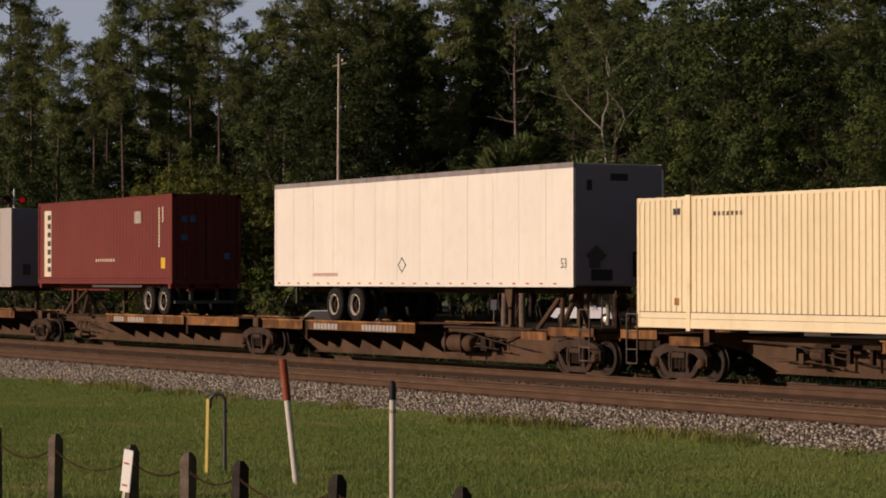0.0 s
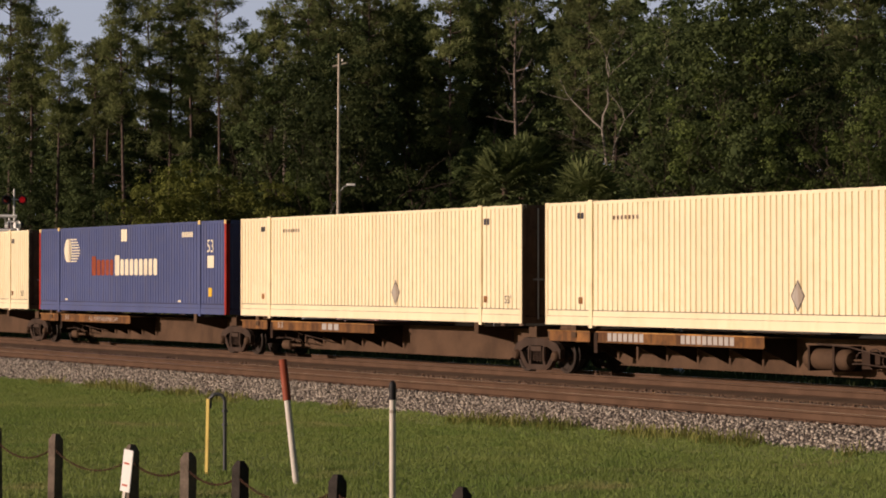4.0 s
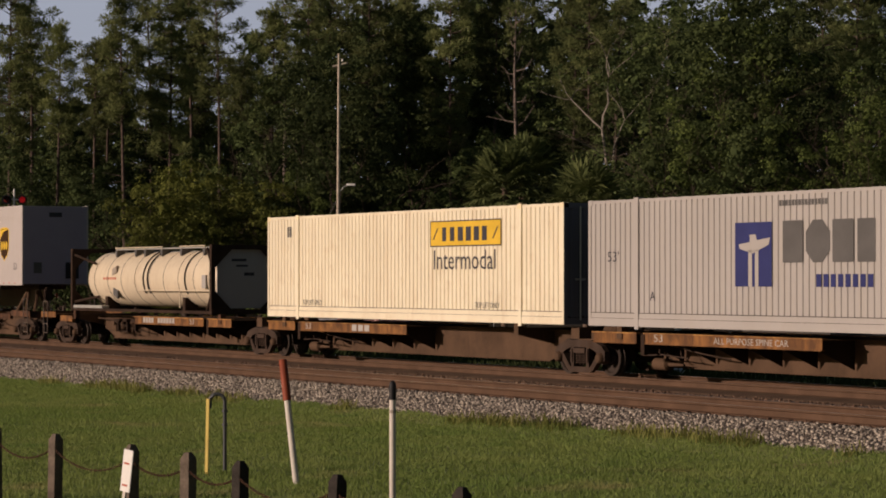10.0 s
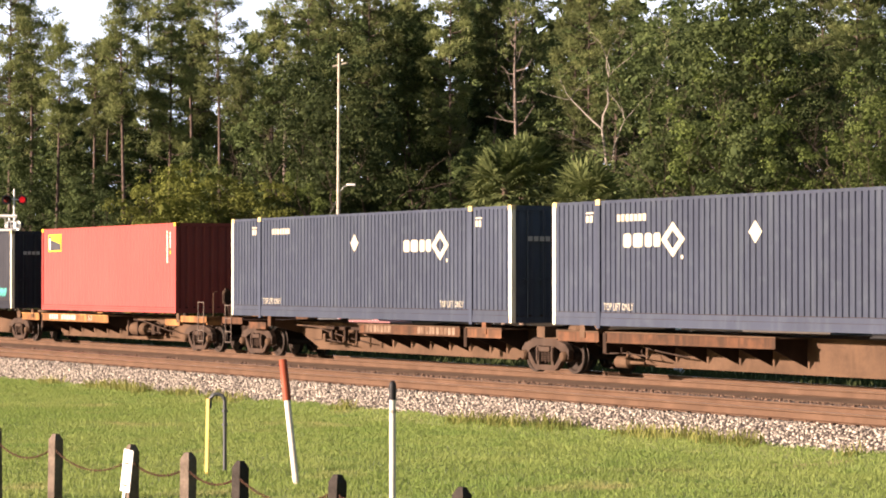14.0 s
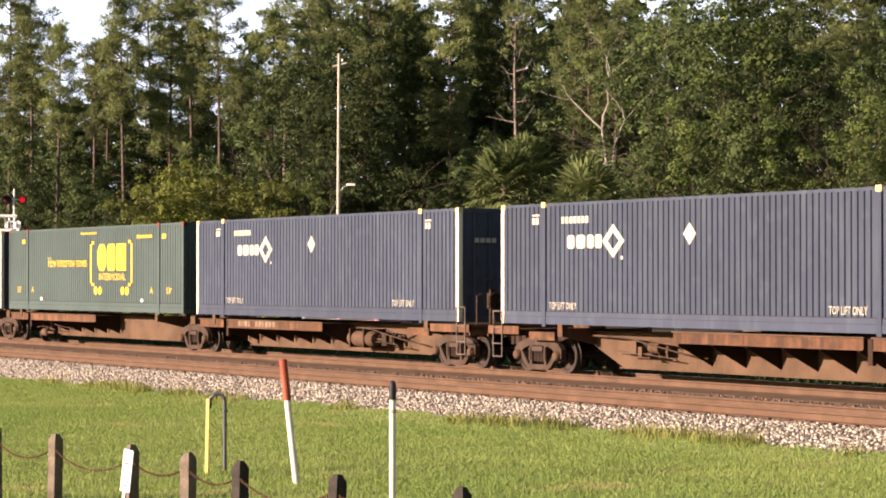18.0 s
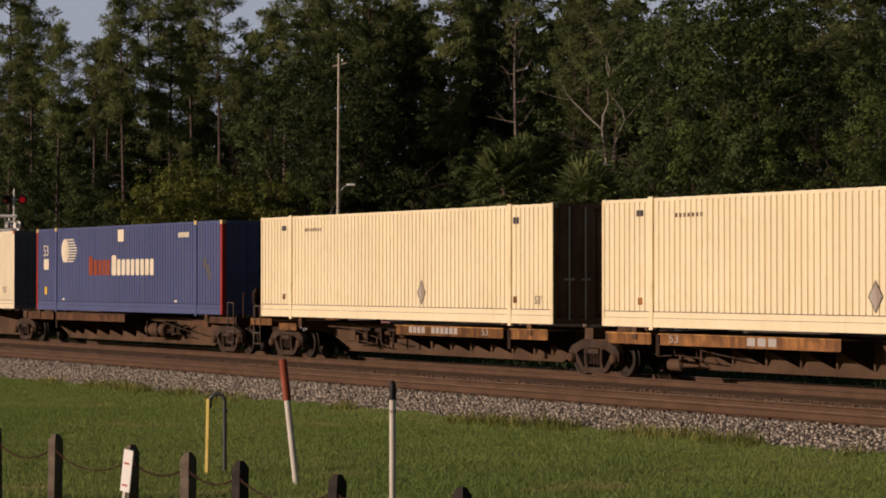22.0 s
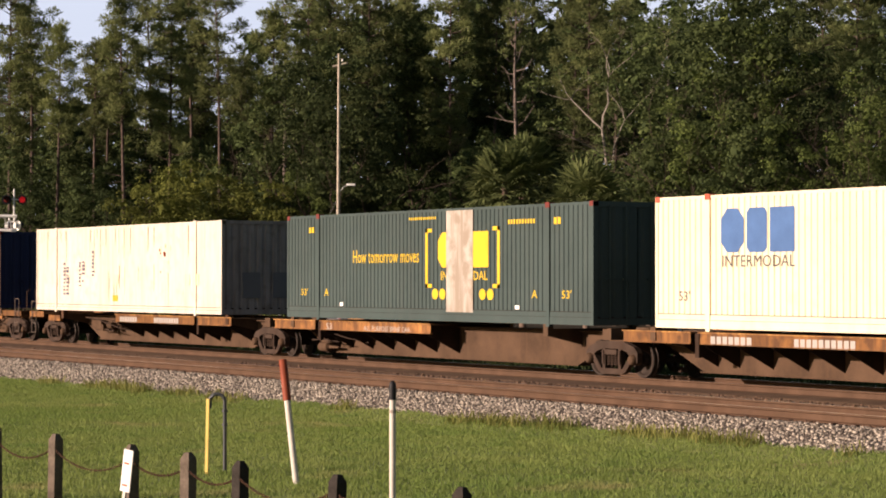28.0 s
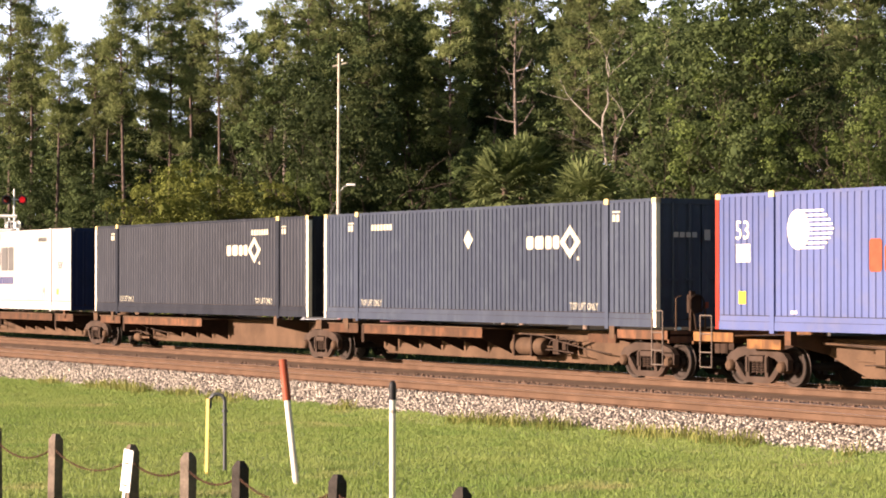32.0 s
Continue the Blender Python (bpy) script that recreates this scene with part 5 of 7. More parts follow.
def box_container(name, label, L, skin, post, rail, H=2.90, W=2.59, pitch=0.205, depth=0.024, lift=True, endskin=None, cap=None, base=0.30, doors=True, castings=None, category="shipping container"):
    """Steel container with its base at z = 0, from x = 0 to x = L. endskin: a darker tone for the ends, deepening their
    shade.
    """
    t = thing(name, label, category)
    h = W / 2
    endskin = endskin or skin
    inner = [0.0, 1.98, L - 1.98, L] if lift else [0.0, L]
    cw = 0.13 if cap else 0.10
    for s in (-1, 1):
        spans = list(zip(inner[:-1], inner[1:]))
        for a, b in spans:
            part("side_panel", ribbed(a + 0.07, b - 0.07, base - 0.02, H - 0.05, s * (h - 0.015), depth, pitch, s, 0.06 if lift and depth > 0.02 else 0.16), skin, t)
        part("bottom_rail", Geo().box(0.1, L - 0.1, s * h, s * (h - 0.10), 0.0, base * 0.62).box(0.1, L - 0.1, s * (h - 0.012), s * (h - 0.10), base * 0.62, base), rail, t)
        # dark strips draw the shadow lines above the rail and along its step
        part("rail_seam", Geo().box(0.1, L - 0.1, s * (h - 0.009), s * (h - 0.05), base, base + 0.016).box(0.1, L - 0.1, s * (h + 0.002), s * (h - 0.05), base * 0.62 - 0.008, base * 0.62), "seam", t)
        part("top_rail", Geo().box(0.1, L - 0.1, s * (h - 0.01), s * (h - 0.09), H - 0.07, H - 0.005), rail, t)
        if lift:
            for x in (1.98, L - 1.98):
                part("lift_post", Geo().box(x - 0.075, x + 0.075, s * (h + 0.012), s * (h - 0.09), -0.06, H + 0.015), post, t)
                part("casting", Geo().box(x - 0.09, x + 0.09, s * (h + 0.018), s * (h - 0.15), H - 0.10, H + 0.03), castings or post, t)
        for x0, x1 in ((0.0, cw), (L - cw, L)):
            deep = 0.03 if endskin != skin else 0.12
            part("corner_post", Geo().box(x0, x1, s * h, s * (h - deep), 0.0, H), cap or post, t, label="pale end post" if cap == "ivory" else "")
            # the post's end face takes the darker end tone as well
            if deep < 0.1:
                part("end_post", Geo().box(x0, x1, s * (h - deep), s * (h - 0.12), 0.0, H), endskin, t)
        for x0, x1 in ((0.0, 0.17), (L - 0.17, L)):
            part("corner_casting", Geo().bevel_box(x0, x1, s * (h + 0.004) if s < 0 else h - 0.16, -(h - 0.16) if s < 0 else h + 0.004, H - 0.11, H + 0.012, 0.012), castings or post, t)
    roof = Geo()
    n = int(L / 0.5)
    for k in range(n):
        x = 0.1 + k * (L - 0.2) / n
        roof.box(x, x + (L - 0.2) / n * 0.62, -h + 0.09, h - 0.09, H - 0.03, H + 0.004)
    roof.box(0.05, L - 0.05, -h + 0.06, h - 0.06, H - 0.06, H - 0.02)
    part("roof", roof, skin, t)
    part("floor", Geo().box(0.05, L - 0.05, -h + 0.1, h - 0.1, 0.06, 0.2), "rustdark", t)
    part("end_wall", ribbed_end(0.03, -h + 0.1, h - 0.1, 0.15, H - 0.05, 0.03, 0.28, -1), endskin, t)
    part("end_sill", Geo().box(0.0, 0.1, -h + 0.1, h - 0.1, 0, 0.16), rail, t)
    part("end_header", Geo().box(0.0, 0.1, -h + 0.1, h - 0.1, H - 0.1, H), rail, t)
    if doors:
        for y0, y1 in ((-h + 0.12, -0.012), (0.012, h - 0.12)):
            door = part("door", ribbed_end(L - 0.03, y0, y1, 0.17, H - 0.12, 0.03, 0.42), endskin, t)
            for f in (0.3, 0.7):
                y = y0 + (y1 - y0) * f
                part("lock_rod", Geo().tube([(L + 0.015, y, 0.1), (L + 0.015, y, H - 0.08)], 0.021, 6).box(L - 0.01, L + 0.05, y - 0.13, y + 0.13, 1.05, 1.1), "steel" if skin in ("cream", "ivory") else endskin, door)
        part("door_header", Geo().box(L - 0.1, L, -h + 0.12, h - 0.12, H - 0.13, H), rail if endskin == skin else endskin, t)
        part("door_sill", Geo().box(L - 0.1, L, -h + 0.12, h - 0.12, 0, 0.16), rail if endskin == skin else endskin, t)
    else:
        part("end_wall", ribbed_end(L - 0.03, -h + 0.1, h - 0.1, 0.15, H - 0.1, 0.035, 0.27), endskin, t)
        part("end_header", Geo().box(L - 0.1, L, -h + 0.12, h - 0.12, H - 0.11, H), rail if endskin == skin else endskin, t)
        part("end_sill", Geo().box(L - 0.1, L, -h + 0.12, h - 0.12, 0, 0.16), rail if endskin == skin else endskin, t)
    return t


FACE = -1.295 + 0.010


def cream_box():
    t = box_container("container", "cream corrugated steel container with lift posts on spine car", 16.12, "cream", "cream_post", "cream", base=0.34, pitch=0.205, depth=0.030, endskin="soiled_shade")
    k = Marks(FACE)
    k.diamond("patch", 9.7, 1.62 - 1.19 + 0.3, 0.42, 0.62)
    k.frame4("ink", 9.7, 0.73, 0.46, 0.66, 0.86)
    k.bars("stencil", 2.9, 4.0, 2.45, 2.54, 7, 0.45)
    k.bars("ink", 1.4, 1.7, 2.50, 2.64, 2)
    k.bars("ink", 14.3, 14.6, 2.44, 2.60, 2)
    k.word("ink", "53'", 15.3, 0.48, 0.2)
    k.rect("sill", 1.45, 1.62, 0.5, 0.66)
    k.rect("sill", 14.3, 14.47, 0.5, 0.66)
    k.attach(t)
    return t


def navy_box(skin, logo, diamond, spray=False):
    what = "charcoal" if skin == "charcoal" else "navy blue"
    t = box_container("container", what + " corrugated container with pale end posts and white emblem", 16.3, skin, skin, skin, cap="ivory", castings="casting", pitch=0.205, depth=0.016 if skin == "charcoal" else 0.034)
    k = Marks(FACE)
    mat = "mark"
    x = logo
    # four plain blocks and a pierced diamond stand for the emblem
    for a, b, top in ((0.0, 0.32, 2.12), (0.40, 0.78, 2.12), (0.86, 1.14, 2.12), (1.20, 1.48, 2.12)):
        block(k, mat, x + a, x + b, 1.80, top, 0.05)
    k.frame4(mat, x + 1.95, 1.96, 0.92, 0.80, 0.5)
    k.disc(mat, x + 2.3, 1.57, 0.05, 0.05, 10)
    if diamond:
        k.diamond(mat, diamond, 2.08, 0.48, 0.5)
    nx = 2.75 if logo < 8 else 12.5
    if diamond and logo > 8:
        nx = 2.8
    k.bars(mat, nx, nx + 1.2, 2.40, 2.56, 7)
    k.word(mat, "TOP LIFT ONLY", 2.2, 0.36, 0.17, 1.2)
    k.word(mat, "TOP LIFT ONLY", 12.75, 0.36, 0.17, 1.2)
    for a in (1.45, 14.55):
        k.rect(mat, a, a + 0.32, 2.60, 2.64)
        k.bars(mat, a, a + 0.32, 2.40, 2.56, 2)
    if spray:
        rnd = random.Random(3)
        for i in range(9):
            a = 14.25 + i * 0.16
            k.poly("turquoise", [(a, 0.45 + rnd.random() * 0.1), (a + 0.06, 0.42), (a + 0.12 + rnd.random() * 0.1, 0.72 + rnd.random() * 0.1), (a + 0.05, 0.76)])
            k.ring("turquoise", a + 0.08, 0.55 + rnd.random() * 0.12, 0.11, 0.12, 0.6, rnd.random() * 200, 260 + rnd.random() * 120, 8)
    k.attach(t)
    m2 = Geo()
    for a in range(4):
        m2.box(16.3 + 0.06, 16.3 + 0.066, -0.85 + a * 0.17, -0.72 + a * 0.17, 2.02, 2.14)
    m2.box(16.36, 16.366, 0.0, 0.16, 1.96, 2.2)
    tagged(part("door_marking", m2, "silver", t), kind="stuff")
    return t


def teal_box(skin, worn=False):
    t = box_container("container", ("faded teal container with a bare patch and yellow lettering" if worn else "dark teal container with yellow lettering on spine car"), 16.12, skin, skin, skin, castings="maroon", pitch=0.205)
    k = Marks(FACE)
    y = "yellow" if worn else "gold"
    k.word(y, "How tomorrow moves", 4.1, 1.52, 0.36, 3.7)
    for a, b, s in ((8.15, 8.27, 1), (11.78, 11.9, -1)):
        k.rect(y, a, b, 0.86, 2.40)
        e = (a, a + 0.34) if s > 0 else (b - 0.34, b)
        k.rect(y, *e, 2.30, 2.40)
        k.rect(y, *e, 0.86, 0.96)
    # three plain blocks in place of the emblem
    for c0, c1, cc in ((8.82, 9.62, 0.22), (9.72, 10.42, 0.1), (10.52, 11.35, 0.02)):
        block(k, y, c0, c1, 1.38, 2.29, cc)
    k.word(y, "INTERMODAL", 8.97, 1.06, 0.23, 2.35)
    for a in (8.66, 9.04, 11.06, 11.44):
        k.disc(y, a, 0.70, 0.16, 0.14)
    k.word(y, "53'", 0.9, 0.62, 0.2, 0.42)
    k.word(y, "53'", 14.75, 0.62, 0.2, 0.42)
    k.word(y, "A", 2.36, 0.62, 0.2, 0.25)
    k.word(y, "A", 13.4, 0.62, 0.2, 0.25)
    k.bars(y, 12.3, 13.6, 2.44, 2.55, 10, 0.4)
    k.bars(y, 7.27, 8.75, 2.64, 2.71, 14, 0.45)
    k.rect("white", 3.3, 3.5, 0.34, 0.44)
    k.rect("white", 12.62, 12.82, 0.34, 0.44)
    for a in (1.4, 14.4):
        k.bars(y, a, a + 0.34, 2.40, 2.56, 2)
    if worn:
        k.rect("patch", 9.25, 10.6, 0.24, 2.84, 0.006)
    k.attach(t)
    return t


def pale_logo_box():
    t = box_container("container", "cream corrugated container with faded blue emblem near one end", 16.15, "pale_cream", "pale_cream", "pale_cream", castings="redink", base=0.3, pitch=0.205, depth=0.024, endskin="endgrey")
    k = Marks(FACE)
    b = "logo_blue"
    for c0, c1, cc in ((2.45, 3.26, 0.22), (3.36, 4.06, 0.1), (4.16, 4.99, 0.02)):
        block(k, b, c0, c1, 1.65, 2.59, cc)
    k.word("grey", "INTERMODAL", 2.5, 1.34, 0.25, 2.5)
    k.word("ink", "53'", 0.9, 0.6, 0.22, 0.4)
    k.word("ink", "53'", 14.9, 0.6, 0.22, 0.4)
    k.rect("grey", 12.0, 12.3, 2.42, 2.56)
    k.attach(t)
    return t


def blue_box(first):
    t = box_container("container", "periwinkle blue container with red end posts and white lettering", 16.15, "blue", "blue", "blue", cap="red", castings="casting", pitch=0.215)
    k = Marks(FACE)
    w = "ivory"
    # striped half sun
    k.disc(w, 2.85, 2.10, 0.36, 0.42)
    for i in range(9):
        k.rect(w, 2.9, 4.0 - 0.04 * abs(i - 4) ** 1.5, 1.70 + i * 0.095, 1.74 + i * 0.095)
    # plain bars for the two words
    for a, b, z in ((5.1, 5.48, 1.88), (5.56, 5.90, 1.76), (5.98, 6.28, 1.76), (6.36, 6.66, 1.76), (6.74, 7.04, 1.76)):
        block(k, "capred", a, b, 1.22, z, 0.05)
    for a, b, z in ((7.2, 7.60, 1.90),) + tuple((7.68 + i * 0.402, 7.98 + i * 0.402, 1.76) for i in range(8)):
        block(k, w, a, b, 1.22, z, 0.05)
    k.rect(w, 7.75, 8.25, 2.36, 2.76)
    k.bars(w, 12.8, 13.65, 2.42, 2.58, 8)
    x = 0.72 if first else 14.73
    k.word(w, "53", x, 1.92, 0.40, 0.46)
    k.rect(w, x + 0.02, x + 0.5, 1.44, 1.82)
    k.rect("gold", x + 0.1, x + 0.35, 0.55, 0.82)
    k.rect(w, 2.6, 2.8, 0.36, 0.42)
    k.rect(w, 12.5, 12.7, 0.36, 0.42)
    if first:
        for a, z in ((14.75, 1.45), (14.95, 1.25), (15.1, 1.05)):
            k.rect("grey", a, a + 0.22, z, z + 0.3)
    k.attach(t)
    return t


def silver_box():
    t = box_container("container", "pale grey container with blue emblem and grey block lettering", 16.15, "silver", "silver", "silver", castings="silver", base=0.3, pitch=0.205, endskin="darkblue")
    k = Marks(FACE)
    k.rect("deep_blue", 5.68, 6.95, 0.92, 2.28)
    k.poly("silver", [(5.85, 1.72), (6.3, 1.62), (6.85, 1.8), (6.9, 1.95), (6.45, 1.9), (6.4, 2.02), (6.2, 2.02), (6.2, 1.86), (5.82, 1.82)], 0.005)
    k.rect("silver", 6.15, 6.28, 0.92, 1.7, 0.005)
    k.rect("silver", 6.38, 6.5, 0.92, 1.7, 0.005)
    g = "grey"
    for c0, c1, cc in ((7.32, 7.98, 0.02), (8.08, 8.86, 0.24), (8.94, 9.6, 0.02), (9.72, 10.27, 0.02)):
        block(k, g, c0, c1, 1.42, 2.29, cc)
    k.bars("deep_blue", 8.42, 10.27, 0.92, 1.18, 8, 0.3)
    k.word("ink", "53'", 0.8, 1.48, 0.24, 0.45)
    k.word("ink", "53'", 14.9, 1.48, 0.24, 0.45)
    k.word("ink", "A", 2.5, 0.6, 0.2, 0.2)
    k.word("ink", "A", 13.4, 0.6, 0.2, 0.2)
    k.bars("grey", 7.2, 8.8, 2.60, 2.72, 15)
    k.bars("grey", 12.9, 13.75, 2.46, 2.60, 9)
    k.rect("gold", 14.75, 14.95, 0.55, 0.75)
    k.attach(t)
    return t


def yellow_sign_box():
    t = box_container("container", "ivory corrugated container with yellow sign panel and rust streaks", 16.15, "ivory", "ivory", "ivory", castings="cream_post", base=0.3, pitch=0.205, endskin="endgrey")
    k = Marks(FACE)
    k.rect("gold", 9.72, 13.28, 1.92, 2.59)
    for a, b, c, d in ((9.72, 13.28, 2.56, 2.59), (9.72, 13.28, 1.92, 1.95), (9.72, 9.75, 1.92, 2.59), (13.25, 13.28, 1.92, 2.59)):
        k.rect("ink", a, b, c, d, 0.005)
    for i, w in enumerate((0.2, 0.22, 0.26, 0.26, 0.26, 0.24)):
        k.rect("ink", 10.35 + i * 0.40, 10.35 + i * 0.40 + w, 2.06, 2.42, 0.005)
    for s in (9.85, 12.85):
        k.poly("ink", [(s, 2.1), (s + 0.06, 2.1), (s + 0.3, 2.4), (s + 0.24, 2.4)], 0.005)
    k.word("ink", "Intermodal", 9.9, 1.33, 0.5, 3.1)
    k.word("grey", "TOP LIFT ONLY", 2.3, 0.36, 0.14, 1.2)
    k.word("grey", "TOP LIFT ONLY", 12.0, 0.36, 0.14, 1.2)
    k.bars("grey", 1.3, 1.6, 2.3, 2.6, 2)
    k.attach(t)
    return t


def red_forty():
    t = box_container("container", "coral red forty foot container with a small yellow and black sign", 12.1, "orange_red", "orange_red", "orange_red", W=2.44, pitch=0.28, lift=False, base=0.17, doors=False, castings="gold", endskin="maroon")
    k = Marks(-1.22 + 0.010)
    k.rect("yellow", 0.66, 1.95, 2.08, 2.70)
    k.rect("ink", 0.72, 1.89, 2.13, 2.65, 0.005)
    k.poly("yellow", [(0.95, 2.5), (1.89, 2.35), (1.89, 2.64), (0.95, 2.62)], 0.01)
    k.rect("white", 0.76, 0.88, 2.15, 2.55, 0.01)
    k.bars("white", 0.95, 1.85, 2.17, 2.32, 6)
    for i in range(10):
        k.rect("ivory", 11.36, 11.46, 1.62 + i * 0.105, 1.70 + i * 0.105)
    for i in range(5):
        k.rect("ivory", 11.6, 11.68, 2.1 + i * 0.105, 2.18 + i * 0.105)
    k.rect("yellow", 11.6, 11.69, 1.9, 2.0)
    k.attach(t)
    return t


def blue_forty():
    t = box_container("container", "faded blue forty foot container with scuffed paint and doors", 12.15, "fadedblue", "soiled_shade", "fadedblue", W=2.44, pitch=0.28, lift=False, base=0.17, castings="maroon", endskin="darkblue")
    k = Marks(-1.22 + 0.010)
    k.disc("capred", 0.8, 2.42, 0.2, 0.17, 14)
    k.bars("ivory", 1.05, 2.5, 2.26, 2.58, 5, 0.18)
    for i in range(12):
        k.rect("ivory", 11.2, 11.28, 1.3 + i * 0.105, 1.38 + i * 0.105)
    for i in range(4):
        k.rect("ivory", 11.52, 11.62, 2.2 + i * 0.105, 2.28 + i * 0.105)
    k.poly("gold", [(11.45, 1.28), (11.75, 1.28), (11.6, 1.48)])
    k.rect("gold", 11.5, 11.64, 1.9, 2.0)
    k.rect("silver", 2.35, 2.75, 0.22, 0.78)
    k.rect("silver", 11.35, 11.75, 0.25, 0.8)
    rnd = random.Random(8)
    for i in range(13):
        a = 1.5 + i * 0.52
        z = 0.62 + rnd.random() * 0.12
        k.rect("scuff", a, a + 0.06 + rnd.random() * 0.08, z, z + 0.28 + rnd.random() * 0.3)
    k.attach(t)
    return t


def worn_white_box():
    t = box_container("container", "worn white refrigerated container with stained panelled sides", 16.1, "reefer", "reefer", "reefer", pitch=1.2, depth=0.012, lift=True, base=0.2, endskin="worn_shade", castings="reefer", doors=False)
    k = Marks(FACE - 0.006)
    rnd = random.Random(12)
    for a, z, n in ((2.7, 0.55, 9), (3.0, 0.55, 8), (4.2, 0.85, 7), (4.5, 1.0, 6), (5.4, 1.2, 7)):
        for i in range(n):
            if rnd.random() < 0.75:
                k.rect(rnd.choice(("scuff", "scuff", "fadedblue")), a, a + rnd.uniform(0.1, 0.24), z + i * 0.13, z + i * 0.13 + rnd.uniform(0.05, 0.10))
    for i in range(9):
        a, z = 10.9 + rnd.random() * 1.3, 1.2 + rnd.random() * 1.0
        k.rect(rnd.choice(("cream_post", "capred")), a, a + rnd.uniform(0.04, 0.14), z, z + rnd.uniform(0.05, 0.3))
    for a in (7.4, 13.3, 14.0):
        k.rect("cream_post", a, a + 0.4, 0.9, 1.25)
    k.rect("gold", 7.3, 7.75, 0.35, 0.55)
    for i in range(34):
        a, w = 0.4 + rnd.random() * 15.2, rnd.uniform(0.012, 0.05)
        z = 2.80 if rnd.random() < 0.6 else rnd.uniform(0.7, 1.6)
        d = rnd.uniform(0.2, 1.1)
        k.poly("stain", [(a, z), (a + w, z), (a + w * 0.7, z - d), (a + w * 0.3, z - d)])
    k.attach(t)
    for s in (0.4, 1.7):
        part("vent_panel", Geo().box(16.07, 16.10, -0.9 + s * 0.8, -0.3 + s * 0.8, 0.5, 1.3), "endgrey", t)
    return t


def wheel_parts(parent, x, side, r=0.50, z=None, track=0.93, name="road_wheel"):
    """Dual tyres on one side of a trailer axle; z is the axle's height."""
    y = side * (track + 0.28)
    tw = 0.27
    prof = [(r * 0.56, -tw / 2), (r * 0.86, -tw / 2), (r * 0.97, -tw / 2 + 0.04), (r, -tw / 2 + 0.07), (r, tw / 2 - 0.07), (r * 0.97, tw / 2 - 0.04), (r * 0.86, tw / 2), (r * 0.56, tw / 2)]
    outer = part("tyre", Geo().lathe(prof, 26, (x, y - side * 0.14, z)), "tyre", parent, smooth=40)
    part("tyre", Geo().lathe(prof, 22, (x, y - side * 0.46, z)), "tyre", parent, smooth=40)
    o = y - side * 0.14 + side * tw / 2
    part("rim", Geo().lathe([(r * 0.61, o), (r * 0.58, o + side * 0.004), (r * 0.52, o - side * 0.05)], 24, (x, 0, z)), "rim", outer, smooth=40)
    part("hub", Geo().lathe([(r * 0.52, o - side * 0.05), (r * 0.48, o - side * 0.14), (r * 0.22, o - side * 0.12), (r * 0.18, o - side * 0.03), (0.01, o - side * 0.03)], 20, (x, 0, z)), "rustdark", outer, smooth=40)


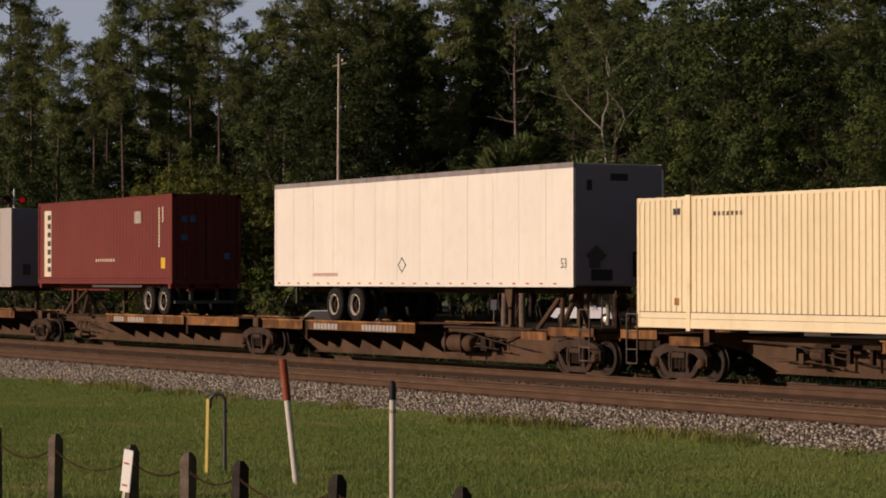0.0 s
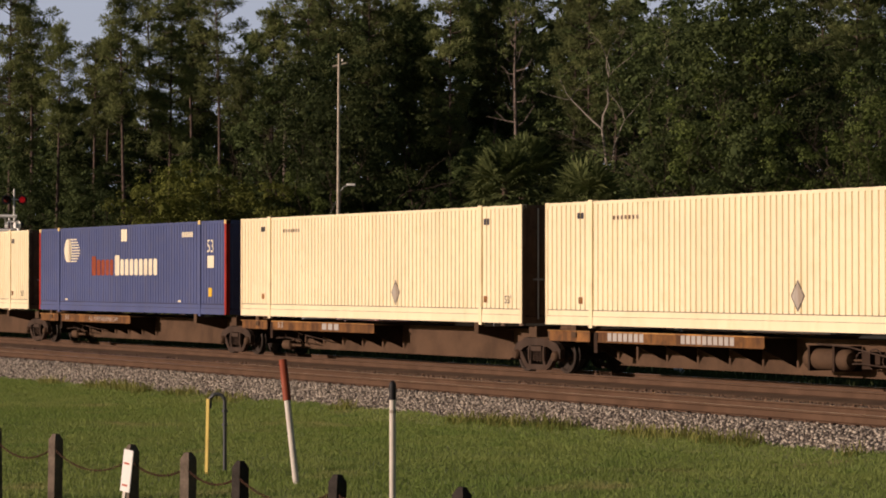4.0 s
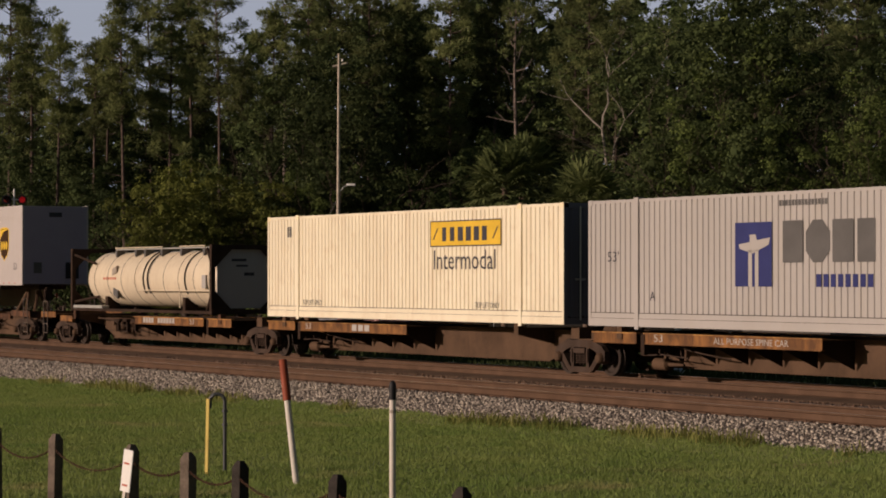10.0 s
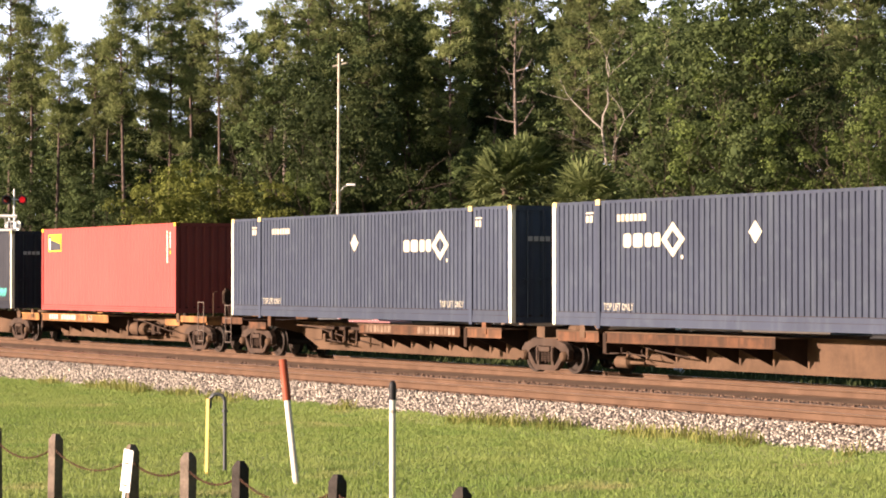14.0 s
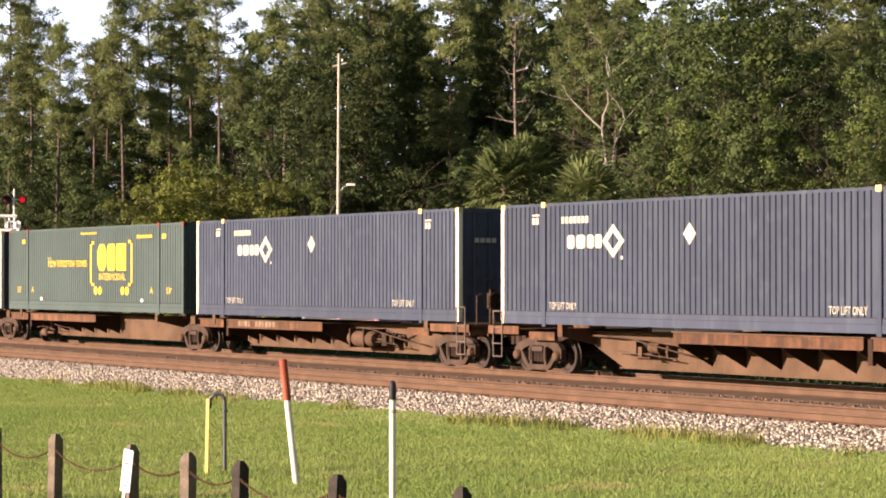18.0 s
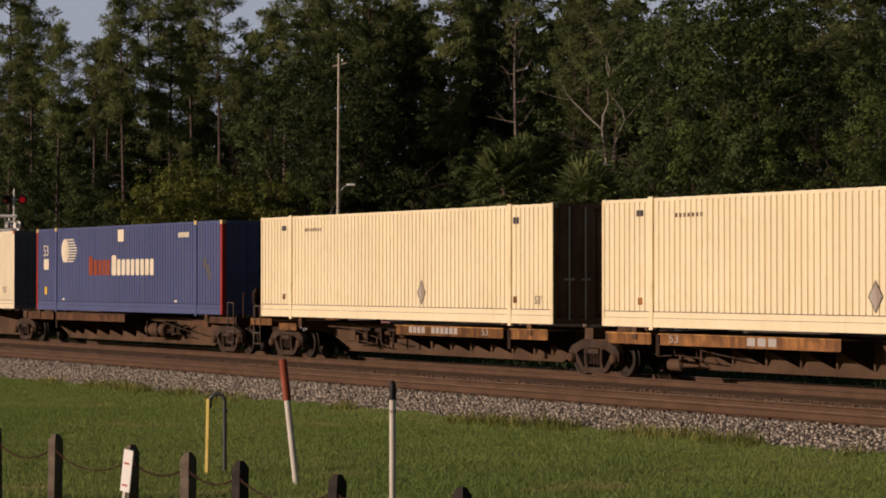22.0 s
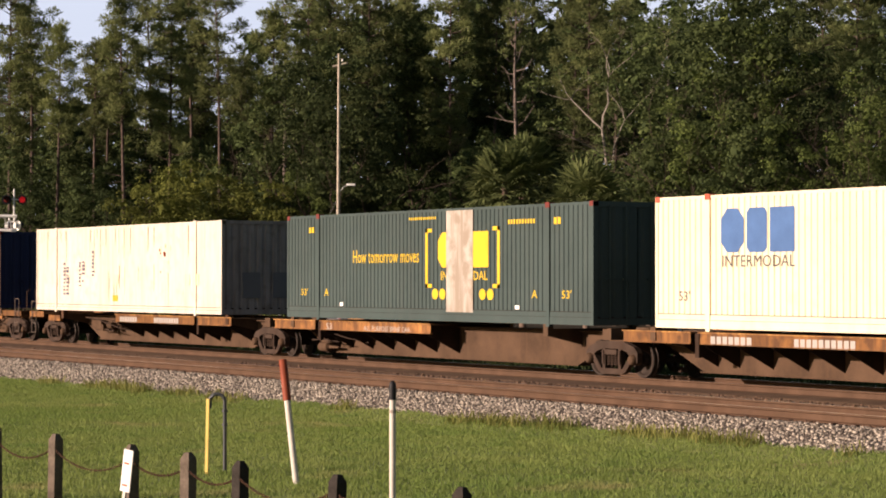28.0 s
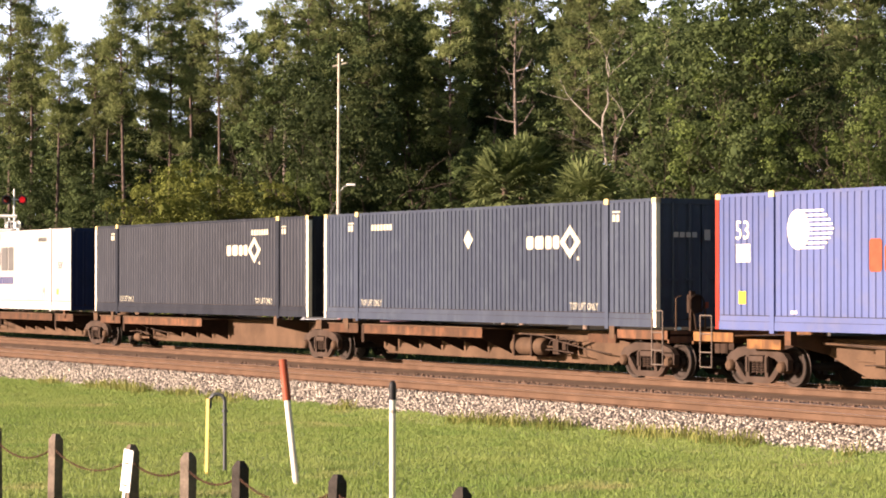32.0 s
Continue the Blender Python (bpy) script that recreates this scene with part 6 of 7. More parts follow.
def road_trailer(name, label, L, skin, seams, nose_right=True, wheels=(3.6, 4.85), leg=12.7, skirt=None, H=2.96, floor_z=2.12, roll_door=False, band=0.0, tread_z=1.14):
    """Highway trailer; thing's z = 0 is the deck under its tyres."""
    t = thing(name, label, "trailer")
    h = 1.295
    f = floor_z - tread_z
    part("body", Geo().box(0.03, L - 0.03, -h + 0.008, h - 0.008, f + 0.10, f + H - 0.06), skin, t)
    part("roof", Geo().box(0.02, L - 0.02, -h + 0.03, h - 0.03, f + H - 0.07, f + H - 0.015), skin, t)
    for s in (-1, 1):
        part("bottom_rail", Geo().box(0, L, s * h, s * (h - 0.06), f, f + 0.17), skin, t)
        part("top_rail", Geo().box(0, L, s * (h + 0.002), s * (h - 0.06), f + H - 0.13, f + H), "worn_shade" if skin == "trailer_white" else skin, t)
        for x0, x1 in ((0, 0.10), (L - 0.10, L)):
            part("corner_post", Geo().box(x0, x1, s * (h + 0.003), s * (h - 0.09), f + 0.17, f + H - 0.13), skin, t)
        if seams:
            n = round(L / seams)
            g = Geo()
            for i in range(1, n):
                x = i * L / n
                g.box(x - 0.02, x + 0.02, s * (h - 0.001), s * (h - 0.02), f + 0.17, f + H - 0.13)
            part("panel_joint", g, skin, t)
        if band:
            part("rub_rail", Geo().box(0.1, L - 0.1, s * (h + 0.004), s * (h - 0.02), f + H - band, f + H - band + 0.035).box(0.1, L - 0.1, s * (h + 0.004), s * (h - 0.02), f + H - band - 0.07, f + H - band - 0.045), skin, t)
    k = Marks(-h - 0.002)
    n = int(L / 0.62)
    for i in range(n):
        x = 0.25 + i * (L - 0.5) / n
        k.rect("redink", x, x + 0.14, f + 0.065, f + 0.10)
    k.attach(t, "reflective_tape")
    # ends, in a bluish grey that already holds their shade
    rear = 0.0 if nose_right else L
    out = -1 if nose_right else 1
    if roll_door:
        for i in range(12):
            part("roll_door_slat", Geo().box(L - 0.03, L - 0.004, -h + 0.12, h - 0.12, f + 0.2 + i * 0.2185, f + 0.416 + i * 0.2185), "endshade", t)
        part("door_frame", Geo().box(L - 0.03, L + 0.008, -h, h, f + H - 0.27, f + H).box(L - 0.03, L + 0.006, -h, -h + 0.12, f + 0.2, f + H - 0.27).box(L - 0.03, L + 0.006, h - 0.12, h, f + 0.2, f + H - 0.27).box(L - 0.03, L + 0.02, -h, h, f, f + 0.2), "endshade", t)
    else:
        nx = L if nose_right else 0.0
        part("front_wall", Geo().box(nx - 0.03, nx + 0.01, -h + 0.06, h - 0.06, f + 0.05, f + H - 0.04), "endshade", t)
        part("connector_box", Geo().box(nx, nx + 0.05, 0.4, 0.9, f + 0.25, f + 0.85), "black_paint", t)
        part("connector_box", Geo().box(nx, nx + 0.03, -0.85, -0.55, f + 0.45, f + 0.85), "grey", t)
        part("marker_plate", Geo().box(nx, nx + 0.02, -0.25, 0.25, f + H - 0.42, f + H - 0.25), "ink", t)
    # running gear
    part("chassis_rail", Geo().box(0.2, L - 0.3, -0.55, -0.43, f - 0.16, f + 0.02).box(0.2, L - 0.3, 0.43, 0.55, f - 0.16, f + 0.02), "rustdark", t)
    for x in wheels:
        for s in (-1, 1):
            wheel_parts(t, x, s, 0.48, 0.48)
        part("axle", Geo().tube([(x, -1.0, 0.48), (x, 1.0, 0.48)], 0.07, 10).box(x - 0.06, x + 0.06, -0.5, -0.42, 0.48, f).box(x - 0.06, x + 0.06, 0.42, 0.5, 0.48, f), "rustdark", t)
    for s in (-1, 1):
        part("landing_leg", Geo().prism([(leg - 0.26, f), (leg + 0.14, f), (leg + 0.06, f - 0.55), (leg - 0.06, f - 0.55)], s * 0.95, s * 1.07).box(leg - 0.06, leg + 0.06, s * 0.95, s * 1.07, 0.05, f - 0.5).box(leg - 0.14, leg + 0.14, s * 0.88, s * 1.14, 0.0, 0.05), "trailer" if skirt else "rust", t)
    part("bumper", Geo().box(rear - 0.03 + (0.05 if out < 0 else -0.05), rear + 0.03, -1.0, 1.0, f - 0.6, f - 0.5).box(rear, rear + 0.05 * -out, -0.6, -0.5, f - 0.6, f).box(rear, rear + 0.05 * -out, 0.5, 0.6, f - 0.6, f), "grey", t)
    if skirt:
        for s in (-1, 1):
            part("side_skirt", Geo().bevel_box(skirt[0], skirt[1], s * 1.26 - 0.015, s * 1.26 + 0.015, 0.12, f - 0.01, 0.01), "skirt", t)
    return t, f


def shield(k, x, z, w, h):
    pts = [(-0.5, 0.44), (-0.25, 0.5), (0.25, 0.5), (0.5, 0.44), (0.5, -0.12), (0.32, -0.34), (0, -0.5), (-0.32, -0.34), (-0.5, -0.12)]
    k.poly("gold", [(x + a * w, z + b * h) for a, b in pts])
    k.poly("shield", [(x + a * w * 0.9, z + b * h * 0.92) for a, b in pts], 0.005)
    k.poly("gold", [(x - 0.44 * w, z + 0.40 * h), (x + 0.1 * w, z + 0.46 * h), (x + 0.42 * w, z + 0.44 * h), (x - 0.1 * w, z + 0.36 * h), (x - 0.44 * w, z + 0.14 * h)], 0.01)
    for i in range(3):
        k.disc("gold", x - 0.24 * w + i * 0.25 * w, z - 0.04 * h, 0.105 * w, 0.13 * h, 12, 0.012)


def long_parcel_trailer():
    t, f = road_trailer("trailer", "pale grey highway trailer with brown and gold shield and skirts", 16.2, "trailer", 0, True, (3.55, 4.75), 12.75, (5.67, 11.9), floor_z=2.11, band=0.42)
    k = Marks(-1.295 + 0.006)
    shield(k, 14.24, f + 1.54, 1.0, 1.27)
    k.word("ink", "53", 15.25, f + 0.58, 0.24, 0.34)
    k.attach(t)
    return t


def short_parcel_trailer():
    t, f = road_trailer("trailer", "short cream highway trailer with brown shield and roll door", 8.1, "trailer", 0, False, (7.18,), 3.25, None, H=3.1, floor_z=2.03, roll_door=True, band=0.50)
    k = Marks(-1.295 + 0.006)
    shield(k, 1.22, f + 1.60, 1.05, 1.35)
    k.attach(t)
    return t


def white_road_trailer():
    t, f = road_trailer("trailer", "white highway trailer with panelled sides on spine car", 16.1, "trailer_white", 1.24, True, (3.6, 4.87), 12.85, None, floor_z=2.13)
    k = Marks(-1.295 + 0.004)
    k.frame4("ink", 7.72, f + 0.57, 0.45, 0.42, 0.8)
    k.bars("redink", 2.5, 4.05, f + 0.28, f + 0.37, 14, 0.55)
    k.word("ink", "53", 15.55, f + 0.45, 0.24, 0.25)
    k.attach(t)
    g = Geo()
    g.box(16.115, 16.125, -0.92, -0.78, f + 2.3, f + 2.55)
    g.box(16.115, 16.125, -0.8, -0.2, f + 0.16, f + 0.42)
    tagged(part("label_plate", g, "ink", t), kind="stuff")
    part("placard", Geo().prism([(-0.95, f + 0.75), (-0.65, f + 0.5), (-0.35, f + 0.75), (-0.65, f + 1.0)], 16.115, 16.125, "x"), "grey", t)
    return t


def grey_road_trailer():
    t, f = road_trailer("trailer", "pale grey highway trailer with shaded front wall", 16.15, "trailer", 1.24, True, (3.6, 4.85), 12.7, None, floor_z=2.05)
    return t


def chassis_container():
    """A forty foot box on a skeletal road chassis."""
    t = box_container("container", "maroon forty foot container locked on a road chassis", 12.15, "maroon", "maroon", "maroon", W=2.44, pitch=0.28, lift=False, base=0.17, castings="maroon", endskin="maroon", H=2.9)
    k = Marks(-1.22 + 0.010)
    k.rect("ivory", 0.62, 1.3, 0.25, 2.62)
    for i in range(7):
        k.rect("ink", 0.95, 1.25, 0.42 + i * 0.31, 0.6 + i * 0.31, 0.005)
    for i in range(12):
        k.rect("ivory", 11.05, 11.14, 1.2 + i * 0.11, 1.28 + i * 0.11)
    for i in range(5):
        k.rect("ivory", 11.35, 11.43, 2.0 + i * 0.105, 2.08 + i * 0.105)
    k.rect("gold", 11.25, 11.6, 0.5, 0.85)
    k.rect("patch", 9.0, 9.6, 2.0, 2.4)
    k.bars("ivory", 5.6, 7.4, 0.75, 0.85, 9, 0.6)
    k.attach(t)
    placards = Geo()
    for y, z in ((-0.8, 2.1), (-0.5, 2.1), (-0.8, 1.5), (0.7, 0.9)):
        placards.box(12.19, 12.195, y - 0.1, y + 0.1, z - 0.1, z + 0.1)
    part("door_sticker", placards, "logo_blue", t)
    return t


def road_chassis():
    t = thing("road_chassis", "skeletal steel container chassis with tandem wheels", "chassis")
    f = 1.04
    part("frame_rail", Geo().box(0.1, 12.0, -0.5, -0.38, f - 0.24, f).box(0.1, 12.0, 0.38, 0.5, f - 0.24, f), "maroon", t)
    part("bolster", Geo().box(0.1, 0.3, -1.2, 1.2, f - 0.15, f).box(11.8, 12.0, -1.2, 1.2, f - 0.15, f), "maroon", t)
    for x in (10.15, 11.4):
        for s in (-1, 1):
            wheel_parts(t, x, s, 0.48, 0.48)
        part("axle", Geo().tube([(x, -1.0, 0.48), (x, 1.0, 0.48)], 0.07, 10).box(x - 0.06, x + 0.06, -0.5, -0.4, 0.48, f - 0.2).box(x - 0.06, x + 0.06, 0.4, 0.5, 0.48, f - 0.2), "rustdark", t)
    for s in (-1, 1):
        part("landing_leg", Geo().box(2.9, 3.04, s * 0.9, s * 1.04, 0.04, f - 0.2).box(2.8, 3.14, s * 0.84, s * 1.1, 0, 0.05).tube([(4.2, s * 0.95, f - 0.22), (3.05, s * 0.97, 0.35)], 0.035, 6), "rust", t)
        part("mud_bracket", Geo().box(5.0, 9.4, s * 1.0, s * 1.1, f - 0.12, f - 0.05), "grey", t)
    part("bumper", Geo().box(11.95, 12.03, -1.05, 1.05, 0.4, 0.5).box(11.9, 11.98, -0.5, -0.4, 0.4, f - 0.2).box(11.9, 11.98, 0.4, 0.5, 0.4, f - 0.2), "grey", t)
    return t


def tank_container():
    t = thing("tank_container", "cream clad tank container in dark steel end frames", "tank container")
    L, h, H = 11.95, 1.22, 2.16
    zc, r = 1.10, 0.93
    x0, x1 = 0.42, L - 0.28
    prof = [(0.02, x0), (r * 0.45, x0 + 0.06), (r * 0.78, x0 + 0.22), (r * 0.95, x0 + 0.42), (r, x0 + 0.62)]
    prof += [(r, x0 + 0.62 + i * 1.3) for i in range(1, 8)]
    prof += [(r, x1 - 0.5), (r * 0.99, x1 - 0.15), (r * 0.93, x1 - 0.04), (0.02, x1)]
    part("tank", Geo().lathe(prof, 36, (0, 0, zc), "x"), "tankskin", t, smooth=35)
    for i in range(9):
        x = 1.5 + i * 1.2
        part("band", Geo().lathe([(r + 0.002, x), (r + 0.008, x + 0.006), (r + 0.008, x + 0.024), (r + 0.002, x + 0.03)], 36, (0, 0, zc), "x"), "grey" if i % 3 else "rustdark", t)
    for x in (0.0, L - 0.14):
        for s in (-1, 1):
            part("corner_post", Geo().box(x, x + 0.14, s * h, s * (h - 0.14), -0.02, H), "rustdark", t)
            a = x + 0.03
            for z, dz in ((0.14, 0.62), (H - 0.14, -0.62)):
                part("gusset", Geo().prism([(s * (h - 0.1), z), (s * (h - 0.72), z), (s * (h - 0.1), z + dz)], a, a + 0.07, "x"), "rustdark", t)
            for z in (0.0, H - 0.12):
                part("corner_casting", Geo().bevel_box(x - 0.01, x + 0.16, min(s * (h + 0.005), s * (h - 0.16)), max(s * (h + 0.005), s * (h - 0.16)), z, z + 0.13, 0.012), "rustdark", t)
        for z in (0.0, H - 0.14):
            part("cross_member", Geo().box(x, x + 0.12, -h + 0.14, h - 0.14, z, z + 0.14), "rustdark", t)
    for s in (-1, 1):
        part("side_rail", Geo().box(0.14, L - 0.14, s * (h - 0.02), s * (h - 0.12), 0.0, 0.09), "rustdark", t)
        part("brace", Geo().tube([(0.1, s * (h - 0.1), H - 0.2), (1.4, s * 0.75, zc + 0.5)], 0.045, 6), "rustdark", t)
        part("brace", Geo().tube([(0.1, s * (h - 0.1), 0.3), (1.5, s * 0.7, zc - 0.6)], 0.045, 6), "rustdark", t)
        part("brace", Geo().tube([(L - 0.1, s * (h - 0.1), 1.42), (L - 0.75, s * (h - 0.2), H - 0.1)], 0.05, 6), "rustdark", t)
        part("brace", Geo().tube([(L - 0.1, s * (h - 0.1), 0.75), (L - 0.75, s * (h - 0.2), 0.12)], 0.05, 6), "rustdark", t)
        for x in (2.2, 8.8):
            part("saddle", Geo().box(x, x + 0.2, s * 0.35, s * 0.8, 0.05, 0.5), "rustdark", t)
        part("handrail", Geo().tube([(5.6, s * (r + 0.05), 0.72), (11.6, s * (r + 0.05), 0.72)], 0.022, 8).tube([(9.0, s * (r + 0.05), 0.15), (9.0, s * (r + 0.05), 0.72)], 0.02, 6), "tankskin", t)
    part("side_step", Geo().bevel_box(0.25, 2.9, -h + 0.0, -h + 0.28, 0.10, 0.19, 0.01), "steel", t, label="pale aluminium step plank")
    for x in (5.9, 6.25, 9.3):
        part("hose", Geo().tube([(x, -(r + 0.03) * math.cos(a), zc + (r + 0.03) * math.sin(a)) for a in [radians(-30 + 10 * q) for q in range(12)]], 0.022, 6), "black_paint", t)
    part("placard", Geo().prism([(3.15, zc + 0.12), (3.55, zc + 0.22), (3.55, zc + 0.45), (3.15, zc + 0.34)], -r + 0.06, -r - 0.012), "patch", t)
    part("placard", Geo().prism([(3.15, zc - 0.55), (3.55, zc - 0.68), (3.55, zc - 0.40), (3.15, zc - 0.30)], -r + 0.10, -r + 0.03), "grey", t)
    part("walkway", Geo().box(2.6, 11.0, -0.55, -0.25, zc + r + 0.06, zc + r + 0.10), "steel", t)
    for x in (2.7, 4.4, 5.2, 6.6, 8.2, 10.0):
        part("walkway_support", Geo().prism([(x - 0.10, zc + r + 0.06), (x + 0.10, zc + r + 0.06), (x + 0.04, zc + r - 0.18), (x - 0.04, zc + r - 0.18)], -0.6, -0.3), "grey", t)
        part("rail_post", Geo().tube([(x, -0.6, zc + r + 0.06), (x, -0.6, zc + r + 0.13)], 0.016, 6), "tankskin", t)
    part("walkway_rail", Geo().tube([(2.6, -0.6, zc + r + 0.13), (6.7, -0.6, zc + r + 0.13)], 0.018, 6).tube([(8.1, -0.6, zc + r + 0.13), (10.1, -0.6, zc + r + 0.13)], 0.018, 6), "tankskin", t)
    for x in (4.5, 9.5):
        part("manhole", Geo().lathe([(0.02, 0.12), (0.26, 0.12), (0.28, 0.08), (0.28, -0.1)], 18, (x, 0.1, zc + r), "z"), "grey", t, smooth=40)
    part("end_shield", Geo().prism([(-0.95, zc - 0.55), (-0.55, zc - 0.92), (0.55, zc - 0.92), (0.95, zc - 0.55), (0.95, zc + 0.55), (0.55, zc + 0.92), (-0.55, zc + 0.92), (-0.95, zc + 0.55)], L - 0.2, L - 0.16, "x"), "silver", t)
    g = Geo()
    for y, z, w, hh in ((-0.2, 0.55, 0.5, 0.08), (-0.1, 0.38, 0.4, 0.06), (0.15, 0.1, 0.35, 0.1)):
        g.box(L - 0.16, L - 0.155, y - w / 2, y + w / 2, zc + z, zc + z + hh)
    part("marking", g, "ink", t)
    wrap = Geo()
    for i in range(6):
        a = 2.35 + i * 0.2
        wrap.box(a, a + 0.11, -r - 0.006, -r + 0.02, zc - 0.02, zc + 0.06)
    part("marking", wrap, "redink", t, label="faded red lettering bars")
    part("gauge_box", Geo().box(10.7, 11.0, -r - 0.06, -r + 0.1, zc - 0.3, zc + 0.12), "silver", t)
    return t


# ================= spine cars =================
def wheelset_mesh():
    g = Geo()
    for s in (-1, 1):
        a = s * 0.7175
        g.lathe([(0.07, a - s * 0.08), (0.12, a - s * 0.08), (0.14, a - s * 0.02), (0.32, a + s * 0.02), (0.345, a + s * 0.05), (0.355, a + s * 0.07), (0.41, a + s * 0.075), (0.418, a + s * 0.06), (0.42, a - s * 0.03), (0.447, a - s * 0.04), (0.447, a - s * 0.065), (0.36, a - s * 0.07), (0.34, a - s * 0.04), (0.14, a - s * 0.06), (0.07, a - s * 0.08)], 32)
        g.lathe([(0.01, a + s * 0.10), (0.10, a + s * 0.10), (0.14, a + s * 0.02)], 16)
    g.lathe([(0.085, -0.8), (0.085, 0.8)], 12)
    plain = len(g.f)
    for s in (-1, 1):
        a = s * 0.7175
        g.lathe([(0.405, a + s * 0.0765), (0.4195, a + s * 0.063), (0.4215, a - s * 0.028)], 32)
        g.lathe([(0.448, a - s * 0.042), (0.449, a - s * 0.06)], 32)
    me = g.mesh("wheelset", M["wheel"], 35)
    me.materials.append(M["tread"])
    me.polygons.foreach_set("material_index", [int(k >= plain) for k in range(len(me.polygons))])
    return me


def sideframe_mesh(s):
    """Cast side frame: arched top chord, deep lower chord and two columns round the springs."""
    g = Geo()
    y0, y1 = s * 0.93, s * 1.07
    g.prism([(-1.06, 0.58), (-0.92, 0.71), (-0.48, 0.83), (0.48, 0.83), (0.92, 0.71), (1.06, 0.58), (1.05, 0.36), (0.80, 0.34), (0.76, 0.50), (0.62, 0.59), (0.36, 0.66), (-0.36, 0.66), (-0.62, 0.59), (-0.76, 0.50), (-0.80, 0.34), (-1.05, 0.36)], y0, y1)
    g.prism([(-0.92, 0.50), (-0.55, 0.13), (-0.41, 0.07), (0.41, 0.07), (0.55, 0.13), (0.92, 0.50), (0.78, 0.56), (0.43, 0.20), (-0.43, 0.20), (-0.78, 0.56)], y0 + s * 0.01, y1 - s * 0.008)
    for x in (-0.38, 0.27):
        g.box(x, x + 0.11, y0 + s * 0.01, y1 - s * 0.004, 0.2, 0.72)
    g.box(-0.25, 0.25, y0, y1 + s * 0.03, 0.53, 0.64)
    for x in (-0.37, 0.30):
        g.box(x, x + 0.07, y1, y1 + s * 0.025, 0.30, 0.62)
    return g.mesh("sideframe", M["truck"])


def spring_mesh():
    """One coil spring."""
    pts = [(0.062 * math.cos(a), 0.062 * math.sin(a), 0.26 + 0.26 * a / (2 * math.pi * 5)) for a in [k * math.pi / 4 for k in range(41)]]
    return Geo().tube(pts, 0.017, 5).mesh("spring", M["truck"], 50)


TRUCK = {}


def truck(parent, x):
    """Two-axle truck: bolster with sideframes, springs, bearings and two wheelsets."""
    if not TRUCK:
        TRUCK["wheelset"] = wheelset_mesh()
        b = Geo().prism([(-1.1, 0.52), (1.1, 0.52), (1.0, 0.64), (0.3, 0.78), (-0.3, 0.78), (-1.0, 0.64)], -0.2, 0.2, "x")
        b.lathe([(0.36, 0.76), (0.36, 0.86), (0.28, 0.90)], 20, (0, 0, 0), "z")
        TRUCK["bolster"] = b.mesh("bolster", M["rustdark"])
        for s in (-1, 1):
            TRUCK["bearing", s] = Geo().lathe([(0.01, s * 1.17), (0.09, s * 1.17), (0.12, s * 1.14), (0.13, s * 1.05), (0.13, s * 0.9)], 14, (0, 0, 0)).mesh("bearing", M["rust"], 40)
        for s in (-1, 1):
            TRUCK["side", s] = sideframe_mesh(s)
        TRUCK["spring"] = spring_mesh()
        TRUCK["beam"] = Geo().box(-0.50, -0.42, -0.85, 0.85, 0.36, 0.46).box(0.42, 0.50, -0.85, 0.85, 0.36, 0.46).mesh("brake_beam", M["rustdark"])
    t = part("truck", TRUCK["bolster"], None, parent, at=(x, 0, 0))
    for s in (-1, 1):
        part("sideframe", TRUCK["side", s], None, t)
        for q in (-0.15, 0.0, 0.15):
            part("spring", TRUCK["spring"], None, t, at=(q, s * 1.0, 0))
        for q in (-0.89, 0.89):
            part("bearing", TRUCK["bearing", s], None, t, at=(q, 0, 0.42))
    part("brake_beam", TRUCK["beam"], None, t)
    for i, q in enumerate((-0.89, 0.89)):
        w = part("wheelset", TRUCK["wheelset"], None, t, at=(q, 0, 0.42))
        WHEELS[i].append(w)
    return t


WHEELS = ([], [])


def sill_piece(car, x0, x1, mat, s, low, top):
    """A rolled channel: recessed web between a proud upper lip and a lower one."""
    g = Geo().prism([(s * 1.30, top - 0.03), (s * 1.30, top), (s * 1.18, top), (s * 1.18, top - 0.03)], x0 - 0.04, x1 + 0.04, "x")
    part("sill_lip", g, "siltop" if mat == "sill" else "rust", car)
    g = Geo().prism([(s * 1.268, low + 0.02), (s * 1.268, top - 0.03), (s * 1.25, top - 0.03), (s * 1.25, low + 0.02)], x0, x1, "x")
    g.prism([(s * 1.29, low), (s * 1.29, low + 0.02), (s * 1.20, low + 0.02), (s * 1.20, low)], x0, x1, "x")
    return part("side_sill", g, mat, car)


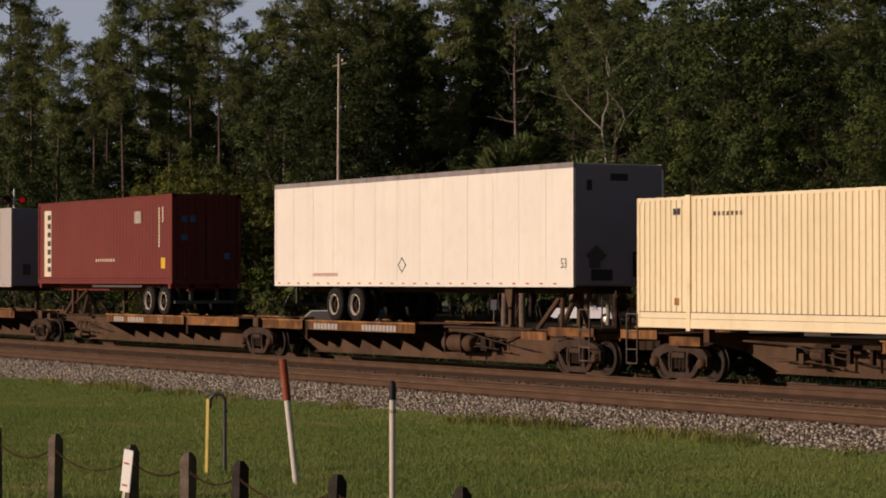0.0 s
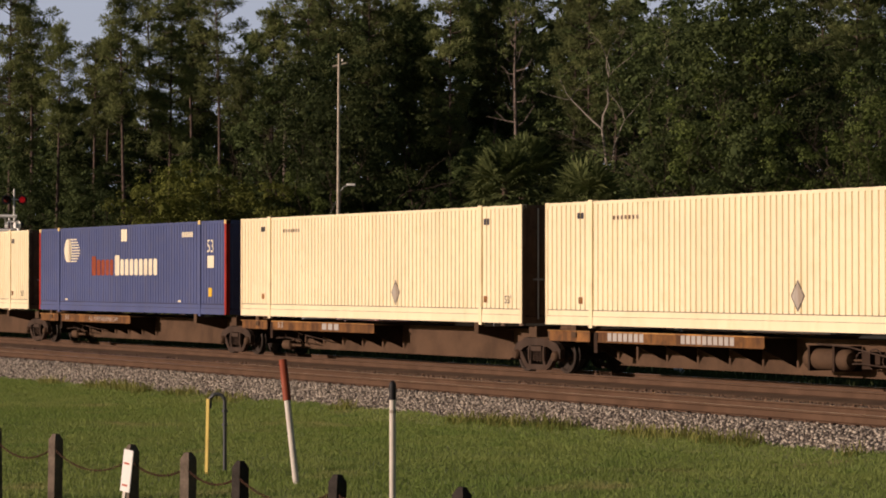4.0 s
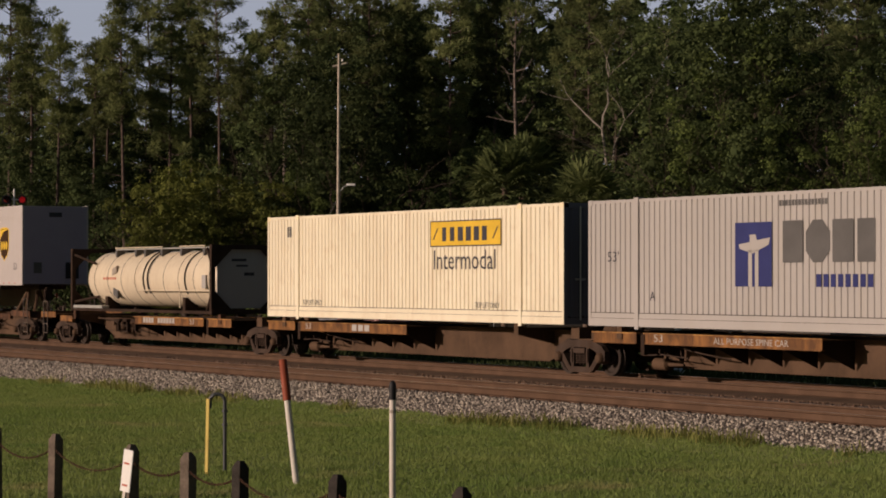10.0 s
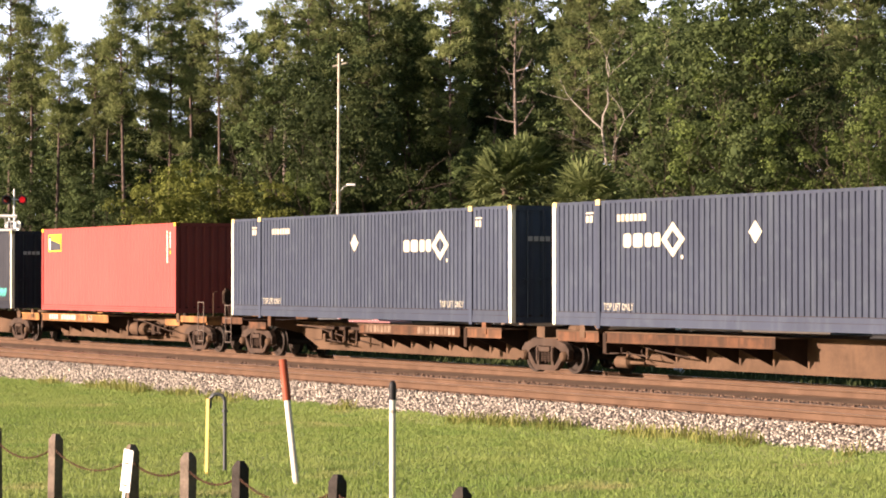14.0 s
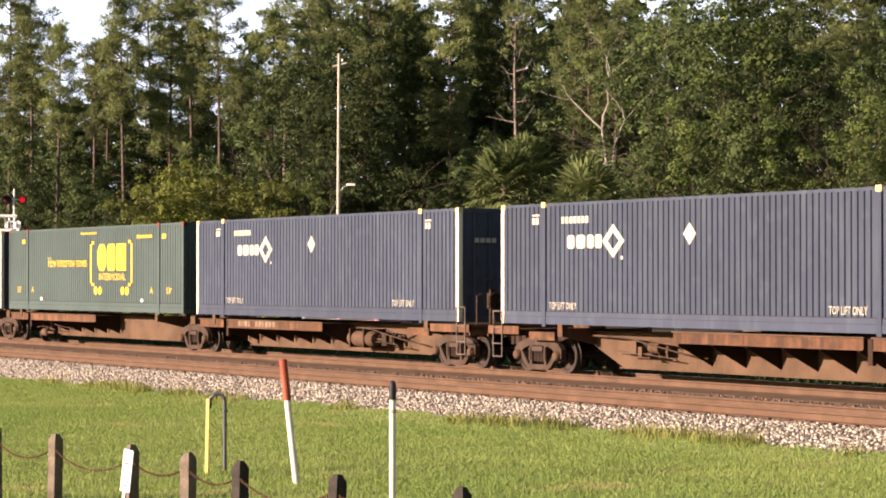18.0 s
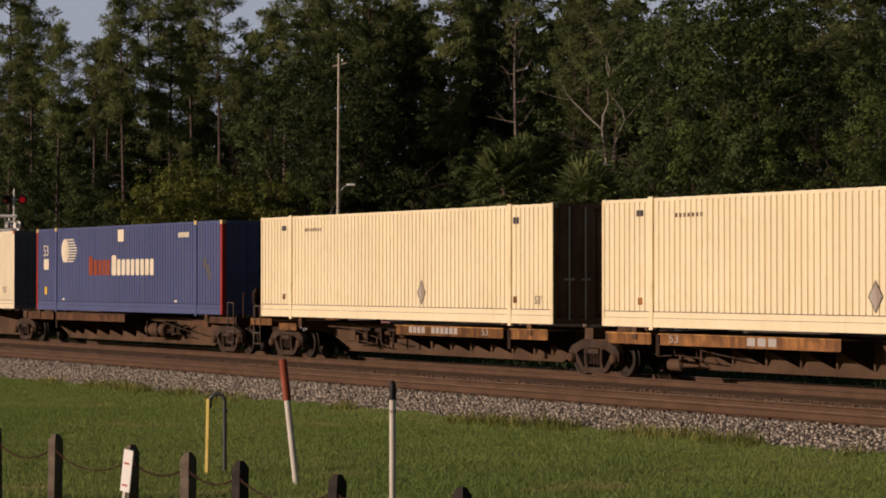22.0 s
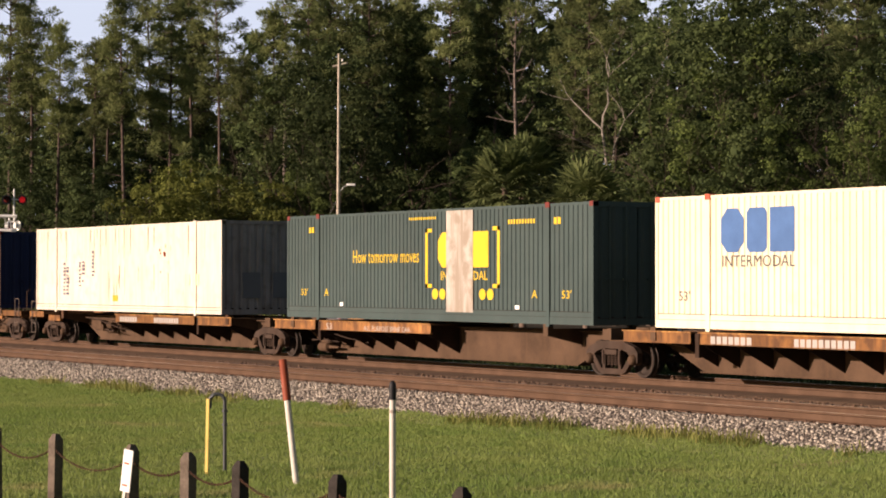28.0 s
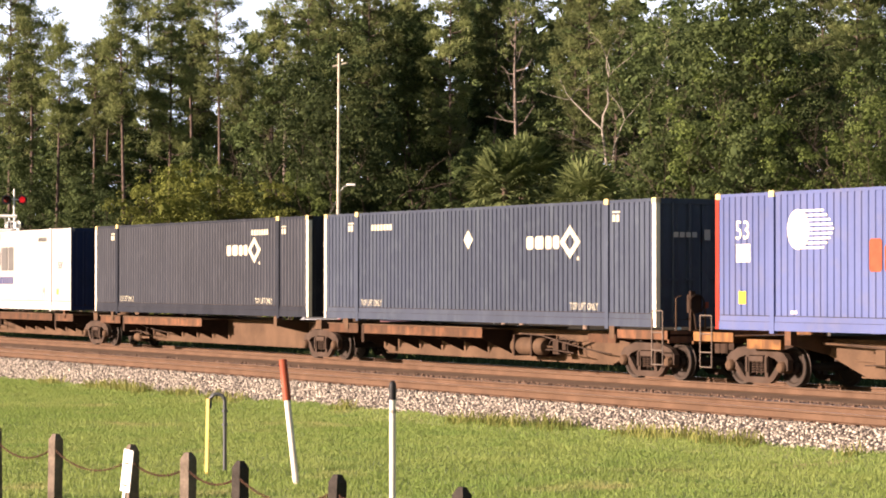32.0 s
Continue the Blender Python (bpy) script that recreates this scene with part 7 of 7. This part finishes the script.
def spine_unit(car, a, b, kind, sillmat, wide, words, load):
    """One platform between truck centres a and b. kind: F first, M middle, L last."""
    ca = a + (0.3 if kind == "F" else 0.95)
    cb = b - (0.3 if kind == "L" else 0.95)
    # fish-belly centre beam
    low, half = (0.20, 0.30) if wide else (0.27, 0.24)
    high = 1.115 if wide else 1.06
    g = Geo()
    pa, pb = a + 1.35, b - 1.35
    g.prism([(a + 0.1, 1.0), (b - 0.1, 1.0), (b - 0.1, 0.82), (pb + 0.15, 0.74), (pb - 1.2, low), (pa + 1.2, low), (pa - 0.15, 0.74), (a + 0.1, 0.82)], -half, half)
    part("centre_beam", g, "rust", car)
    part("beam_flange", Geo().box(pa + 1.15, pb - 1.15, -half - 0.06, half + 0.06, low - 0.03, low).box(a + 0.3, b - 0.3, -0.42, 0.42, 1.0, 1.03), "rust", car)
    # wheel platform
    if kind == "F" or load == "stub":
        ln = (b - 11.5, b - 5.0) if wide else (b - 9.25, b - 3.75)
        sh = ((b - 4.7, b - 0.9) if load == "stub" else (b - 4.7, b - 2.25)) if wide else (b - 3.37, b - 1.7)
    else:
        o = 0.8 if wide else 0.9
        sh = (a + o, a + (3.4 if wide else 2.65))
        ln = (sh[1] + 0.35, sh[1] + 0.35 + 6.3)
    for s in (-1, 1):
        sill_piece(car, *ln, sillmat, s, 0.845 if wide else 0.80, high)
        sill_piece(car, *sh, sillmat, s, 0.845 if wide else 0.80, high)
        part("deck", Geo().box(ln[0], ln[1], s * 0.42, s * 1.245, high - 0.055, high - 0.03).box(sh[0], sh[1], s * 0.42, s * 1.245, high - 0.055, high - 0.03), "rust", car)
        n = 5
        xs = [ln[0] + 0.15 + i * (ln[1] - ln[0] - 0.3) / n for i in range(n + 1)] + [sh[0] + 0.3, sh[1] - 0.3]
        for x in xs:
            part("bracket", Geo().prism([(s * 0.30, high - 0.055), (s * 1.24, high - 0.055), (s * 1.24, 0.80), (s * 0.30, low + 0.12)], x - 0.008, x + 0.008, "x"), "rustdark", car)
        mid = (ln[0] + sh[1]) / 2 if ln[0] > sh[0] else (ln[1] + sh[0]) / 2
        part("step_post", Geo().box(mid - 0.07, mid + 0.07, s * 1.22, s * 1.12, 0.55, high - 0.04), "rustdark", car)
    # load supports
    if load == "box":
        for x in ((ca + 1.05, cb - 1.55) if kind != "L" else (ca + 1.05, b - 1.1)):
            part("support_arm", Geo().prism([(-1.26, 1.08), (1.26, 1.08), (1.26, 0.92), (0.3, 0.70), (-0.3, 0.70), (-1.26, 0.92)], x - 0.09, x + 0.09, "x"), "rust", car)
            for s in (-1, 1):
                part("pedestal", Geo().box(x - 0.1, x + 0.1, s * 1.298, s * 1.14, 0.90, LOAD_Z), "rust" if kind != "F" else "sillbrown", car)
    if load == "trailer" or load == "stub":
        hx = {"trailer": b - 1.9, "stub": a + 1.6}[load]
        g = Geo()
        for s in (-1, 1):
            g.tube([(hx - 0.9, s * 0.35, 1.04), (hx, s * 0.2, 1.92)], 0.07, 8).tube([(hx + 0.25, s * 0.4, 1.04), (hx, s * 0.2, 1.92)], 0.06, 8)
        g.box(hx - 0.35, hx + 0.35, -0.45, 0.45, 1.90, 2.0)
        part("trailer_hitch", g, "rust", car)
    # brake gear
    if kind == "L":
        x = a + 0.62 * (b - a)
        part("air_reservoir", Geo().lathe([(0.02, x), (0.16, x + 0.03), (0.22, x + 0.12), (0.22, x + 1.35), (0.16, x + 1.44), (0.02, x + 1.47)], 18, (0, -0.78, 0.62), "x"), "rust", car, smooth=40)
        for q in (x + 0.3, x + 1.1):
            part("reservoir_strap", Geo().box(q, q + 0.06, -1.02, -0.3, 0.38, 0.9), "rustdark", car)
        part("valve", Geo().box(x + 1.7, x + 1.95, -0.75, -0.35, 0.45, 0.8), "rustdark", car)
        part("valve", Geo().box(x + 2.05, x + 2.2, -0.7, -0.35, 0.55, 0.75), "rustdark", car)
        part("pipe", Geo().tube([(x + 1.4, -0.78, 0.62), (x + 1.8, -0.6, 0.62), (x + 3.0, -0.36, 0.85), (b - 1.6, -0.36, 0.88)], 0.025, 6), "rust", car)
    elif kind == "F":
        x = a + 3.6
        part("valve", Geo().box(x, x + 0.3, -0.85, -0.35, 0.55, 0.85).box(x + 0.45, x + 0.6, -0.9, -0.35, 0.5, 0.72).lathe([(0.02, x + 0.7), (0.13, x + 0.72), (0.13, x + 1.1), (0.02, x + 1.12)], 12, (0, -0.7, 0.7), "x"), "rust", car)
        part("pipe", Geo().tube([(a + 1.2, -0.45, 0.93), (x - 0.3, -0.6, 0.9), (x + 0.4, -0.8, 0.9), (x + 1.6, -0.8, 0.8), (x + 2.4, -0.5, 0.75)], 0.025, 6).tube([(x - 0.8, -0.7, 0.6), (x + 0.9, -0.8, 0.55)], 0.02, 6), "rust", car)
        if not wide:
            for q, w in ((ln[0] - 2.3, 0.5), (ln[0] - 1.5, 0.35), (ln[0] - 0.8, 0.55)):
                part("bracket", Geo().box(q, q + w, -1.1, -0.3, 0.86, 0.94).box(q + 0.1, q + 0.18, -1.0, -0.9, 0.55, 0.9), "rustdark", car)
    else:
        x = a + 2.4
        part("brake_cylinder", Geo().lathe([(0.02, x), (0.14, x + 0.02), (0.14, x + 0.5), (0.05, x + 0.55), (0.03, x + 1.1)], 14, (0, -0.55, 0.33), "x"), "rust", car, smooth=40)
    hub = {"F": a + 4.3, "M": a + 3.3, "L": a + 0.62 * (b - a) + 2.0}[kind]
    hose = Geo()
    for q, r in ((0.0, 0.20), (0.45, 0.15), (-0.4, 0.13)):
        hose.tube([(hub + q + r * math.cos(k * 0.7), -0.62 - 0.02 * k, 0.66 + r * math.sin(k * 0.7)) for k in range(8)], 0.017, 5)
    hose.tube([(hub - 1.6, -0.85, 0.93), (hub - 0.5, -0.95, 0.90), (hub + 0.3, -0.95, 0.78), (hub + 1.3, -0.85, 0.62), (hub + 1.9, -0.5, 0.5)], 0.018, 5)
    hose.tube([(hub - 1.2, -0.7, 0.52), (hub - 0.2, -0.85, 0.56), (hub + 0.8, -0.85, 0.50)], 0.016, 5)
    part("brake_pipe", hose, "truck", car, label="looped steel brake pipes")
    # coupled ends
    for kend, x, s in (("F", a, -1), ("L", b, 1)):
        if kind != kend:
            continue
        e = x + s * (1.15 if s > 0 else 2.05)
        inner = x - 0.9 if s > 0 else x - 0.55
        p0, p1 = min(inner, e), max(inner, e)
        part("end_platform", Geo().box(p0, p1, -1.28, -1.24, 0.92, 1.12).box(p0, p1, 1.24, 1.28, 0.92, 1.12).box(p0, p1, -1.24, 1.24, 1.0, 1.04).box(min(e, e - s * 0.06), max(e, e - s * 0.06), -1.28, 1.28, 0.85, 1.12), sillmat, car)
        for sd in (-1, 1):
            b0, b1 = (x - 2.1, x - 0.95) if s > 0 else (x - 0.05, x + 1.1)
            part("bolster_sill", Geo().box(b0, b1, sd * 1.29, sd * 1.18, 0.80, 1.0), sillmat, car)
            lx = e - 0.2 if s > 0 else e + 0.35
            g = Geo()
            lo, hi = 0.36, 1.56 if s > 0 else 1.48
            for q in (0.0, 0.42):
                g.tube([(lx - s * q, sd * 1.31, lo), (lx - s * q, sd * 1.31, hi)], 0.014, 6)
            for z in (lo, 0.68, 1.08, hi):
                g.tube([(lx, sd * 1.31, z), (lx - s * 0.42, sd * 1.31, z)], 0.014, 6)
            part("ladder", g, "ladder", car, label="thin worn steel handrail ladder")
        part("coupler", Geo().box(min(e, e + s * 0.3), max(e, e + s * 0.3), -0.14, 0.14, 0.70, 0.96).bevel_box(min(e + s * 0.2, e + s * 0.49), max(e + s * 0.2, e + s * 0.49), -0.2, 0.2, 0.62, 1.02, 0.04), "rustdark", car)
        part("air_hose", Geo().tube([(e, 0.5, 0.85), (e + s * 0.15, 0.45, 0.5), (e + s * 0.35, 0.3, 0.38), (e + s * 0.47, 0.2, 0.42)], 0.03, 6), "black", car)
        if s > 0:
            part("hand_brake", Geo().box(e - 0.16, e - 0.08, -0.62, -0.50, 1.04, 2.0).box(e - 0.10, e + 0.06, -0.72, -0.44, 1.52, 1.92).lathe([(0.19, e + 0.07), (0.215, e + 0.08), (0.215, e + 0.10), (0.19, e + 0.11)], 18, (0, -0.58, 1.72), "x").tube([(e - 0.02, -0.58, 1.52), (e - 0.02, -0.5, 1.04)], 0.02, 6), "rustdark", car)
            part("bleed_rod", Geo().tube([(e - 0.05, -1.05, 1.04), (e - 0.05, -1.05, 1.85), (e - 0.05, -0.9, 1.9)], 0.016, 6).tube([(e - 0.05, -0.25, 1.04), (e - 0.05, -0.25, 1.7)], 0.02, 6), "rust", car)
            part("brake_flag", Geo().box(e + 0.02, e + 0.04, -0.30, -0.22, 1.62, 1.76), "capred", car, label="small orange red marker")
    # stencils
    k = Marks(-1.269)
    if words == 0:
        k.bars("stencil" if sillmat == "sillbrown" else "silver", ln[0] + 0.7, ln[0] + 1.6, 0.86, 1.03, 4)
        k.bars("stencil" if sillmat == "sillbrown" else "silver", ln[0] + 1.9, ln[0] + 3.3, 0.86, 1.03, 6)
        k.word("stencil" if sillmat == "sillbrown" else "silver", "53", ln[0] + 4.45, 0.86, 0.18, 0.32)
    elif words == 1:
        k.word("stencil" if sillmat == "sillbrown" else "silver", "53", ln[0] + 0.35, 0.86, 0.18, 0.34)
        k.bars("stencil" if sillmat == "sillbrown" else "silver", ln[0] + 3.2, ln[0] + 4.3, 0.85, 1.04, 3)
    elif words == 2:
        k.word("stencil" if sillmat == "sillbrown" else "silver", "53", ln[0] + 0.35, 0.86, 0.18, 0.34)
        k.word("stencil" if sillmat == "sillbrown" else "silver", "ALL PURPOSE SPINE CAR", ln[0] + 2.6, 0.86, 0.14, 2.6)
    elif words == 3:
        k.bars("stencil" if sillmat == "sillbrown" else "silver", ln[0] + 0.4, ln[0] + 1.9, 0.84, 1.03, 7)
        k.bars("stencil" if sillmat == "sillbrown" else "silver", ln[0] + 3.3, ln[0] + 5.3, 0.84, 1.03, 10)
    k.attach(car, "stencil")


def articulated_car(label, trucks, sillmat, wide, words, loads):
    car = thing("spine_car", label, "railway car", "cars of the train")
    base = trucks[0]
    rel = [q - base for q in trucks]
    n = len(rel) - 1
    for i in range(n):
        kind = "F" if i == 0 else ("L" if i == n - 1 else "M")
        spine_unit(car, rel[i], rel[i + 1], kind, sillmat, wide, words[i], loads[i])
    for q in rel:
        truck(car, q)
    for q in rel[1:-1]:
        part("articulation", Geo().lathe([(0.02, 1.16), (0.30, 1.14), (0.34, 1.05), (0.34, 0.9)], 18, (q, 0, 0), "z").box(q - 0.55, q + 0.55, -0.5, 0.5, 0.86, 1.03), "rust", car)
        for s in (-1, 1):
            part("side_bearing", Geo().box(q - 0.55, q - 0.2, s * 0.6, s * 0.95, 0.85, 1.12), "rust", car)
            part("side_bearing", Geo().box(q + 0.25, q + 0.5, s * 0.6, s * 0.9, 0.85, 1.05), "rust", car)
    return car, base


TRAIN = []   # (thing, place along the train at mid clip, height)


def couple(made, s, z):
    TRAIN.append((made, s, z))


for trucks, mat, wide, words, loads, label in (
    ((-395.2, -377.15, -358.8, -341.3), "sill", True, (3, 0, 3), ("box", "stub", "trailer"), "articulated three platform spine car with worn yellow side sills"),
    ((-337.1, -320.7, -303.5, -286.35, -269.05, -252.7), "sill", False, (0, 1, 2, 1, 3), ("box",) * 5, "articulated five platform spine car with yellow side sills"),
    ((-248.5, -230.85, -212.45, -194.8), "sillbrown", True, (0, 3, 3), ("box", "stub", "trailer"), "rusty articulated three platform spine car with brown sills"),
    ((-190.5, -174.5, -157.1, -139.85, -122.65, -106.35), "sill", False, (0, 1, 2, 1, 0), ("box",) * 5, "articulated five platform spine car with worn yellow sills"),
    ((-102.1, -85.9, -68.85, -51.55, -34.4, -18.0), "sillbrown", False, (3, -1, -1, -1, 0), ("box",) * 5, "rusty articulated five platform spine car, faded brown sills"),
    ((-13.96, 3.5, 22.1, 39.9), "sillbrown", True, (-1, -1, -1), ("box",) * 3, "rusty brown articulated three platform spine car"),
    ((44.0, 60.3, 77.45, 94.6, 111.6, 127.95), "sill", False, (0, 1, 2, 1, 0), ("box",) * 5, "articulated five platform spine car with yellow sills and black patches"),
    ((131.97, 149.7, 167.9, 185.7), "sill", True, (3, 2, 3), ("box",) * 3, "articulated three platform spine car with bright yellow sills"),
    ((189.8, 206.65, 223.75, 240.03), "sillbrown", False, (-1, -1, -1), ("box",) * 3, "rusty articulated three platform spine car with brown sills"),
    ((244.1, 260.4, 277.6), "sill", False, (0, 1), ("box",) * 2, "articulated spine car with fresh yellow end sills"),
):
    car, s0 = articulated_car(label, trucks, mat, wide, words, loads)
    couple(car, s0, 0.0)

DECK = 1.09
cream = cream_box()
navy_l = navy_box("navy", 3.0, 7.95)
navy_r = navy_box("navy", 10.8, 8.0)
char_r = navy_box("charcoal", 10.75, 0)
char_s = navy_box("charcoal", 10.75, 0, spray=True)
teal = teal_box("teal")
green = teal_box("green_teal")
green_worn = teal_box("green_teal", True)
logo_cream = pale_logo_box()
blue_a, blue_b = blue_box(False), blue_box(True)
silver = silver_box()
MODELS = {"cream": cream, "navy_l": navy_l, "navy_r": navy_r, "char_r": char_r, "char_s": char_s, "teal": teal, "green": green, "worn": green_worn, "logo": logo_cream, "blue_a": blue_a, "blue_b": blue_b,
          "silver": silver, "sign": yellow_sign_box(), "red40": red_forty(), "blue40": blue_forty(), "reefer": worn_white_box(), "tank": tank_container(),
          "long": long_parcel_trailer(), "short": short_parcel_trailer(), "white": white_road_trailer(), "greyt": grey_road_trailer(), "chassis": road_chassis(), "box40": chassis_container()}
used = set()
for s, key, z in (
    (-395.8, "greyt", DECK), (-377.0, "chassis", DECK), (-377.0, "box40", DECK + 1.04), (-357.15, "white", DECK), (-338.4, "cream", LOAD_Z), (-319.95, "cream", LOAD_Z), (-302.7, "blue_a", LOAD_Z),
    (-285.5, "cream", LOAD_Z), (-268.3, "cream", LOAD_Z), (-249.65, "teal", LOAD_Z), (-230.56, "short", DECK), (-210.65, "long", DECK), (-189.72, "tank", LOAD_Z), (-173.6, "sign", LOAD_Z), (-156.38, "silver", LOAD_Z),
    (-139.17, "char_s", LOAD_Z), (-119.88, "red40", LOAD_Z), (-103.38, "navy_r", LOAD_Z), (-85.2, "navy_l", LOAD_Z), (-68.05, "navy_l", LOAD_Z), (-50.85, "green", LOAD_Z), (-33.7, "navy_l", LOAD_Z), (-15.3, "navy_l", LOAD_Z),
    (5.33, "logo", LOAD_Z), (23.85, "blue_b", LOAD_Z), (42.75, "cream", LOAD_Z), (61.0, "cream", LOAD_Z), (78.15, "navy_r", LOAD_Z), (95.1, "navy_r", LOAD_Z), (114.4, "blue40", LOAD_Z), (130.7, "reefer", LOAD_Z),
    (151.36, "worn", LOAD_Z), (170.0, "logo", LOAD_Z), (188.65, "silver", LOAD_Z), (207.1, "char_r", LOAD_Z), (224.4, "navy_r", LOAD_Z), (242.94, "blue_b", LOAD_Z), (261.0, "cream", LOAD_Z),
):
    ob = MODELS[key]
    if key in used:
        ob = copy_thing(ob, Matrix.Identity(4))
    used.add(key)
    couple(ob, s, z)

# ================= what moves =================
def run(t):
    """How far the train has gone by t, in metres, from where it is at 16 s."""
    u = (t - 16.0) / 16.0
    return 18.0661 * (t - 16.0) - 3.7776 * u * u + 0.1217 * u ** 3


def motions():
    times = [0.0, 1.0] + [2.0 * i for i in range(1, 16)] + [31.0, 32.0]
    for ob, s, z in TRAIN:
        walk(ob, [(t, pose(s - run(t), 0, z)) for t in times])
    # every wheel on one end of a truck turns alike, so the keys are made once for each end
    steps = [i / FPS for i in range(32 * FPS + 1)]
    for (first, *others), q in zip(WHEELS, (-0.89, 0.89)):
        walk(first, [(t, pose(q, 0, 0.42, 0, math.degrees(-(run(t) - run(0)) / 0.42) % 360, 0)) for t in steps])
        for w in others:
            w.rotation_mode = "QUATERNION"
            w.animation_data_create()
            w.animation_data.action = first.animation_data.action
            w.animation_data.action_slot = first.animation_data.action_slot


motions()
